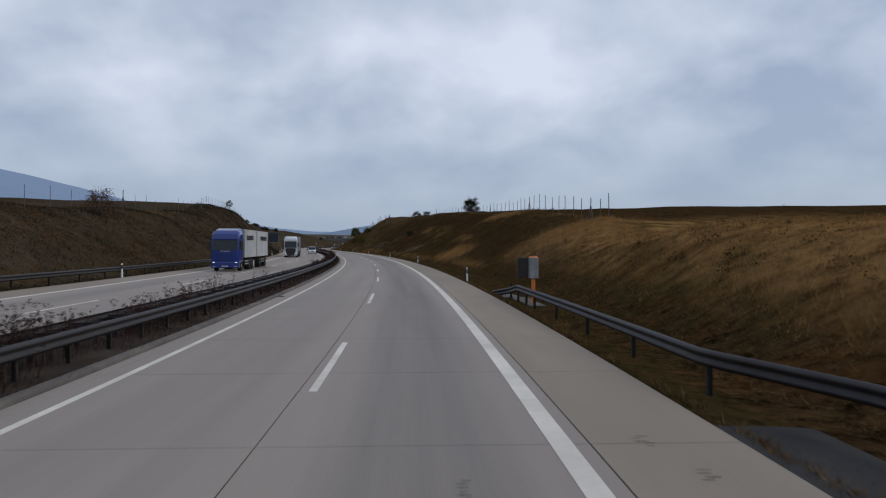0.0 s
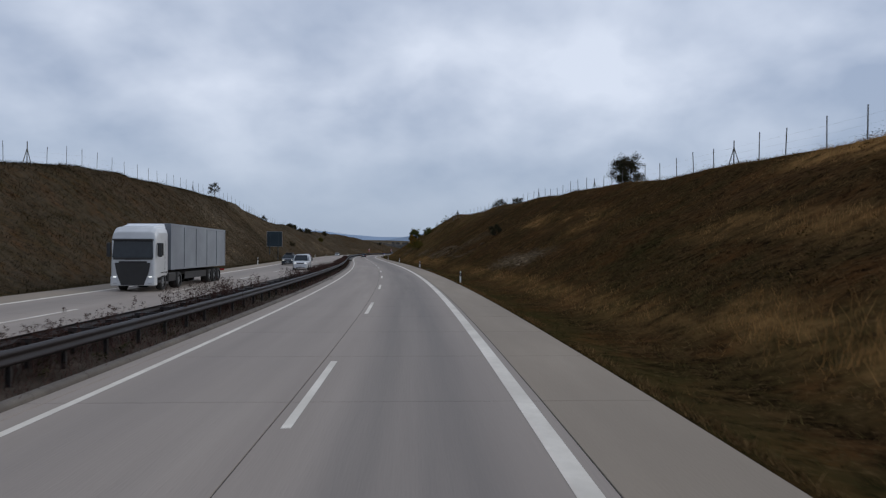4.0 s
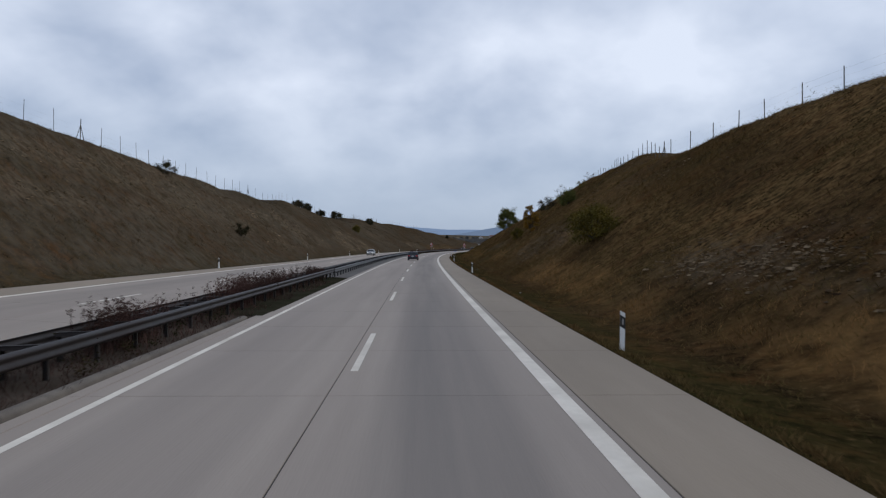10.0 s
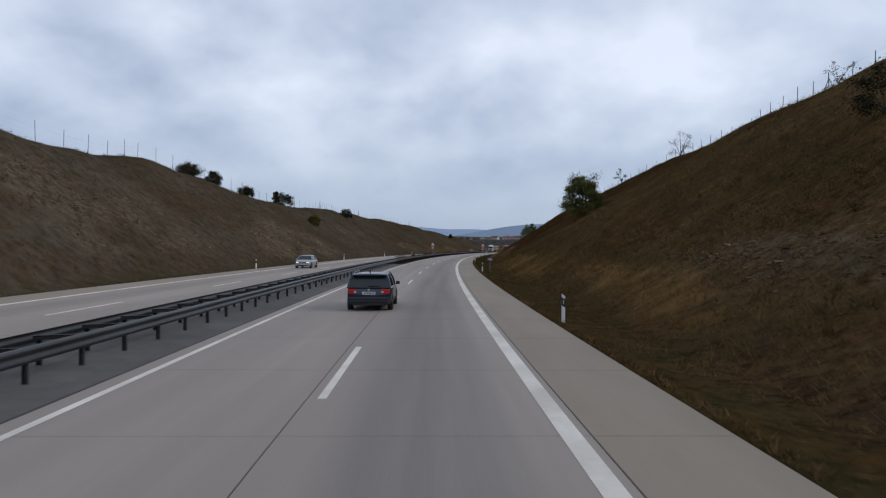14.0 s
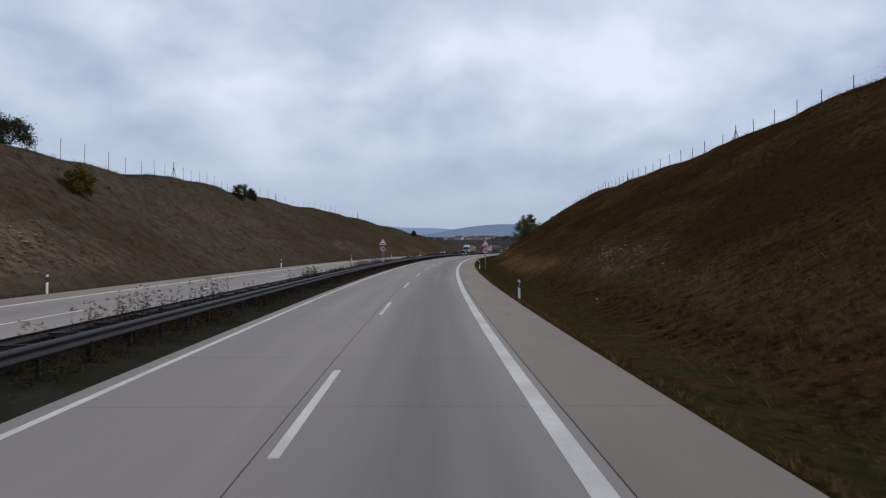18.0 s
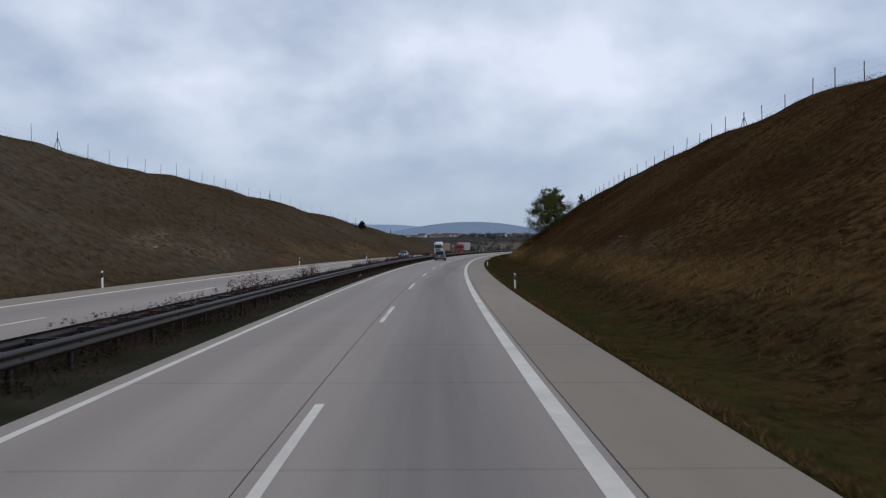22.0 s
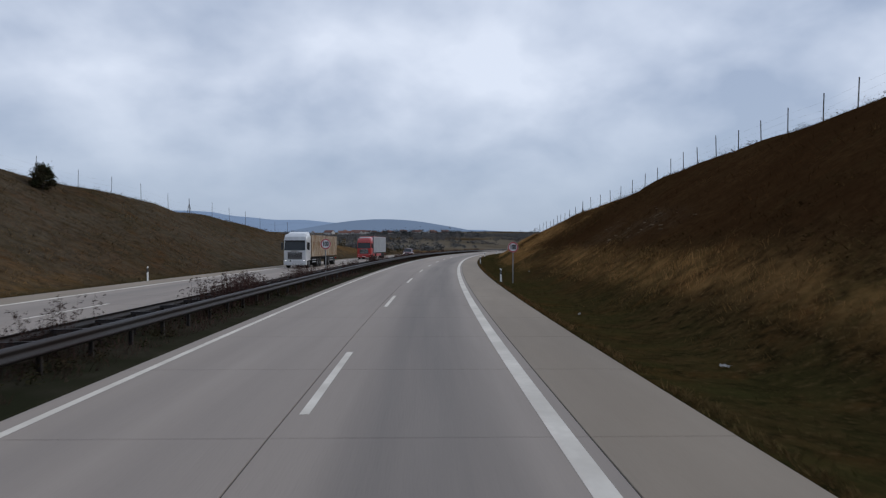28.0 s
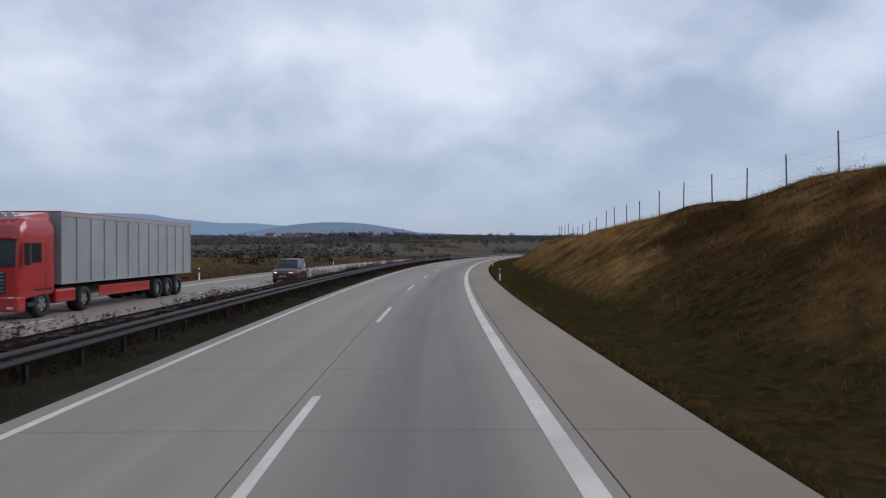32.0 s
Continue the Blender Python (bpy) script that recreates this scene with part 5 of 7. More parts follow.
def ring(y, w, zb, zs, zt, crown=0.0):
    """One cross-section of a car body: width, sill, shoulder and deck heights."""
    half = [(w * 0.80, zb), (w * 0.96, zb + 0.07), (w, zb + 0.22), (w, (zb + zs) / 2 + 0.06), (w * 0.985, zs - 0.04), (w * 0.95, zs), (w * 0.86, zt - 0.01), (w * 0.45, zt + crown)]
    return [(x, y, z) for x, z in half] + [(-x, y, z) for x, z in half[::-1]]


def wheel(parent, x, y, r, width, side, rim=0.66):
    bm = bmesh.new()
    prof = [(-width / 2, r * 0.62), (-width / 2, r * 0.93), (-width * 0.38, r), (width * 0.38, r), (width / 2, r * 0.93), (width / 2, r * 0.62)]
    n = 28
    vs = [[bm.verts.new((px, pr * math.cos(2 * math.pi * i / n), pr * math.sin(2 * math.pi * i / n))) for px, pr in prof] for i in range(n)]
    for i in range(n):
        for k in range(len(prof) - 1):
            bm.faces.new((vs[i][k], vs[i][k + 1], vs[(i + 1) % n][k + 1], vs[(i + 1) % n][k]))
    bmesh.ops.recalc_face_normals(bm, faces=bm.faces)
    w = part("wheel", bm, TYRE, parent, "black rubber tyre with metal rim", pose(x, y, r), True)
    bm = bmesh.new()
    xf = side * width * 0.40
    rod(bm, (xf - side * 0.06, 0, 0), (xf, 0, 0), r * rim, r * rim * 0.94, 24)
    rod(bm, (xf, 0, 0), (xf + side * 0.02, 0, 0), r * 0.16, r * 0.14, 12)
    part("rim", bm, ALLOY, w)
    for k in range(5):
        a = 2 * math.pi * k / 5 + 0.3
        bm = bmesh.new()
        c = Vector((xf + side * 0.003, math.cos(a) * r * 0.42, math.sin(a) * r * 0.42))
        rod(bm, c, c + Vector((side * 0.003, 0, 0)), r * 0.13, r * 0.13, 8)
        part("rim_opening", bm, CHASSIS, w)
    return w


def bars(parent, x0, x1, y, z0, z1, count, mat, out=-1, name="plate_bar"):
    """Plain upright bars in place of figures."""
    step_x = (x1 - x0) / count
    for i in range(count):
        a = x0 + i * step_x + step_x * 0.2
        part(name, box(bmesh.new(), a, a + step_x * 0.6, y, y + out * 0.002, z0, z1), mat, parent)


def car(name, label, m, col, L=4.6, W=1.8, H=1.5, hood=1.15, deck=0.0, belt=0.92, lit=False, rails=False, box_on_roof=False, rake=0.62, tail_rake=0.35, nose=0.74, aerial=False, panel=False, r=0.325):
    """A car, front to +y. deck: boot length behind the rear window."""
    ob = thing(name, label, "car" if name != "van" else "van", m, "")
    w, yr, yf = W / 2, -L / 2, L / 2
    ws = yf - hood
    rb = yr + deck + 0.06
    rings = [ring(yr, w * 0.86, 0.36, belt - 0.16, belt - 0.12), ring(yr + 0.10, w * 0.95, 0.24, belt - 0.02, belt),
             ring(yr + 0.55, w, 0.2, belt + 0.01, belt + 0.03, 0.01), ring(0, w, 0.19, belt, belt + 0.02, 0.01), ring(ws, w * 0.99, 0.19, belt - 0.02, belt + 0.02, 0.02),
             ring(ws + hood * 0.5, w * 0.98, 0.2, belt - 0.08, belt - 0.02, 0.03), ring(yf - 0.22, w * 0.93, 0.22, nose, nose + 0.06, 0.03), ring(yf - 0.05, w * 0.82, 0.26, nose - 0.12, nose - 0.06, 0.01), ring(yf, w * 0.72, 0.34, nose - 0.22, nose - 0.16)]
    body = part("body", loft(bmesh.new(), rings), col, ob, "", None, True)
    # glasshouse: dark glass under a painted roof
    zt = H - 0.07
    yt0, yt1 = rb + tail_rake, ws - rake
    gw, tw = w * 0.93, w * 0.74

    bm = bmesh.new()
    lowp = [(gw, rb, belt), (gw, ws, belt), (-gw, ws, belt), (-gw, rb, belt)]
    midp = [(w * 0.86, rb + tail_rake * 0.5, (belt + zt) / 2 + 0.03), (w * 0.86, ws - rake * 0.5, (belt + zt) / 2 + 0.03), (-w * 0.86, ws - rake * 0.5, (belt + zt) / 2 + 0.03), (-w * 0.86, rb + tail_rake * 0.5, (belt + zt) / 2 + 0.03)]
    topp = [(tw, yt0, zt), (tw, yt1, zt), (-tw, yt1, zt), (-tw, yt0, zt)]
    loft(bm, [lowp, midp, topp])
    part("glasshouse", bm, GLASS, ob, "dark glass all round")
    if panel:
        ym = rb + (ws - rb) * 0.58
        k = 1.012
        zc = (belt + zt) / 2 + 0.03
        bm = bmesh.new()
        loft(bm, [[(gw * k, rb - 0.02, belt), (gw * k, ym, belt), (-gw * k, ym, belt), (-gw * k, rb - 0.02, belt)],
                  [(w * 0.86 * k, rb + tail_rake * 0.5 - 0.02, zc), (w * 0.86 * k, ym, zc), (-w * 0.86 * k, ym, zc), (-w * 0.86 * k, rb + tail_rake * 0.5 - 0.02, zc)],
                  [(tw * k, yt0 - 0.02, zt), (tw * k, ym, zt), (-tw * k, ym, zt), (-tw * k, yt0 - 0.02, zt)]])
        part("cargo_panel", bm, col, ob)
    bm = bmesh.new()
    rr = []
    for y, k, zz in ((yt0 - 0.1, 0.93, zt - 0.015), (yt0 + 0.15, 1.0, zt + 0.025), ((yt0 + yt1) / 2, 1.02, H - 0.02), (yt1 - 0.15, 1.0, zt + 0.02), (yt1 + 0.05, 0.94, zt - 0.015)):
        a = tw * k + 0.02
        rr.append([(a, y, zt - 0.03), (a, y, zz), (a * 0.6, y, zz + 0.035), (-a * 0.6, y, zz + 0.035), (-a, y, zz), (-a, y, zt - 0.03)])
    roof = part("roof", loft(bm, rr), col, ob, "", None, True)
    for sx in (-1, 1):
        def edge(f0, f1=None, t=0.032):
            y0, y1 = f0 if f1 is None else (f0, f1)
            b = bmesh.new()
            rod(b, (sx * (gw + 0.005), y0, belt - 0.02), (sx * (w * 0.865), (y0 + y1) / 2, (belt + zt) / 2 + 0.03), t, t, 6)
            rod(b, (sx * (w * 0.865), (y0 + y1) / 2, (belt + zt) / 2 + 0.03), (sx * (tw + 0.005), y1, zt), t, t, 6)
            part("pillar", b, col, ob)
        edge(ws - 0.02, yt1, 0.035)
        edge(rb + 0.05, yt0, 0.05)
        span = ws - rb
        edge(rb + span * 0.56, yt0 + (yt1 - yt0) * 0.5, 0.03)
        if span > 2.4:
            edge(rb + span * 0.28, yt0 + (yt1 - yt0) * 0.2, 0.03)
        b = bmesh.new()
        box(b, sx * (w + 0.02) - 0.02, sx * (w + 0.02) + 0.15 * sx if sx > 0 else sx * (w + 0.02) + 0.02, ws - 0.42, ws - 0.24, belt + 0.0, belt + 0.14, 0.03) if sx > 0 else box(b, -w - 0.17, -w + 0.0, ws - 0.42, ws - 0.24, belt + 0.0, belt + 0.14, 0.03)
        part("mirror", b, col, ob)
        for y in (yf - 0.86, yr + 0.82):
            b = bmesh.new()
            rod(b, (sx * (w - 0.10), y, r), (sx * (w + 0.004), y, r), r * 1.14, r * 1.14, 28)
            part("wheel_arch", b, CHASSIS, ob)
            wheel(ob, sx * (w - 0.09), y, r, 0.21, sx)
        b = box(bmesh.new(), sx * (w + 0.001) - 0.004, sx * (w + 0.001) + 0.004, yr + 1.3, yf - 1.35, 0.42, 0.45, 0.001)
        part("side_moulding", b, BLACK, ob)
        for fy in (0.30, 0.62):
            y = rb + span * fy
            part("door_handle", box(bmesh.new(), sx * (w * 0.985) - 0.014, sx * (w * 0.985) + 0.014, y, y + 0.18, belt - 0.14, belt - 0.11, 0.006), col, ob)
        part("headlamp", box(bmesh.new(), sx * w * 0.64 - 0.14, sx * w * 0.64 + 0.14, yf - 0.24, yf - 0.03, nose - 0.14, nose - 0.04, 0.035), LAMP if lit else LAMP_OFF, ob)
        part("tail_lamp", box(bmesh.new(), sx * w * 0.73 - 0.17, sx * w * 0.73 + 0.17, yr - 0.015, yr + 0.2, belt - 0.24, belt - 0.05, 0.03), TAIL, ob, "red tail lamp")
        part("reversing_lamp", box(bmesh.new(), sx * w * 0.60 - 0.05, sx * w * 0.60 + 0.05, yr - 0.022, yr + 0.1, belt - 0.21, belt - 0.13, 0.015), LAMP_OFF, ob, "clear reversing lamp")
        part("rear_reflector", box(bmesh.new(), sx * w * 0.62 - 0.1, sx * w * 0.62 + 0.1, yr - 0.025, yr + 0.05, 0.42, 0.46, 0.01), TAIL, ob)
        if rails:
            b = bmesh.new()
            rod(b, (sx * (tw - 0.02), yt0 + 0.05, H - 0.03), (sx * (tw - 0.02), yt0 + 0.3, H + 0.04), 0.016, 0.016, 6)
            rod(b, (sx * (tw - 0.02), yt0 + 0.3, H + 0.04), (sx * (tw - 0.02), yt1 - 0.3, H + 0.04), 0.016, 0.016, 6)
            rod(b, (sx * (tw - 0.02), yt1 - 0.3, H + 0.04), (sx * (tw - 0.02), yt1 - 0.05, H - 0.03), 0.016, 0.016, 6)
            part("roof_rail", b, GALV if not lit else BLACK, ob)
    part("front_bumper", box(bmesh.new(), -w * 0.78, w * 0.78, yf - 0.2, yf + 0.03, 0.26, 0.46, 0.05), col, ob)
    part("rear_bumper", box(bmesh.new(), -w * 0.88, w * 0.88, yr - 0.06, yr + 0.2, 0.32, 0.56, 0.05), col, ob)
    part("bumper_strip", box(bmesh.new(), -w * 0.86, w * 0.86, yr - 0.072, yr + 0.1, 0.49, 0.53, 0.008), BLACK, ob, "black rubber strip")
    part("rear_skirt", box(bmesh.new(), -w * 0.72, w * 0.72, yr - 0.03, yr + 0.2, 0.22, 0.33, 0.02), CHASSIS, ob)
    grille = part("grille", box(bmesh.new(), -0.42, 0.42, yf - 0.12, yf + 0.012, nose - 0.19, nose - 0.05, 0.02), CHASSIS, ob)
    part("grille_bar", box(bmesh.new(), -0.40, 0.40, yf + 0.008, yf + 0.02, nose - 0.125, nose - 0.11, 0.002), CHROME, grille)
    part("grille_bar", box(bmesh.new(), -0.41, 0.41, yf - 0.0, yf + 0.018, nose - 0.066, nose - 0.05, 0.002), CHROME, grille)
    part("air_intake", box(bmesh.new(), -0.5, 0.5, yf, yf + 0.034, 0.30, 0.37, 0.01), CHASSIS, ob)
    for y, d, z in ((yr - 0.062 + 0.055, -1, belt - 0.27), (yf + 0.03, 1, 0.42)):
        p = part("number_plate", box(bmesh.new(), -0.26, 0.26, y - 0.012, y + 0.012, z, z + 0.11, 0.004), PLATE, ob, "white plate with dark bars")
        bars(p, -0.2, 0.23, y + d * 0.0125, z + 0.025, z + 0.085, 7, BLACK, d)
    b = bmesh.new()
    rod(b, (0, yr - 0.005, belt - 0.08), (0, yr - 0.03, belt - 0.08), 0.055, 0.05, 20)
    part("badge", b, CHROME, ob, "round bright badge")
    part("wiper", box(bmesh.new(), -0.02, 0.42, rb + 0.02, rb + 0.05, belt + 0.07, belt + 0.09, 0.004, Matrix.Translation((0, -0.03, 0))), BLACK, ob)
    part("rear_spoiler", box(bmesh.new(), -tw * 0.95, tw * 0.95, yt0 - 0.17, yt0 + 0.08, zt - 0.02, zt + 0.02, 0.012), col, ob)
    if aerial:
        b = bmesh.new()
        rod(b, (0, yt0 + 0.2, H), (0, yt0 + 0.08, H + 0.13), 0.022, 0.01, 6)
        part("aerial", b, BLACK, ob)
    if box_on_roof:
        part("roof_load", box(bmesh.new(), -0.5, 0.5, yt0 + 0.1, yt1 - 0.1, H + 0.02, H + 0.28, 0.08), CHASSIS, ob, "dark load strapped on the roof")
        for y in (yt0 + 0.3, yt1 - 0.3):
            part("roof_bar", box(bmesh.new(), -tw, tw, y - 0.03, y + 0.03, H - 0.01, H + 0.03, 0.008), BLACK, ob)
    return ob


def people_carrier(label, m, col):
    """A one-box people carrier, front to +y: lofted shell, glass panels set on it."""
    ob = thing("people_carrier", label, "car", m, "")
    # station: y, half width, underside, belt, top, half width of the roof
    stations = ((-2.32, 0.82, 0.36, 0.60, 0.62, 0.74), (-2.25, 0.875, 0.26, 0.97, 1.01, 0.77), (-2.2, 0.885, 0.22, 0.99, 1.08, 0.765), (-1.76, 0.905, 0.20, 1.03, 1.66, 0.65), (-1.66, 0.907, 0.20, 1.03, 1.71, 0.655),
                (-1.3, 0.907, 0.19, 1.03, 1.745, 0.67), (-0.4, 0.907, 0.19, 1.02, 1.76, 0.685), (0.3, 0.905, 0.19, 1.0, 1.74, 0.675), (0.62, 0.905, 0.19, 0.99, 1.69, 0.655), (1.48, 0.90, 0.19, 0.97, 1.05, 0.72),
                (1.95, 0.87, 0.2, 0.84, 0.91, 0.66), (2.24, 0.76, 0.26, 0.64, 0.70, 0.56), (2.33, 0.62, 0.35, 0.50, 0.53, 0.46))

    def at(y):
        return [float(np.interp(y, [q[0] for q in stations], [q[k] for q in stations])) for k in range(1, 6)]

    def section(y):
        w, z0, belt, top, tw = at(y)
        half = [(w * 0.78, z0), (w * 0.965, z0 + 0.10), (w, z0 + (belt - z0) * 0.55), (w * 0.985, belt - 0.03), (w * 0.955, belt), (tw + 0.01, top - 0.065), (tw * 0.94, top - 0.01), (tw * 0.5, top + 0.012)]
        return [(x, y, z) for x, z in half] + [(-x, y, z) for x, z in reversed(half)]

    part("body", loft(bmesh.new(), [section(q[0]) for q in stations]), col, ob, "", None, True)

    def side(y, f, sx, out=0.008):
        w, z0, belt, top, tw = at(y)
        return (sx * (w * 0.955 + (tw + 0.01 - w * 0.955) * f + out), y, belt + (top - 0.065 - belt) * f)

    def panel(name, grid, mat, parent, text=""):
        b = bmesh.new()
        v = [[b.verts.new(p) for p in row] for row in grid]
        for i in range(len(v) - 1):
            for j in range(len(v[0]) - 1):
                b.faces.new((v[i][j], v[i][j + 1], v[i + 1][j + 1], v[i + 1][j]))
        bmesh.ops.solidify(b, geom=b.faces[:], thickness=0.006)
        return part(name, b, mat, parent, text)

    for sx in (-1, 1):
        for name, y0, y1, k0, k1 in (("quarter_window", -1.95, -0.955, 0.36, 0.0), ("door_window", -0.935, 0.07, 0.0, 0.0), ("door_window", 0.09, 1.22, 0.0, -0.62)):
            grid = []
            for j in range(6):
                f = 0.07 + 0.85 * j / 5
                grid.append([side(y0 + k0 * f + (y1 + k1 * f - y0 - k0 * f) * i / 6, f, sx) for i in range(7)])
            panel(name, grid, GLASS, ob, "dark tinted side glass")
        for y in (-0.94, 0.08, 1.16):
            b = box(bmesh.new(), sx * 0.90 - 0.009, sx * 0.90 + 0.009, y - 0.005, y + 0.005, 0.34, 0.98, 0.001)
            part("door_seam", b, BLACK, ob)
        for y in (-0.80, 0.22):
            part("door_handle", box(bmesh.new(), sx * 0.905 - 0.016, sx * 0.905 + 0.016, y, y + 0.2, 0.86, 0.895, 0.008), col, ob)
        part("side_moulding", box(bmesh.new(), sx * 0.912 - 0.008, sx * 0.912 + 0.008, 0.12, 1.12, 0.575, 0.597, 0.003), CHROME, ob, "thin bright strip")
        part("bumper_moulding", box(bmesh.new(), sx * 0.895 - 0.012, sx * 0.895 + 0.012, -2.2, -1.86, 0.60, 0.622, 0.004), CHROME, ob, "thin bright strip")
        b = bmesh.new()
        box(b, min(sx * 0.92, sx * 1.09), max(sx * 0.92, sx * 1.09), 0.98, 1.10, 0.98, 1.12, 0.035)
        box(b, min(sx * 0.84, sx * 0.95), max(sx * 0.84, sx * 0.95), 1.0, 1.08, 0.97, 1.02, 0.01)
        part("mirror", b, BLACK, ob, "black door mirror")
        for y in (1.42, -1.44):
            b = bmesh.new()
            rod(b, (sx * 0.78, y, 0.345), (sx * 0.9085, y, 0.345), 0.375, 0.375, 32)
            part("wheel_arch", b, CHASSIS, ob)
            tyre = wheel(ob, sx * 0.812, y, 0.33, 0.20, sx, 0.70)
            for k in range(7):
                a = 2 * math.pi * k / 7
                b = bmesh.new()
                rod(b, (sx * 0.088, 0, 0), (sx * 0.082, 0.215 * math.cos(a), 0.215 * math.sin(a)), 0.024, 0.030, 6)
                part("spoke", b, ALLOY, tyre)
            b = bmesh.new()
            lip = [(y + 0.40 * math.cos(c), 0.345 + 0.40 * math.sin(c)) for c in (math.pi * k / 14 for k in range(15))]
            for (ya, za), (yb, zb) in zip(lip, lip[1:]):
                rod(b, (sx * 0.897, ya, za), (sx * 0.897, yb, zb), 0.024, 0.024, 6)
            part("arch_lip", b, col, ob)
        # roof rail: a long bow on three feet
        b = bmesh.new()
        line = [(-1.60, 1.70), (-1.36, 1.785), (-0.9, 1.815), (-0.3, 1.82), (0.2, 1.79), (0.46, 1.715)]
        for (ya, za), (yb, zb) in zip(line, line[1:]):
            rod(b, (sx * 0.60, ya, za), (sx * 0.60, yb, zb), 0.021, 0.021, 8)
        for y in (-1.3, -0.35):
            rod(b, (sx * 0.60, y, 1.73), (sx * 0.60, y, 1.80), 0.02, 0.02, 8)
        part("roof_rail", b, BLACK, ob, "black roof rail")
        lamp = part("tail_lamp", box(bmesh.new(), min(sx * 0.635, sx * 0.892), max(sx * 0.635, sx * 0.886), -2.285, -2.04, 0.765, 0.98, 0.028), TAIL, ob, "red tail lamp")
        for z in (0.82, 0.905):
            b = bmesh.new()
            rod(b, (sx * 0.74, -2.27, z), (sx * 0.74, -2.296, z), 0.046, 0.040, 18)
            part("lamp_lens", b, TAIL, lamp)
        inner = part("tail_lamp", box(bmesh.new(), min(sx * 0.43, sx * 0.628), max(sx * 0.43, sx * 0.628), -2.302, -2.2, 0.785, 0.905, 0.02), TAIL, ob, "red lamp on the tailgate")
        part("reversing_lamp", box(bmesh.new(), min(sx * 0.54, sx * 0.61), max(sx * 0.54, sx * 0.61), -2.31, -2.25, 0.805, 0.885, 0.012), LAMP_OFF, inner, "clear reversing lamp")
        part("headlamp", box(bmesh.new(), sx * 0.56 - 0.15, sx * 0.56 + 0.15, 2.02, 2.27, 0.62, 0.74, 0.04), LAMP_OFF, ob)

    def slope(y0, z0, y1, z1, f, u, lift):
        n = math.hypot(y1 - y0, z1 - z0)
        return (u, y0 + (y1 - y0) * f - (z1 - z0) / n * lift, z0 + (z1 - z0) * f + (y1 - y0) / n * lift)

    panel("rear_window", [[slope(-2.2, 1.08, -1.76, 1.66, -0.02 + 0.92 * j / 4, u * (0.725 - 0.10 * j / 4), 0.03 if abs(u) < 0.9 else 0.018) for u in (-1, -0.8, -0.4, 0, 0.4, 0.8, 1)] for j in range(5)], GLASS, ob, "dark tinted rear window")
    panel("windscreen", [[slope(1.48, 1.05, 0.62, 1.69, 0.06 + 0.86 * j / 4, u * (0.66 - 0.07 * j / 4), -0.03) for u in (-1, -0.5, 0, 0.5, 1)] for j in range(5)], GLASS, ob)
    part("wiper", box(bmesh.new(), -0.03, 0.46, -2.25, -2.225, 1.12, 1.14, 0.004), BLACK, ob)
    part("rear_spoiler", box(bmesh.new(), -0.60, 0.60, -1.86, -1.62, 1.655, 1.70, 0.018), col, ob)
    part("rear_bumper", box(bmesh.new(), -0.885, 0.885, -2.40, -1.9, 0.31, 0.61, 0.11), col, ob)
    part("bumper_strip", box(bmesh.new(), -0.76, 0.80, -2.412, -2.3, 0.535, 0.56, 0.006), CHROME, ob, "dull bright strip")
    part("tailgate_ledge", box(bmesh.new(), -0.66, 0.66, -2.345, -2.25, 0.655, 0.69, 0.012), col, ob)
    part("rear_skirt", box(bmesh.new(), -0.74, 0.74, -2.34, -2.05, 0.21, 0.34, 0.03), CHASSIS, ob)
    b = bmesh.new()
    rod(b, (-0.02, -2.405, 0.42), (-0.02, -2.42, 0.42), 0.045, 0.04, 16)
    part("tow_cover", b, GALV, ob)
    for x0, x1 in ((-0.6, -0.5), (0.5, 0.6)):
        part("model_badge", box(bmesh.new(), x0, x1, -2.302, -2.27, 0.725, 0.74, 0.002), CHROME, ob)
    p = part("number_plate", box(bmesh.new(), -0.26, 0.26, -2.318, -2.26, 0.755, 0.87, 0.004), PLATE, ob, "white plate with dark bars")
    part("plate_band", box(bmesh.new(), -0.258, -0.218, -2.3205, -2.3, 0.758, 0.867, 0.001), SIGN_BLUE, p)
    bars(p, -0.19, 0.23, -2.3185, 0.782, 0.845, 7, BLACK, -1)
    b = bmesh.new()
    rod(b, (0, -2.27, 0.945), (0, -2.295, 0.945), 0.052, 0.048, 20)
    part("badge", b, PLATE, ob, "round bright badge")
    b = bmesh.new()
    rod(b, (0, -1.42, 1.74), (0, -1.52, 1.83), 0.03, 0.012, 8)
    part("aerial", b, BLACK, ob, "short black aerial fin")
    part("front_bumper", box(bmesh.new(), -0.70, 0.70, 2.1, 2.37, 0.27, 0.46, 0.06), col, ob)
    part("grille", box(bmesh.new(), -0.40, 0.40, 2.2, 2.335, 0.50, 0.60, 0.02), CHASSIS, ob)
    return ob


def axle(ob, y, r=0.5, wide=2.5, twin=True):
    for sx in (-1, 1):
        wheel(ob, sx * (wide / 2 - (0.28 if twin else 0.17)), y, r, 0.55 if twin else 0.32, sx, 0.58)


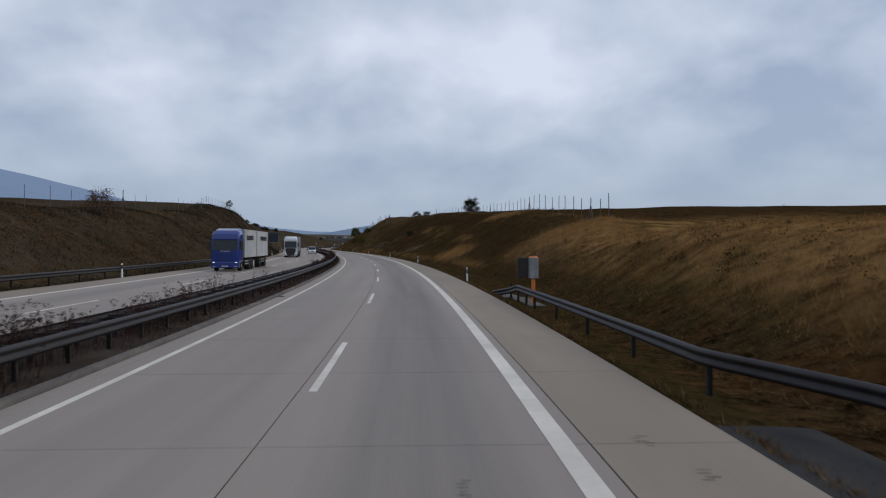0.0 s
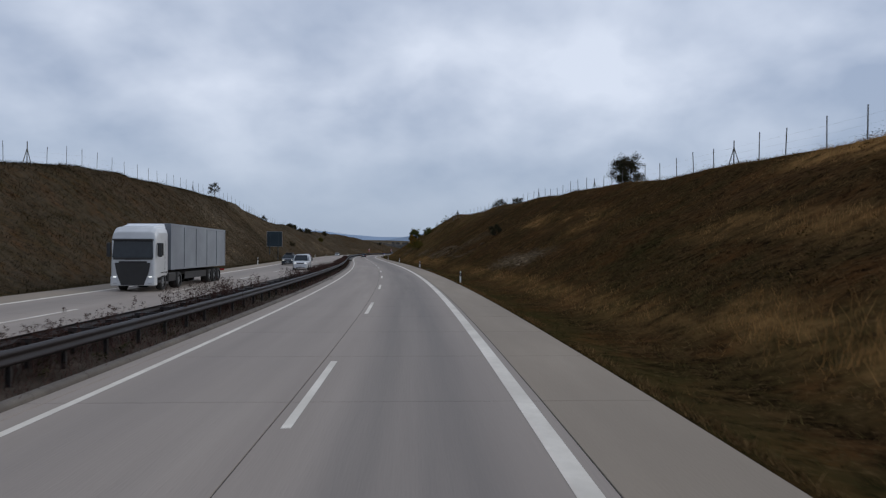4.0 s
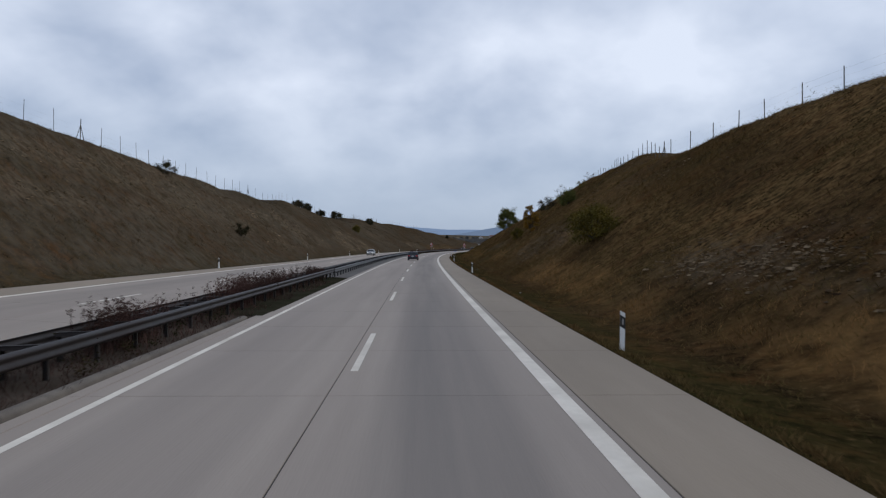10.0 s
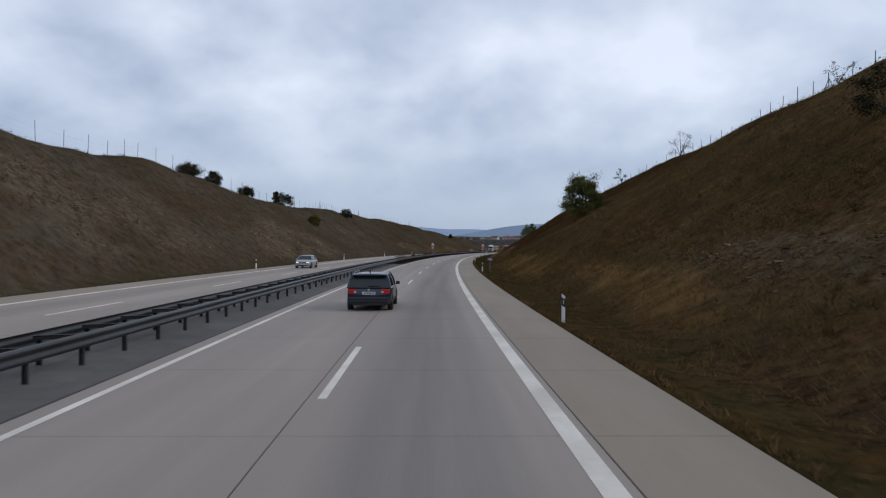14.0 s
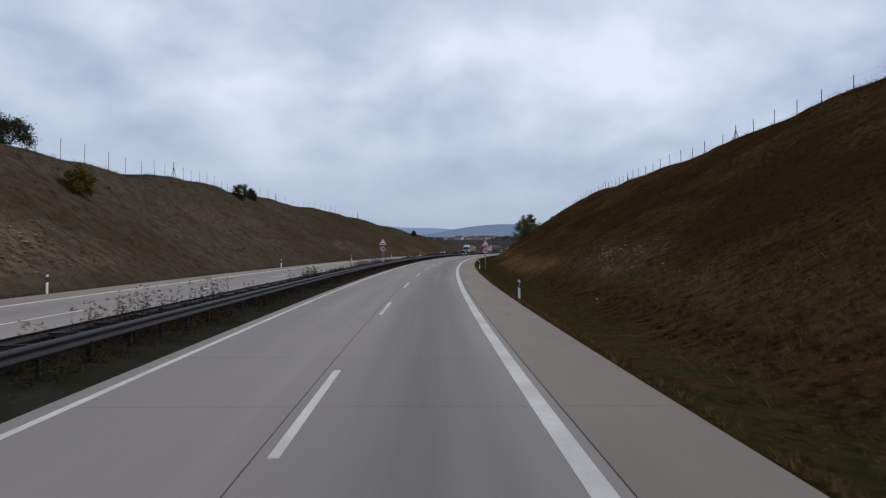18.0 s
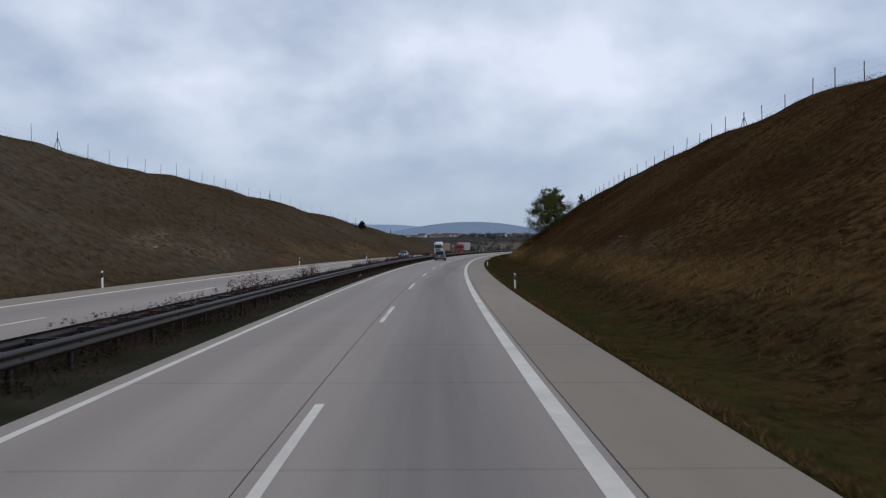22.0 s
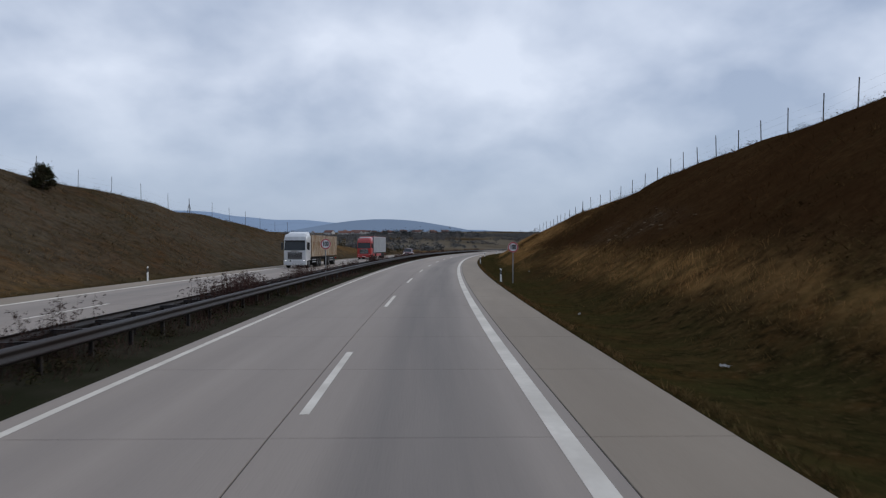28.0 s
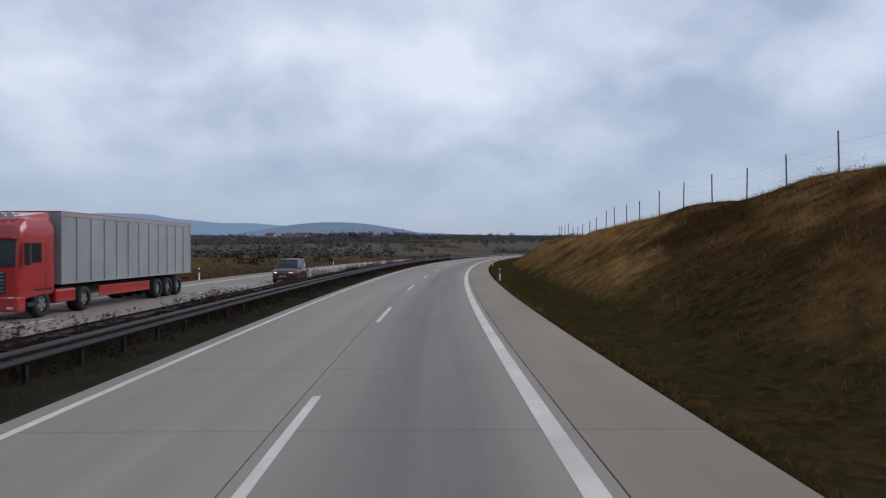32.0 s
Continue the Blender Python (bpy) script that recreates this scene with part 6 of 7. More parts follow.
def cab(ob, col, yf, accent=None, visor=BLACK, lamps_on=True, dark_mask=False, grille_mat=None, light_bar=False):
    """A tall lorry cab with its front at yf, looking to +y."""
    w, h = 1.24, 3.65
    rings = []
    for y, k, z0, z1 in ((yf - 2.25, 0.97, 0.85, h), (yf - 1.9, 1.0, 0.8, h + 0.08), (yf - 0.55, 1.0, 0.75, h + 0.02), (yf - 0.16, 0.985, 0.62, h - 0.28), (yf - 0.03, 0.95, 0.5, 2.35), (yf, 0.92, 0.55, 2.0)):
        a = w * k
        rings.append([(a * 0.96, y, z0), (a, y, z0 + 0.15), (a, y, z1 - 0.35), (a * 0.93, y, z1 - 0.08), (a * 0.75, y, z1), (-a * 0.75, y, z1), (-a * 0.93, y, z1 - 0.08), (-a, y, z1 - 0.35), (-a, y, z0 + 0.15), (-a * 0.96, y, z0)])
    shell = loft(bmesh.new(), rings)
    bmesh.ops.bevel(shell, geom=shell.edges[:], offset=0.06, segments=3, affect="EDGES", profile=0.6)
    part("cab", shell, col, ob, "tall lorry cab", None, False)
    bm = bmesh.new()
    loft(bm, [[(1.0, yf - 0.75, h - 0.02), (0.85, yf - 0.8, h + 0.06), (-0.85, yf - 0.8, h + 0.06), (-1.0, yf - 0.75, h - 0.02)],
              [(1.12, yf - 2.1, h), (1.0, yf - 2.15, h + 0.26), (-1.0, yf - 2.15, h + 0.26), (-1.12, yf - 2.1, h)]])
    part("air_deflector", bm, col, ob)
    if light_bar:
        bar = bmesh.new()
        rod(bar, (-0.95, yf - 0.45, h + 0.12), (0.95, yf - 0.45, h + 0.12), 0.03, 0.03, 8)
        bar = part("light_bar", bar, CHROME, ob, "bright roof bar with round lamps")
        for k in range(5):
            b = bmesh.new()
            rod(b, (-0.7 + 0.35 * k, yf - 0.44, h + 0.1), (-0.7 + 0.35 * k, yf - 0.34, h + 0.1), 0.1, 0.11, 14)
            part("roof_lamp", b, LAMP_OFF, bar)
    part("door_line", box(bmesh.new(), -w - 0.004, w + 0.004, yf - 1.62, yf - 1.60, 1.1, 2.9), BLACK, ob, "dark door gaps")
    bm = bmesh.new()
    loft(bm, [[(1.12, yf + 0.05, 1.92), (1.06, yf - 0.05, 2.92), (-1.06, yf - 0.05, 2.92), (-1.12, yf + 0.05, 1.92)], [(1.10, yf - 0.2, 1.92), (1.03, yf - 0.3, 2.92), (-1.03, yf - 0.3, 2.92), (-1.10, yf - 0.2, 1.92)]])
    part("windscreen", bm, GLASS, ob, "wide dark windscreen")
    part("sun_visor", box(bmesh.new(), -1.1, 1.1, yf - 0.2, yf + 0.12, 2.86, 2.98, 0.03), visor, ob)
    grille = part("grille", box(bmesh.new(), -0.78, 0.78, yf - 0.1, yf + 0.03, 0.95, 1.72, 0.05), grille_mat or CHASSIS, ob, "slatted grille")
    for z in np.arange(1.02, 1.7, 0.13):
        part("grille_slat", box(bmesh.new(), -0.74, 0.74, yf + 0.02, yf + 0.05, z, z + 0.035, 0.006), accent or CHASSIS, grille)
    if dark_mask:
        pts = [(-0.62, 0.36), (0.62, 0.36), (0.86, 1.0), (0.98, 1.62), (-0.98, 1.62), (-0.86, 1.0)]
        part("grille_mask", prism(bmesh.new(), pts, yf + 0.052, yf + 0.075), CHASSIS, grille, "broad black lower grille")
        part("cowl", box(bmesh.new(), -1.08, 1.08, yf - 0.02, yf + 0.045, 1.8, 1.95, 0.01), BLACK, ob, "black strip under the windscreen")
        part("roof_sign", box(bmesh.new(), -0.62, 0.62, yf - 0.30, yf - 0.22, 3.12, 3.3, 0.02), CHASSIS, ob, "dark strip over the windscreen")
    part("badge_bar", box(bmesh.new(), -0.42, 0.42, yf + 0.004, yf + 0.02, 1.78, 1.86, 0.006), CHROME, ob)
    part("bumper", box(bmesh.new(), -1.22, 1.22, yf - 0.45, yf + 0.06, 0.32, 0.86, 0.08), col, ob)
    p = part("number_plate", box(bmesh.new(), -0.26, 0.26, yf + 0.055, yf + 0.07, 0.42, 0.53, 0.004), PLATE, ob, "white plate with dark bars")
    bars(p, -0.2, 0.23, yf + 0.0705, 0.445, 0.505, 7, BLACK, 1)
    for sx in (-1, 1):
        part("headlamp", box(bmesh.new(), sx * 0.98 - 0.12, sx * 0.98 + 0.12, yf - 0.1, yf + 0.055, 0.74, 0.85, 0.04), LAMP if lamps_on else LAMP_OFF, ob)
        part("fog_lamp", box(bmesh.new(), sx * 0.95 - 0.12, sx * 0.95 + 0.12, yf, yf + 0.065, 0.42, 0.5, 0.02), LAMP_OFF, ob)
        part("side_window", box(bmesh.new(), sx * 1.235 - 0.012, sx * 1.235 + 0.012, yf - 1.35, yf - 0.35, 2.02, 2.75, 0.01), GLASS, ob)
        part("mirror", box(bmesh.new(), sx * 1.42 - 0.11, sx * 1.42 + 0.11, yf - 0.30, yf - 0.18, 1.95, 2.75, 0.05), BLACK, ob)
        b = bmesh.new()
        rod(b, (sx * 1.2, yf - 0.3, 2.7), (sx * 1.4, yf - 0.24, 2.7), 0.025, 0.025, 6)
        part("mirror_arm", b, BLACK, ob)
        part("step", box(bmesh.new(), sx * 1.12 - 0.12, sx * 1.12 + 0.12, yf - 1.0, yf - 0.5, 0.45, 0.6, 0.03), CHASSIS, ob)
        part("wheel_arch", box(bmesh.new(), sx * 1.1 - 0.14, sx * 1.1 + 0.14, yf - 2.05, yf - 0.85, 0.95, 1.12, 0.05), CHASSIS, ob)
    part("marker_strip", box(bmesh.new(), -0.85, 0.85, yf - 0.42, yf - 0.36, 3.42, 3.5, 0.01), CHROME, ob)
    axle(ob, yf - 1.45, 0.5, 2.45, False)


def lorry_box(ob, y0, y1, z0, z1, mat, name="box_body", frame_mat=None, ribs=0):
    b = part(name, box(bmesh.new(), -1.26, 1.26, y0, y1, z0, z1, 0.03), mat, ob)
    for y in (y0 + 0.05, y1 - 0.05):
        for sx in (-1, 1):
            part("corner_post", box(bmesh.new(), sx * 1.262 - 0.02, sx * 1.262 + 0.02, y - 0.06, y + 0.06, z0, z1, 0.008), frame_mat or mat, b)
    for sx in (-1, 1):
        part("top_rail", box(bmesh.new(), sx * 1.262 - 0.02, sx * 1.262 + 0.02, y0 + 0.12, y1 - 0.12, z1 - 0.16, z1 - 0.002, 0.008), frame_mat or mat, b)
        part("bottom_rail", box(bmesh.new(), sx * 1.262 - 0.02, sx * 1.262 + 0.02, y0 + 0.12, y1 - 0.12, z0, z0 + 0.1, 0.008), frame_mat or mat, b)
        for k in range(ribs):
            y = y0 + (y1 - y0) * (k + 1) / (ribs + 1)
            part("rib", box(bmesh.new(), sx * 1.27 - 0.035, sx * 1.27 + 0.035, y - 0.035, y + 0.035, z0 + 0.1, z1 - 0.16, 0.01), frame_mat or mat, b)
    return b


def semi(label, m, col, body, frame_mat, roof=None, skirt=None, accent=None, dark_mask=False, ribs=4, **cab_look):
    ob = thing("truck", label, "truck", m, "trucks")
    cab(ob, col, 8.0, accent, dark_mask=dark_mask, **cab_look)
    part("chassis", box(bmesh.new(), -0.5, 0.5, -7.8, 6.0, 0.72, 1.02, 0.02), CHASSIS, ob)
    b = lorry_box(ob, -8.0, 5.4, 1.15, 3.95, body, "trailer_body", frame_mat, ribs)
    if roof:
        part("roof_edge", box(bmesh.new(), -1.27, 1.27, -8.0, 5.4, 3.92, 4.0, 0.02), roof, b)
    for y in (-6.2, -4.9, -3.6):
        axle(ob, y)
    axle(ob, 3.6)
    for sx in (-1, 1):
        part("fuel_tank", box(bmesh.new(), sx * 0.95 - 0.3, sx * 0.95 + 0.3, 4.3, 5.7, 0.45, 1.0, 0.1), skirt or CHASSIS, ob)
        part("side_guard", box(bmesh.new(), sx * 1.2 - 0.02, sx * 1.2 + 0.02, -2.6, 2.4, 0.5, 0.95, 0.02), skirt or CHASSIS, ob)
        part("tail_lamp", box(bmesh.new(), sx * 1.0 - 0.2, sx * 1.0 + 0.2, -8.06, -8.0, 0.75, 0.9, 0.02), TAIL, ob)
    return ob


def drawbar(label, m, col, body, frame_mat, z1, ribs, gap=1.0, marks=False, accent=None, **cab_look):
    """A rigid lorry pulling a drawbar trailer."""
    ob = thing("truck", label, "truck", m, "trucks")
    cab(ob, col, 8.6, accent, **cab_look)
    part("chassis", box(bmesh.new(), -0.5, 0.5, -0.8, 6.6, 0.72, 1.02, 0.02), CHASSIS, ob)
    part("trailer_chassis", box(bmesh.new(), -0.5, 0.5, -8.6, -1.2, 0.72, 1.02, 0.02), CHASSIS, ob)
    b = bmesh.new()
    rod(b, (0, -1.4, 0.75), (0, 0.2, 0.7), 0.06, 0.06, 8)
    part("drawbar", b, CHASSIS, ob)
    front = lorry_box(ob, -0.8, 6.1, 1.2, z1, body, "front_body", frame_mat, ribs)
    rear = lorry_box(ob, -8.6, -0.8 - gap, 1.2, z1, body, "rear_body", frame_mat, ribs)
    if marks:
        for hold, y0, y1 in ((front, 1.2, 5.0), (rear, -7.6, -3.2)):
            for sx in (-1, 1):
                for k in range(9):
                    a = y0 + (y1 - y0) * k / 9
                    part("lettering_bar", box(bmesh.new(), sx * 1.29 - 0.004, sx * 1.29 + 0.004, a, a + (y1 - y0) / 9 * 0.68, z1 - 1.0, z1 - 0.55), CHASSIS, hold)
    for y in (2.9, 1.55, -3.4, -6.9):
        axle(ob, y)
    for sx in (-1, 1):
        for z in (0.55, 0.8):
            part("side_guard", box(bmesh.new(), sx * 1.2 - 0.02, sx * 1.2 + 0.02, 3.7, 5.7, z, z + 0.12, 0.01), GALV, ob)
            part("side_guard", box(bmesh.new(), sx * 1.2 - 0.02, sx * 1.2 + 0.02, -6.2, -4.1, z, z + 0.12, 0.01), GALV, ob)
        part("tail_lamp", box(bmesh.new(), sx * 1.0 - 0.2, sx * 1.0 + 0.2, -8.66, -8.6, 0.75, 0.9, 0.02), TAIL, ob)
    return ob


def on_left(s, lat):
    """An oncoming vehicle stands with the carriageway's lean, facing the camera's way."""
    return spot(s, lat, float(left_surface(s, lat)) + 0.006, 180)


OUTER, INNER = -13.7, -9.9
drawbar("blue-cabbed lorry and trailer with pale box bodies", on_left(72, OUTER), TRUCK_BLUE, BODY_WHITE, BODY_WHITE, 3.85, 0, 0.35, marks=True, accent=DEEP_BLUE, grille_mat=TRUCK_BLUE, visor=TRUCK_BLUE)
semi("white-cabbed articulated lorry with grey tarpaulin trailer", on_left(140, OUTER), TRUCK_WHITE, BODY_GREY, BODY_GREY, dark_mask=True)
car("car", "dark teal estate car with load on its roof", on_left(201, OUTER), SUV_BLUE, 4.8, 1.9, 1.62, 1.25, belt=1.02, nose=0.86, lit=True, box_on_roof=True, r=0.36)
car("van", "white panel van with dark windscreen and lit headlamps", on_left(181, INNER), VAN_WHITE, 4.9, 1.92, 1.95, 0.75, belt=1.12, nose=0.95, lit=True, rake=0.75, tail_rake=0.12, panel=True, r=0.34)
wine = car("car", "wine-red saloon car driving with a trailer", on_left(240, OUTER), WINE, 4.3, 1.72, 1.48, 1.15, 0.75, lit=True, rake=0.7, tail_rake=0.55)
tow = thing("trailer", "small low dark two-wheeled car trailer", "trailer", on_left(244.6, OUTER))
part("bed", box(bmesh.new(), -0.7, 0.7, -1.0, 1.0, 0.45, 0.85, 0.03), CHASSIS, tow)
b = bmesh.new()
rod(b, (0, 1.0, 0.48), (0, 2.1, 0.48), 0.035, 0.035, 8)
part("drawbar", b, GALV, tow)
for sx in (-1, 1):
    wheel(tow, sx * 0.82, -0.1, 0.27, 0.16, sx)
    part("mudguard", box(bmesh.new(), sx * 0.82 - 0.1, sx * 0.82 + 0.1, -0.45, 0.25, 0.56, 0.6, 0.015), CHASSIS, tow)
car("car", "black-blue estate car with roof rails in the lane ahead", spot(354, -0.65, 0.006), NAVY, 4.5, 1.8, 1.48, 1.15, rails=True, aerial=True)
car("car", "deep blue estate car with lit headlamps", on_left(662.5, -13.1), BLUE_CAR, 4.55, 1.77, 1.47, 1.2, lit=True, rails=False)
containers = drawbar("white-cabbed lorry and trailer with rust-streaked steel containers", on_left(731, OUTER), TRUCK_WHITE, RUST_WHITE, RUST_DARK, 3.6, 11, 0.8, accent=GALV)
sign_a = part("front_plate", box(bmesh.new(), 0.25, 0.65, 8.66, 8.675, 0.62, 0.92, 0.004), PLATE, containers, "white plate lettered A")
letter = lettering("A", 0.3, BLACK, sign_a, 0.45, 8.68, 0.77)
letter.matrix_basis = pose(0.45, 8.677, 0.77, 90, 0, 180)
for y0, y1 in ((-0.6, 5.9), (-8.4, -1.8)):
    for sx in (-1, 1):
        part("waist_rail", box(bmesh.new(), sx * 1.28 - 0.03, sx * 1.28 + 0.03, y0, y1, 2.72, 2.78, 0.008), RUST_DARK, containers)
semi("red-cabbed articulated lorry with grey red-edged trailer", on_left(776, OUTER), TRUCK_RED, BODY_PALE, BODY_PALE, TRUCK_RED, TRUCK_RED, accent=CHROME, ribs=11, visor=TRUCK_RED, lamps_on=False, light_bar=True)
people_carrier("grey-green people carrier with black roof rails in the overtaking lane", spot(636.05, -2.21, 0.006), SLATE)

SILVER = paint("silver_car_paint", (0.34, 0.35, 0.36))
car("car", "silver saloon car with lit headlamps on the oncoming carriageway", on_left(404, OUTER), SILVER, 4.5, 1.78, 1.46, 1.15, 0.6, lit=True, rake=0.7, tail_rake=0.5)
car("car", "dull maroon small van-like car with lit headlamps", on_left(797, INNER), WINE, 4.3, 1.8, 1.75, 1.0, belt=1.02, nose=0.84, lit=True, rake=0.8, tail_rake=0.2)

# ---- the valley beyond the cutting: scrub, tree rows, a village ----
# the scrub's colour is raised to a pale grey that paints in distance haze
SCRUB_HAZED = material("scrub_paled_for_haze", ((0.105, 0.098, 0.098), (0.135, 0.122, 0.118), (0.118, 0.118, 0.112)), 1.0, scales=(0.05, 0.01), island=0.2, spec=0.0)
FAR_TREE = material("far_dark_trees", ((0.050, 0.056, 0.058), (0.070, 0.074, 0.074), (0.060, 0.058, 0.058)), 1.0, scales=(0.05, 0.01), island=0.25, spec=0.0)
VRNG = np.random.default_rng(9)


def road_gap(x, y):
    """Distance to the road's line."""
    return np.min(np.hypot(x[:, None] - LINE_X[None, ::5], y[:, None] - LINE_Y[None, ::5]), axis=1)


def land_height(x, y):
    i = np.argmin((x[:, None] - LINE_X[None]) ** 2 + (y[:, None] - LINE_Y[None]) ** 2, axis=1)
    turn = LINE_TURN[i]
    s = LINE_S[i] - (x - LINE_X[i]) * np.sin(turn) + (y - LINE_Y[i]) * np.cos(turn)
    lat = (x - LINE_X[i]) * np.cos(turn) + (y - LINE_Y[i]) * np.sin(turn)
    near = ground(s, lat)
    f = np.maximum(step(780, 900, s) * step(60, 150, np.abs(lat)), step(1140, 1160, s))
    return near * (1 - f) + far_height(x, y) * f


def far_growth(name, label, mat, x, y, r, per, size, flat, category):
    c = np.column_stack([x, y, land_height(x, y) + r * flat * 0.75])
    v, f = leaves(c * [1, 1, 1], r, per, size, VRNG)
    thing(name, label, category, kind="stuff", data=mesh_from(name, v, f, mat))


x, y = VRNG.uniform(-620, 330, 10500), VRNG.uniform(905, 1750, 10500)
belt = value_noise(x / 150.0, y / 45.0, 91) * 0.65 + value_noise(x / 30.0, y / 30.0, 92) * 0.35
keep = (road_gap(x, y) > 26) & (belt > 0.46)
x, y = x[keep], y[keep]
far_growth("scrub", "leafless scrub across the valley floor, paled for haze", SCRUB_HAZED, x, y, VRNG.uniform(1.2, 3.6, len(x)) * (0.6 + 0.0006 * (y - 900)), 46, 0.5, 0.8, "scrub")
x, y = VRNG.uniform(-700, 420, 420), VRNG.choice([1480.0, 1720.0, 1900.0], 420) + VRNG.normal(size=420) * 22
keep = (value_noise(x / 70.0, y / 400.0, 93) > 0.48) & (road_gap(x, y) > 40)
x, y = x[keep], y[keep]
far_growth("tree_row", "rows of dark trees along the far fields", FAR_TREE, x, y, VRNG.uniform(3.0, 6.5, len(x)), 90, 0.9, 1.0, "trees")
x, y = VRNG.uniform(-190, -62, 150), VRNG.uniform(800, 930, 150)
keep = (road_gap(x, y) > 24)
x, y = x[keep], y[keep]
far_growth("meadow_shrubs", "small russet shrubs on the valley meadow", LEAF_DARK, x, y, VRNG.uniform(0.5, 1.5, len(x)), 60, 0.22, 0.7, "shrubs")

HOUSE_WALL = material("pale_house_render", ((0.42, 0.41, 0.40), (0.48, 0.47, 0.45)), 0.9)
HOUSE_ROOF = material("dull_roof_tiles", ((0.13, 0.06, 0.05), (0.16, 0.08, 0.06)), 0.9)


def house(x, y, turn, l, w, h):
    z = float(far_height(np.array([x]), np.array([y]))[0])
    ob = thing("house", "small far pale-walled house with a dull red roof", "house", pose(x, y, z - 1.5, 0, 0, turn), "houses of the far village")
    bm = bmesh.new()
    prism(bm, [(-w / 2, 0), (w / 2, 0), (w / 2, h), (0, h + w * 0.42), (-w / 2, h)], -l / 2, l / 2)
    part("wall", bm, HOUSE_WALL, ob)
    for sx in (-1, 1):
        bm = bmesh.new()
        prism(bm, [(sx * 0.0, h + w * 0.42 + 0.05), (sx * (w / 2 + 0.5), h - 0.4), (sx * (w / 2 + 0.5), h - 0.15), (0.0, h + w * 0.42 + 0.35)], -l / 2 - 0.4, l / 2 + 0.4)
        part("roof", bm, HOUSE_ROOF, ob)
    for k in range(3):
        a = -l / 2 + l * (k + 0.5) / 3
        for sx in (-1, 1):
            part("window", box(bmesh.new(), sx * w / 2 - 0.03, sx * w / 2 + 0.03, a - 0.6, a + 0.6, h * 0.35, h * 0.35 + 1.4), GLASS, ob)


for i, (x, y) in enumerate(((-640, 1990), (-600, 2020), (-575, 1975), (-540, 2060), (-505, 2000), (-470, 2050), (-430, 2020), (-395, 2085), (-170, 2200), (-120, 2230), (-40, 2210), (20, 2240))):
    house(x, y, i * 47 % 180, 12, 8.5, 5.0)
for i in range(16):
    house(-215 + i * 17 + 6 * (i * 7 % 5), 1960 + 18 * (i * 5 % 4), i * 53 % 180, 14 + 6 * (i % 3), 9.5, 5.0 + 1.5 * (i % 2))

# ---- grass, weeds and stones, too many to count ----
GRASS_BROWN = material("brown_dry_herbs", ((0.132, 0.071, 0.030), (0.200, 0.114, 0.050), (0.108, 0.074, 0.030)), 1.0, scales=(0.9, 0.1), island=0.4, spec=0.0)
GRASS_SWARD = material("olive_tan_sward", ((0.118, 0.082, 0.031), (0.165, 0.112, 0.044), (0.082, 0.066, 0.024)), 1.0, scales=(0.9, 0.1), island=0.4, spec=0.0)
GRASS_RUSSET = material("dark_russet_herbs", ((0.066, 0.030, 0.0115), (0.104, 0.048, 0.018), (0.046, 0.027, 0.0105)), 1.0, scales=(0.9, 0.1), island=0.4, spec=0.0)
GRASS_GREY = material("grey_brown_herbs", ((0.085, 0.070, 0.050), (0.130, 0.108, 0.079), (0.058, 0.050, 0.029)), 1.0, scales=(0.9, 0.1), island=0.4, spec=0.0)
GRASS_OLIVE = material("dark_olive_herbs", ((0.036, 0.030, 0.0165), (0.054, 0.046, 0.0265), (0.030, 0.023, 0.0125)), 1.0, scales=(0.9, 0.1), island=0.4, spec=0.0)
GRASS_TAN = material("tan_grass_tufts", ((0.170, 0.098, 0.038), (0.235, 0.143, 0.060), (0.112, 0.072, 0.027)), 1.0, scales=(0.9, 0.1), island=0.35, spec=0.0)
GRASS_DULL = material("dull_grey_tan_tufts", ((0.128, 0.094, 0.052), (0.175, 0.132, 0.077), (0.086, 0.067, 0.034)), 1.0, scales=(0.9, 0.1), island=0.35, spec=0.0)
GRASS_STRAW = material("pale_straw", ((0.41, 0.225, 0.082), (0.53, 0.31, 0.125), (0.27, 0.142, 0.048)), 1.0, scales=(0.8, 0.12), island=0.35, spec=0.0)
GRASS_GREEN = material("verge_grass", ((0.039, 0.041, 0.0115), (0.061, 0.059, 0.018), (0.064, 0.047, 0.019)), 1.0, scales=(1.2, 0.15), island=0.4, spec=0.0)
WEED = material("dead_median_weeds", ((0.074, 0.040, 0.034), (0.108, 0.064, 0.055), (0.046, 0.029, 0.024)), 1.0, scales=(1.5, 0.2), island=0.4, spec=0.0)
MEDIAN_GREEN = material("dark_median_greenery", ((0.022, 0.026, 0.012), (0.038, 0.042, 0.019), (0.042, 0.031, 0.018)), 1.0, scales=(1.5, 0.2), island=0.4, spec=0.0)
STONE = material("slope_limestone", ((0.170, 0.122, 0.074), (0.275, 0.205, 0.130), (0.064, 0.042, 0.025)), 1.0, scales=(2.5, 0.3), island=0.35, bump=0.4, bump_scale=6, spec=0.0)
RNG = np.random.default_rng(77)


def blades(s, lat, height, width, lean, base=None):
    """Thin three-cornered blades; all lengths by blade."""
    n = len(s)
    z = ground(s, lat) if base is None else base
    p = along(s, lat, z - 0.03)
    a = RNG.uniform(0, 2 * np.pi, n)
    b = RNG.uniform(0, 2 * np.pi, n)
    side = np.stack([np.cos(a), np.sin(a), np.zeros(n)], -1) * (width / 2)[:, None]
    tip = p + np.stack([np.cos(b) * lean, np.sin(b) * lean, height], -1)
    v = np.stack([p - side, p + side, tip], 1).reshape(-1, 3)
    return v, np.arange(3 * n).reshape(-1, 3)


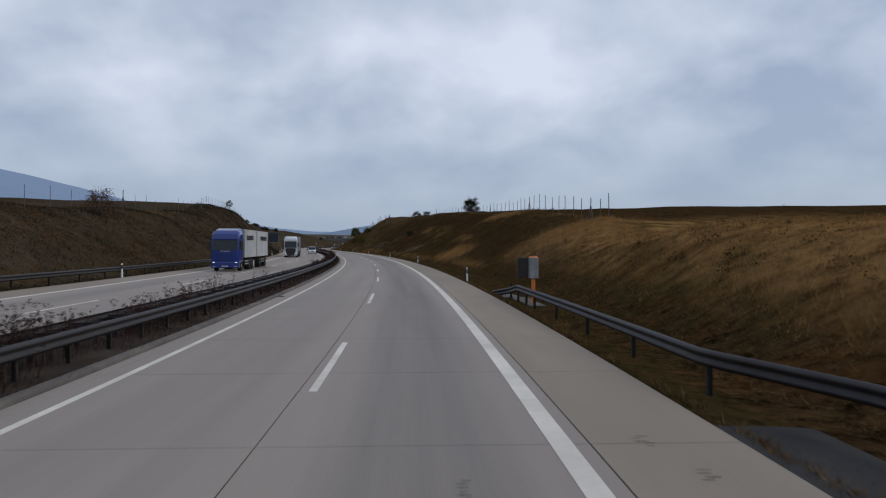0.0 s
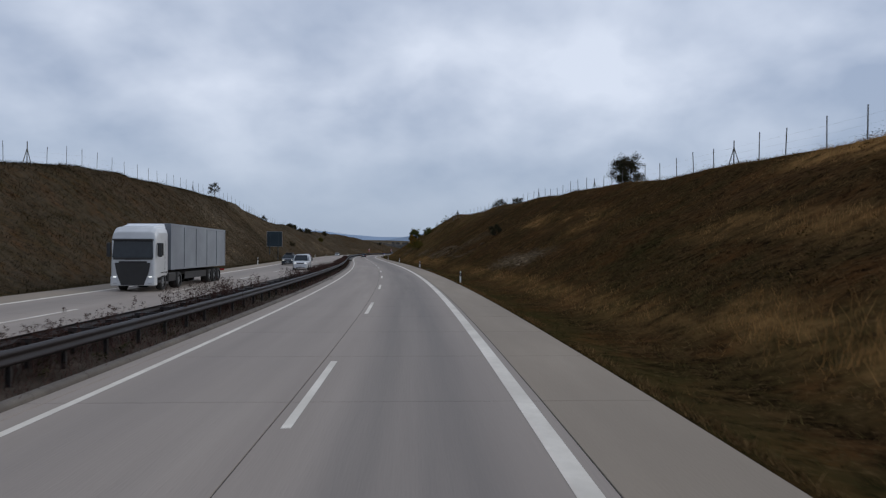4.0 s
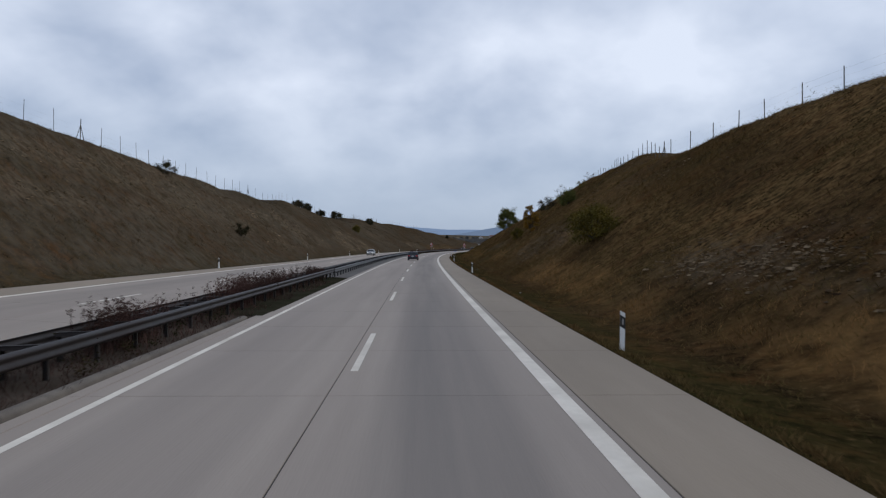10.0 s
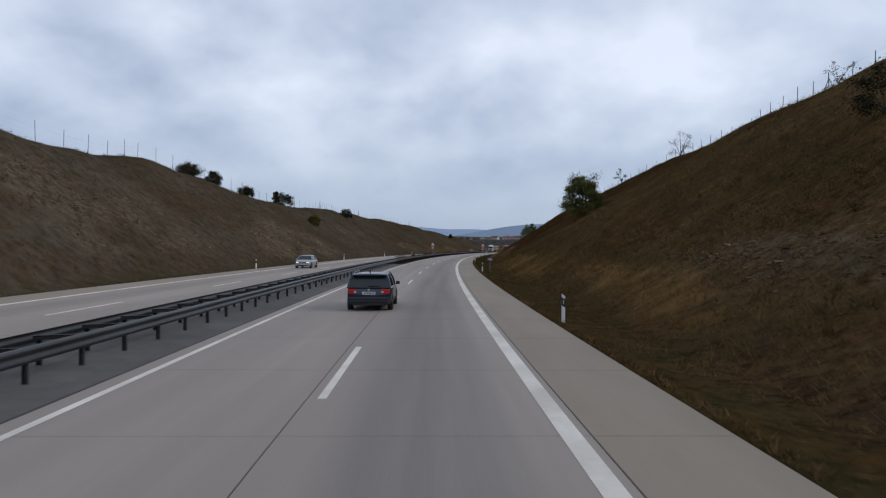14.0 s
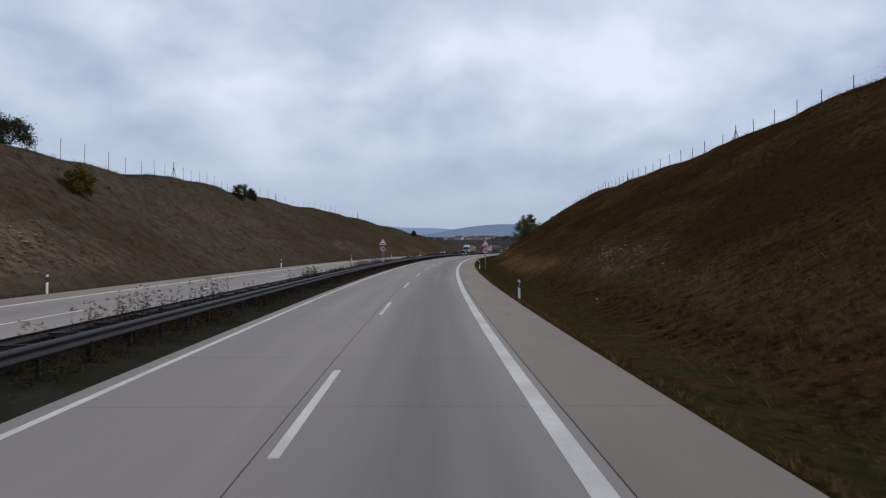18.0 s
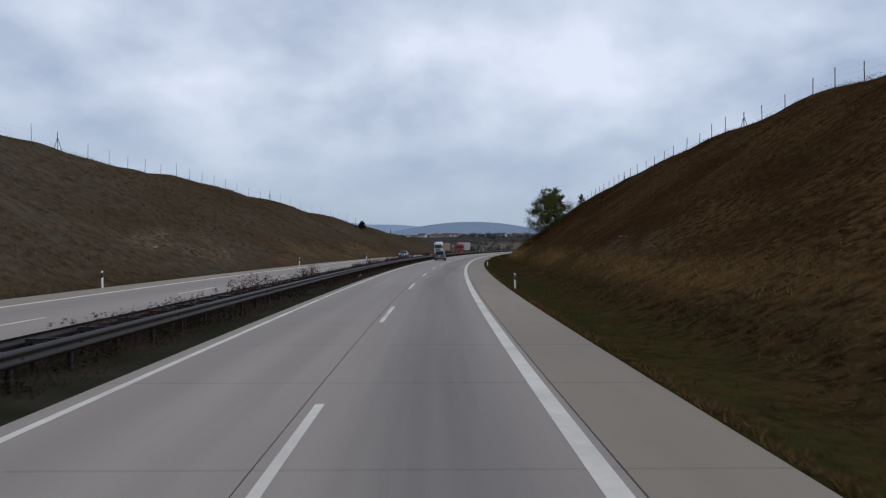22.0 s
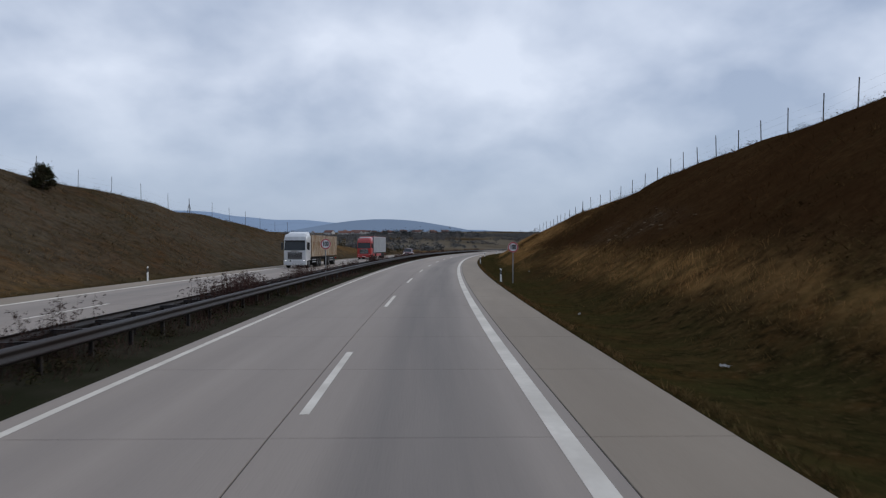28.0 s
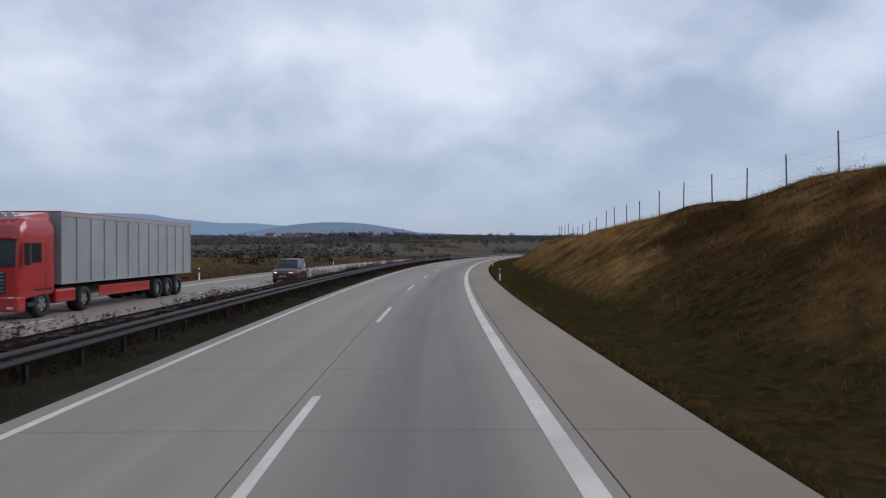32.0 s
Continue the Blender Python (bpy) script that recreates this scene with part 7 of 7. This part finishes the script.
def meadow(name, label, mat, tufts, per, spread, height, width, lean):
    """Tufts (s, lat, scale) of several blades each."""
    s, lat, k = (np.repeat(t, per) for t in tufts)
    n = len(s)
    s = s + RNG.normal(size=n) * spread * k
    lat = lat + RNG.normal(size=n) * spread * k
    keep = (lat > 6.12) | (lat < -18.05)
    s, lat, k = s[keep], lat[keep], k[keep]
    h = RNG.uniform(*height, len(s)) * k
    v, f = blades(s, lat, h, RNG.uniform(*width, len(s)) * k, h * RNG.uniform(*lean, len(s)))
    thing(name, label, "grass", kind="stuff", data=mesh_from(name, v, f, mat))


def scatter(n, s0, s1, l0, l1):
    return RNG.uniform(s0, s1, n), RNG.uniform(l0, l1, n)


def below_crest(s, lat):
    return np.where(lat > 0, lat < TOE_RIGHT + crest_right(s) / np.interp(s, *RISE_RIGHT) + 4, -lat < -TOE_LEFT + np.maximum(crest_left(s), 0) / np.interp(s, *RISE_LEFT) + 4)


# brown herbs over both slopes, fine and dense low down, coarser high up; grey-brown on the stony far side
def herbs(n, s0, s1, l0, l1, name, label, mat, per, height, width):
    s, lat = scatter(n, s0, s1, l0, l1)
    st, ro, gr = growth(s, lat)
    clump = value_noise(s / 3.0, lat / 2.2, 41)
    keep = below_crest(s, lat) & (RNG.uniform(size=len(s)) < (1 - 0.55 * ro) * (1 - 0.92 * st) * (0.25 + 1.1 * clump))
    s, lat = s[keep], lat[keep]
    meadow(name, label, mat, (s, lat, RNG.uniform(0.6, 1.4, len(s))), per, 0.34, height, width, (0.6, 2.0))


herbs(40000, -25, 440, 8.4, 20, "dry_herbs", "fine dry brown herbs at the slope's foot", GRASS_BROWN, 10, (0.05, 0.20), (0.008, 0.022))
herbs(9000, 430, 860, 9.8, 13.5, "dry_herbs", "fine dry brown herbs beside the mown verge", GRASS_BROWN, 10, (0.05, 0.20), (0.008, 0.022))
herbs(20000, 430, 860, 12.5, 21, "dry_herbs", "dark russet herbs on the slope", GRASS_RUSSET, 10, (0.05, 0.22), (0.009, 0.024))
herbs(24000, 0, 440, 19, 46, "dry_herbs", "dry brown herbs high on the slope", GRASS_BROWN, 8, (0.07, 0.26), (0.014, 0.036))
herbs(22000, 430, 860, 20, 46, "dry_herbs", "dark russet herbs high on the slope", GRASS_RUSSET, 8, (0.07, 0.26), (0.014, 0.036))
herbs(41000, -25, 265, -48, -19.5, "dry_herbs", "dark olive-brown herbs on the far slope", GRASS_OLIVE, 9, (0.10, 0.30), (0.02, 0.05))
herbs(34000, 250, 745, -46, -19.5, "dry_herbs", "grey-brown dry herbs on the far stony slope", GRASS_GREY, 8, (0.07, 0.24), (0.016, 0.04))
herbs(9000, 600, 830, -50, -19.5, "dry_herbs", "rust-brown dry herbs on the far slope", GRASS_BROWN, 8, (0.07, 0.30), (0.016, 0.04))
herbs(18000, 246, 428, 9.6, 30, "dry_herbs", "warm olive-brown dead herbs lying on the slope", GRASS_SWARD, 10, (0.05, 0.22), (0.010, 0.026))
# tan tufts, alone and in patches
def tan_tufts(n, s0, s1, l0, l1, k, mat=GRASS_TAN):
    s, lat = scatter(n, s0, s1, l0, l1)
    st, ro, gr = growth(s, lat)
    patch = value_noise(s / 2.6, lat / 1.3, 45) * 0.6 + value_noise(s / 11.0, lat / 5.0, 46) * 0.4
    keep = below_crest(s, lat) & (RNG.uniform(size=len(s)) < step(0.5, 0.72, patch))
    s, lat = s[keep], lat[keep]
    meadow("tan_grass", "scattered tan tufts of dry grass on the slope", mat, (s, lat, RNG.uniform(0.6, 1.3, len(s)) * k), 12, 0.14, (0.08, 0.34), (0.010, 0.022), (0.4, 1.5))


tan_tufts(17000, -20, 440, 9.0, 30, 1.0)
tan_tufts(6500, 430, 860, 9.0, 14.0, 0.9)
tan_tufts(1600, 430, 700, 14.0, 26, 0.9)
tan_tufts(14000, 255, 430, 9.0, 26, 1.1)
tan_tufts(5200, -15, 430, 6.8, 10.5, 0.7)
tan_tufts(1300, 430, 800, 8.5, 10.5, 0.7)
tan_tufts(3600, 40, 430, 24, 44, 1.2)
tan_tufts(900, 690, 860, 12, 40, 1.0)
tan_tufts(14000, 200, 860, -48, -20, 1.2, GRASS_DULL)
tan_tufts(2000, -20, 200, -48, -20, 1.0, GRASS_DULL)
# olive-tan sward between the verge and the slope
s, lat = scatter(15000, -20, 440, 7.6, 13.0)
s5, l5 = scatter(7000, 430, 860, 10.2, 13.0)
s, lat = np.concatenate([s, s5]), np.concatenate([lat, l5])
keep = RNG.uniform(size=len(s)) < 0.2 + 0.9 * value_noise(s / 3.5, lat / 1.6, 48)
s, lat = s[keep], lat[keep]
meadow("sward", "olive-tan autumn grass between verge and slope", GRASS_SWARD, (s, lat, RNG.uniform(0.6, 1.3, len(s))), 9, 0.22, (0.05, 0.22), (0.008, 0.020), (0.5, 1.7))
# straw
s, lat = scatter(130000, 60, 880, 9.0, 30)
s4, l4 = scatter(46000, -25, 70, 9.0, 46)
s, lat = np.concatenate([s, s4]), np.concatenate([lat, l4])
s3, l3 = scatter(16000, -25, 900, -60, -20)
s, lat = np.concatenate([s, s3]), np.concatenate([lat, l3])
st, ro, gr = growth(s, lat)
keep = below_crest(s, lat) & (RNG.uniform(size=len(s)) < st * 0.8)
s, lat = s[keep], lat[keep]
tall = (0.6 + 0.5 * value_noise(s / 9.0, lat / 4.0, 43)) * (1 + 0.9 * step(70, 80, s) * (1 - step(104, 116, s)) * step(9.5, 10.5, lat) * (1 - step(13, 15, lat)))
meadow("straw_grass", "tall pale straw-coloured grass in patches on the slopes", GRASS_STRAW, (s, lat, tall), 10, 0.22, (0.15, 0.50), (0.006, 0.014), (0.15, 0.7))
# green verge
s1, l1 = scatter(84000, -15, 800, 6.15, 13.0)
s2, l2 = scatter(14000, -15, 830, -22.5, -18.1)
s, lat = np.concatenate([s1, s2]), np.concatenate([l1, l2])
st, ro, gr = growth(s, lat)
keep = RNG.uniform(size=len(s)) < 0.1 + gr
s, lat = s[keep], lat[keep]
meadow("verge_grass", "short mown green and brown verge grass", GRASS_GREEN, (s, lat, RNG.uniform(0.6, 1.2, len(s))), 8, 0.15, (0.04, 0.16), (0.008, 0.018), (0.4, 1.4))
# ragged fringe over the shoulder's edge
s = np.sort(RNG.uniform(-15, 800, 16000))
lat = 6.16 + RNG.uniform(0, 0.22, len(s)) ** 1.0
keep = value_noise(s / 1.7, 0.3, 47) > 0.3
meadow("edge_grass", "ragged brown grass fringe along the shoulder", GRASS_BROWN, (s[keep], lat[keep], RNG.uniform(0.6, 1.1, keep.sum())), 5, 0.06, (0.07, 0.22), (0.02, 0.04), (0.3, 1.0))

# weeds in the median, above and in front of the rail
def weeds():
    spans = ((-30, 150, 50), (150, 284, 95), (430, 900, 170))
    cs, ck = [], []
    for s0, s1, count in spans:
        c = np.sort(RNG.uniform(s0, s1, count))
        lush = np.interp(c, (-30, 60, 100, 160, 200, 280, 430, 520, 700, 900), (0.6, 0.6, 0.8, 0.6, 1.0, 1.0, 0.4, 0.7, 0.9, 0.8))
        for a, k in zip(c, lush):
            m = int(RNG.uniform(20, 84) * k)
            cs.append(a + RNG.normal(size=m) * RNG.uniform(0.5, 1.7))
    s = np.concatenate(cs)
    s = s[(s < 284) | (s > 428)]
    n = len(s)
    lat = RNG.normal(-6.0, 0.22, n)
    h = RNG.uniform(0.72, 1.28, n) * (0.75 + 0.5 * value_noise(s / 6.0, 0.9, 53))
    parts_v, parts_f, count = [], [], 0
    v, f = blades(s, lat, h, np.full(n, 0.022), h * RNG.uniform(0.02, 0.2, n), np.full(n, 0.03))
    stems = v.reshape(-1, 3, 3)
    foot, tips = (stems[:, 0] + stems[:, 1]) / 2, stems[:, 2]
    parts_v.append(v)
    parts_f.append(f)
    count += len(v)
    for k in range(5):
        up = RNG.uniform(0.62, 1.0, n)[:, None]
        c = foot + (tips - foot) * up + RNG.normal(size=(n, 3)) * np.array([0.045, 0.045, 0.02])
        v, f = leaves(c, np.full(n, 0.042), 11, 0.016, RNG)
        parts_v.append(v)
        parts_f.append(f + count)
        count += len(v)
    thing("median_weeds", "dead dark seed-headed weeds standing between the rails", "weeds", kind="stuff", data=mesh_from("median_weeds", np.concatenate(parts_v), np.concatenate(parts_f), WEED))
    # reddish mat of dead stems between the rails
    s = np.concatenate([RNG.uniform(-30, 284, 60000), RNG.uniform(428, 900, 90000)])
    s = s[value_noise(s / 2.0, 0.4, 54) > 0.3]
    n = len(s)
    lat = RNG.uniform(-7.25, -4.7, n)
    h = RNG.uniform(0.05, 0.3, n) * np.where(np.abs(lat + 6.0) < 0.45, 1.7, 1.0)
    v, f = blades(s, lat, h, np.full(n, 0.018), h * RNG.uniform(0.2, 1.0, n), np.full(n, 0.02))
    thing("median_grass", "low dead grass and weeds under the median rail", "grass", kind="stuff", data=mesh_from("median_grass", v, f, WEED))
    # dark green clumps under and between the rails
    s = np.concatenate([RNG.uniform(-20, 284, 420), RNG.uniform(428, 600, 900), RNG.uniform(600, 880, 1300)])
    s = s[value_noise(s / 4.0, 0.6, 55) > 0.36]
    n = len(s)
    lat = RNG.uniform(-6.7, -5.1, n)
    r = RNG.uniform(0.08, 0.26, n) * np.where(np.abs(lat + 6.0) < 0.4, 1.4, 1.0) * np.where((s > 680) & (s < 735), 1.25, 1.0)
    c = along(s, lat, r * 0.9)
    v, f = leaves(c, r * 1.2, 46, 0.034, RNG)
    thing("median_greenery", "low dark green plants under and between the median rails", "plants", kind="stuff", data=mesh_from("median_greenery", v, f, MEDIAN_GREEN))


weeds()


# stones and scree on the slopes
def stones(n, l0, l1, seed):
    r = np.random.default_rng(seed)
    s, lat = r.uniform(130, 720, n), r.uniform(l0, l1, n)
    st, ro, gr = growth(s, lat)
    keep = (r.uniform(size=n) < ro * 0.9) & below_crest(s, lat)
    s, lat = s[keep], lat[keep]
    n = len(s)
    size = (0.022 + 0.11 * r.uniform(size=n) ** 4.0) * (1 + 0.7 * step(0.55, 0.9, ro[keep]))
    cube = np.array([(x, y, z) for z in (-0.5, 0.5) for y in (-1, 1) for x in (-1, 1)], float)
    cube[4:, :2] *= 0.72
    v = cube[None] * (1 + r.uniform(-0.35, 0.35, (n, 8, 3))) * size[:, None, None] * np.array([1.5, 0.85, 0.55])
    a = r.uniform(0, 6.28, n)
    c, q = np.cos(a)[:, None], np.sin(a)[:, None]
    v = np.stack([v[..., 0] * c - v[..., 1] * q, v[..., 0] * q + v[..., 1] * c, v[..., 2]], -1)
    v = v + along(s, lat, ground(s, lat) + size * 0.12)[:, None]
    f = np.array([(0, 2, 1), (1, 2, 3), (4, 5, 6), (5, 7, 6), (0, 1, 5), (0, 5, 4), (2, 6, 7), (2, 7, 3), (0, 4, 6), (0, 6, 2), (1, 3, 7), (1, 7, 5)])
    return v.reshape(-1, 3), (f[None] + (np.arange(n) * 8)[:, None, None]).reshape(-1, 3)


for l0, l1, seed, count in ((10, 32, 61, 90000), (-42, -21, 62, 70000)):
    v, f = stones(count, l0, l1, seed)
    thing("scree", "grey limestone rubble showing through the slope", "stones", kind="stuff", data=mesh_from("scree", v, f, STONE))


# pale rubble fans
def rubble(s0, lat0, ds, dl, n, seed):
    r = np.random.default_rng(seed)
    s, lat = s0 + r.normal(size=n) * ds, lat0 + r.normal(size=n) * dl
    size = 0.022 + 0.07 * r.uniform(size=n) ** 3.0
    block = np.array([(x * 1.4, y * 0.8, z) for z in (-0.38, 0.38) for y in (-1, 1) for x in (-1, 1)], float)
    block[4:, :2] *= 0.7
    v = block[None] * (1 + r.uniform(-0.4, 0.4, (n, 8, 3))) * size[:, None, None]
    a = r.uniform(0, 6.28, n)
    c, q = np.cos(a)[:, None], np.sin(a)[:, None]
    v = np.stack([v[..., 0] * c - v[..., 1] * q, v[..., 0] * q + v[..., 1] * c, v[..., 2]], -1) + along(s, lat, ground(s, lat) + size * 0.1)[:, None]
    f = np.array([(0, 2, 1), (1, 2, 3), (4, 5, 6), (5, 7, 6), (0, 1, 5), (0, 5, 4), (2, 6, 7), (2, 7, 3), (0, 4, 6), (0, 6, 2), (1, 3, 7), (1, 7, 5)])
    thing("rubble", "loose pale limestone rubble spilt down the slope", "stones", kind="stuff", data=mesh_from("rubble", v.reshape(-1, 3), (f[None] + (np.arange(n) * 8)[:, None, None]).reshape(-1, 3), STONE))


rubble(300, 13.2, 4.0, 1.0, 1900, 501)
rubble(297, 21.5, 9.0, 0.7, 500, 502)
rubble(157, 12.8, 3.0, 0.9, 900, 503)
rubble(462, 12.9, 4.0, 0.7, 550, 507)
rubble(254, 12.8, 4.5, 0.6, 700, 508)
rubble(346, 13.3, 4.0, 0.8, 600, 509)
rubble(195, -23.4, 6.0, 1.2, 900, 510)
rubble(285, 27.0, 14.0, 1.5, 500, 504)
rubble(215, -27.0, 12.0, 1.6, 900, 505)
rubble(440, -25.0, 12.0, 1.2, 600, 506)


# broken limestone ledges that follow the strata
def ledges(s0, s1, l0, l1, n, seed):
    r = np.random.default_rng(seed)
    bed = r.uniform(l0, l1, 26)
    s = r.uniform(s0, s1, n)
    lat = bed[r.integers(0, 26, n)] + r.normal(size=n) * 0.12 + (value_noise(s / 5.0, 0.3, seed) - 0.5) * 1.3
    keep = value_noise(s / 2.6, lat / 0.8, seed + 1) > 0.5
    s, lat = s[keep], lat[keep]
    n = len(s)
    long, deep, thick = 0.07 + 0.30 * r.uniform(size=n) ** 2, r.uniform(0.05, 0.13, n), r.uniform(0.02, 0.06, n)
    block = np.array([(x, y, z) for z in (-1, 1) for y in (-1, 1) for x in (-1, 1)], float)
    v = block[None] * (1 + r.uniform(-0.35, 0.3, (n, 8, 3))) * np.stack([deep, long, thick], -1)[:, None]
    a = r.normal(size=n) * 0.22 + np.interp(s, LINE_S, LINE_TURN)
    c, q = np.cos(a)[:, None], np.sin(a)[:, None]
    v = np.stack([v[..., 0] * c - v[..., 1] * q, v[..., 0] * q + v[..., 1] * c, v[..., 2]], -1) + along(s, lat, ground(s, lat) + thick * 0.6)[:, None]
    f = np.array([(0, 2, 1), (1, 2, 3), (4, 5, 6), (5, 7, 6), (0, 1, 5), (0, 5, 4), (2, 6, 7), (2, 7, 3), (0, 4, 6), (0, 6, 2), (1, 3, 7), (1, 7, 5)])
    thing("ledges", "broken grey-tan limestone ledges standing out of the slope", "stones", kind="stuff", data=mesh_from("ledges", v.reshape(-1, 3), (f[None] + (np.arange(n) * 8)[:, None, None]).reshape(-1, 3), STONE))


ledges(217, 236, 11.0, 15.0, 2300, 531)
ledges(196, 212, 12.0, 17.0, 800, 533)


# low shrubs on the slopes
def low_shrubs(n, seed, l0, l1, label):
    r = np.random.default_rng(seed)
    s, lat = r.uniform(0, 840, n), r.uniform(l0, l1, n)
    keep = below_crest(s, lat) & (value_noise(s / 20.0, lat / 9.0, 71) > 0.42)
    s, lat = s[keep], lat[keep]
    h = r.uniform(0.10, 0.36, len(s))
    c = along(s, lat, ground(s, lat) + h * 0.5)
    v, f = leaves(c, h * 1.6, 40, 0.04, r)
    thing("low_shrubs", label, "shrubs", kind="stuff", data=mesh_from("low_shrubs", v, f, LEAF_SHRUB))


LEAF_SHRUB = material("russet_shrub_leaves", ((0.044, 0.022, 0.0085), (0.064, 0.037, 0.0135), (0.034, 0.027, 0.0095)), 1.0, scales=(1.2, 0.15), island=0.4, spec=0.0)
low_shrubs(6500, 81, 12, 42, "low russet shrubs scattered on the slope")
low_shrubs(4500, 82, -50, -23, "low russet shrubs scattered on the far slope")


# ---- litter and stones on the verge ----
PAPER = material("dirty_white_paper", ((0.55, 0.54, 0.52), (0.66, 0.65, 0.63), (0.42, 0.40, 0.37)), 0.8, scales=(9, 3))
GRAVEL = material("pale_gravel", ((0.17, 0.155, 0.13), (0.24, 0.22, 0.19), (0.11, 0.098, 0.08)), 0.95, scales=(9, 2), island=0.3, spec=0.1)


def litter(s, lat, size, seed):
    """A crumpled scrap of paper."""
    r = random.Random(seed)
    ob = thing("paper_scrap", "crumpled dirty-white paper scrap lying on the verge grass", "litter", spot(s, lat, float(ground(s, lat)) + 0.05, r.uniform(0, 360)), "litter on the verge")
    bm = bmesh.new()
    grid = [[bm.verts.new(((i - 2) * size / 4, (j - 1.5) * size / 4, r.uniform(-0.02, 0.05) + 0.03 * (i % 2))) for j in range(4)] for i in range(5)]
    for i in range(4):
        for j in range(3):
            bm.faces.new((grid[i][j], grid[i + 1][j], grid[i + 1][j + 1], grid[i][j + 1]))
    ex = bmesh.ops.solidify(bm, geom=bm.faces[:], thickness=0.004)
    part("sheet", bm, PAPER, ob)


for i, (s, lat, size) in enumerate(((664.6, 8.4, 0.22), (449.5, 9.6, 0.12), (709.0, 9.7, 0.10), (92.5, 16.2, 0.14), (270.5, 7.0, 0.10), (676.0, 7.6, 0.12))):
    litter(s, lat, size, 300 + i)


def gravel_patch(s0, lat0, n, spread, seed):
    r = np.random.default_rng(seed)
    s, lat = s0 + r.normal(size=n) * spread, lat0 + r.normal(size=n) * spread * 0.35
    size = r.uniform(0.012, 0.035, n)
    octa = np.array([(1, 0, 0), (-1, 0, 0), (0, 1, 0), (0, -1, 0), (0, 0, 0.8), (0, 0, -0.8)], float)
    v = octa[None] * (1 + r.uniform(-0.3, 0.3, (n, 6, 3))) * size[:, None, None] + along(s, lat, ground(s, lat) + size * 0.4)[:, None]
    f = np.array([(0, 2, 4), (2, 1, 4), (1, 3, 4), (3, 0, 4), (2, 0, 5), (1, 2, 5), (3, 1, 5), (0, 3, 5)])
    thing("gravel", "small pale gravel patch spilt on the verge", "gravel", kind="stuff", data=mesh_from("gravel", v.reshape(-1, 3), (f[None] + (np.arange(n) * 6)[:, None, None]).reshape(-1, 3), GRAVEL))


gravel_patch(312.6, 7.9, 110, 0.28, 401)
gravel_patch(190.5, 6.4, 320, 1.6, 402)

strip = thing("plastic_strip", "bent white plastic strip lying under the median rail", "litter", spot(567.5, -5.1, 0.08, 12), "litter on the verge")
bm = bmesh.new()
for k in range(8):
    a, b = k * 0.09, (k + 1) * 0.09
    za, zb = 0.10 * math.sin(a * 2.6), 0.10 * math.sin(b * 2.6)
    rod(bm, (a * 0.3, a, za), (b * 0.3, b, zb), 0.028, 0.028, 6)
part("strip", bm, PAPER, strip)

# ---- the slabs of both lanes, each one a piece ----
slab_objects(road, ((LEFT_JOINT, LANE_SPLIT, LANE), (LANE_SPLIT, EDGE_JOINT, LANE)), near_start, near_end)
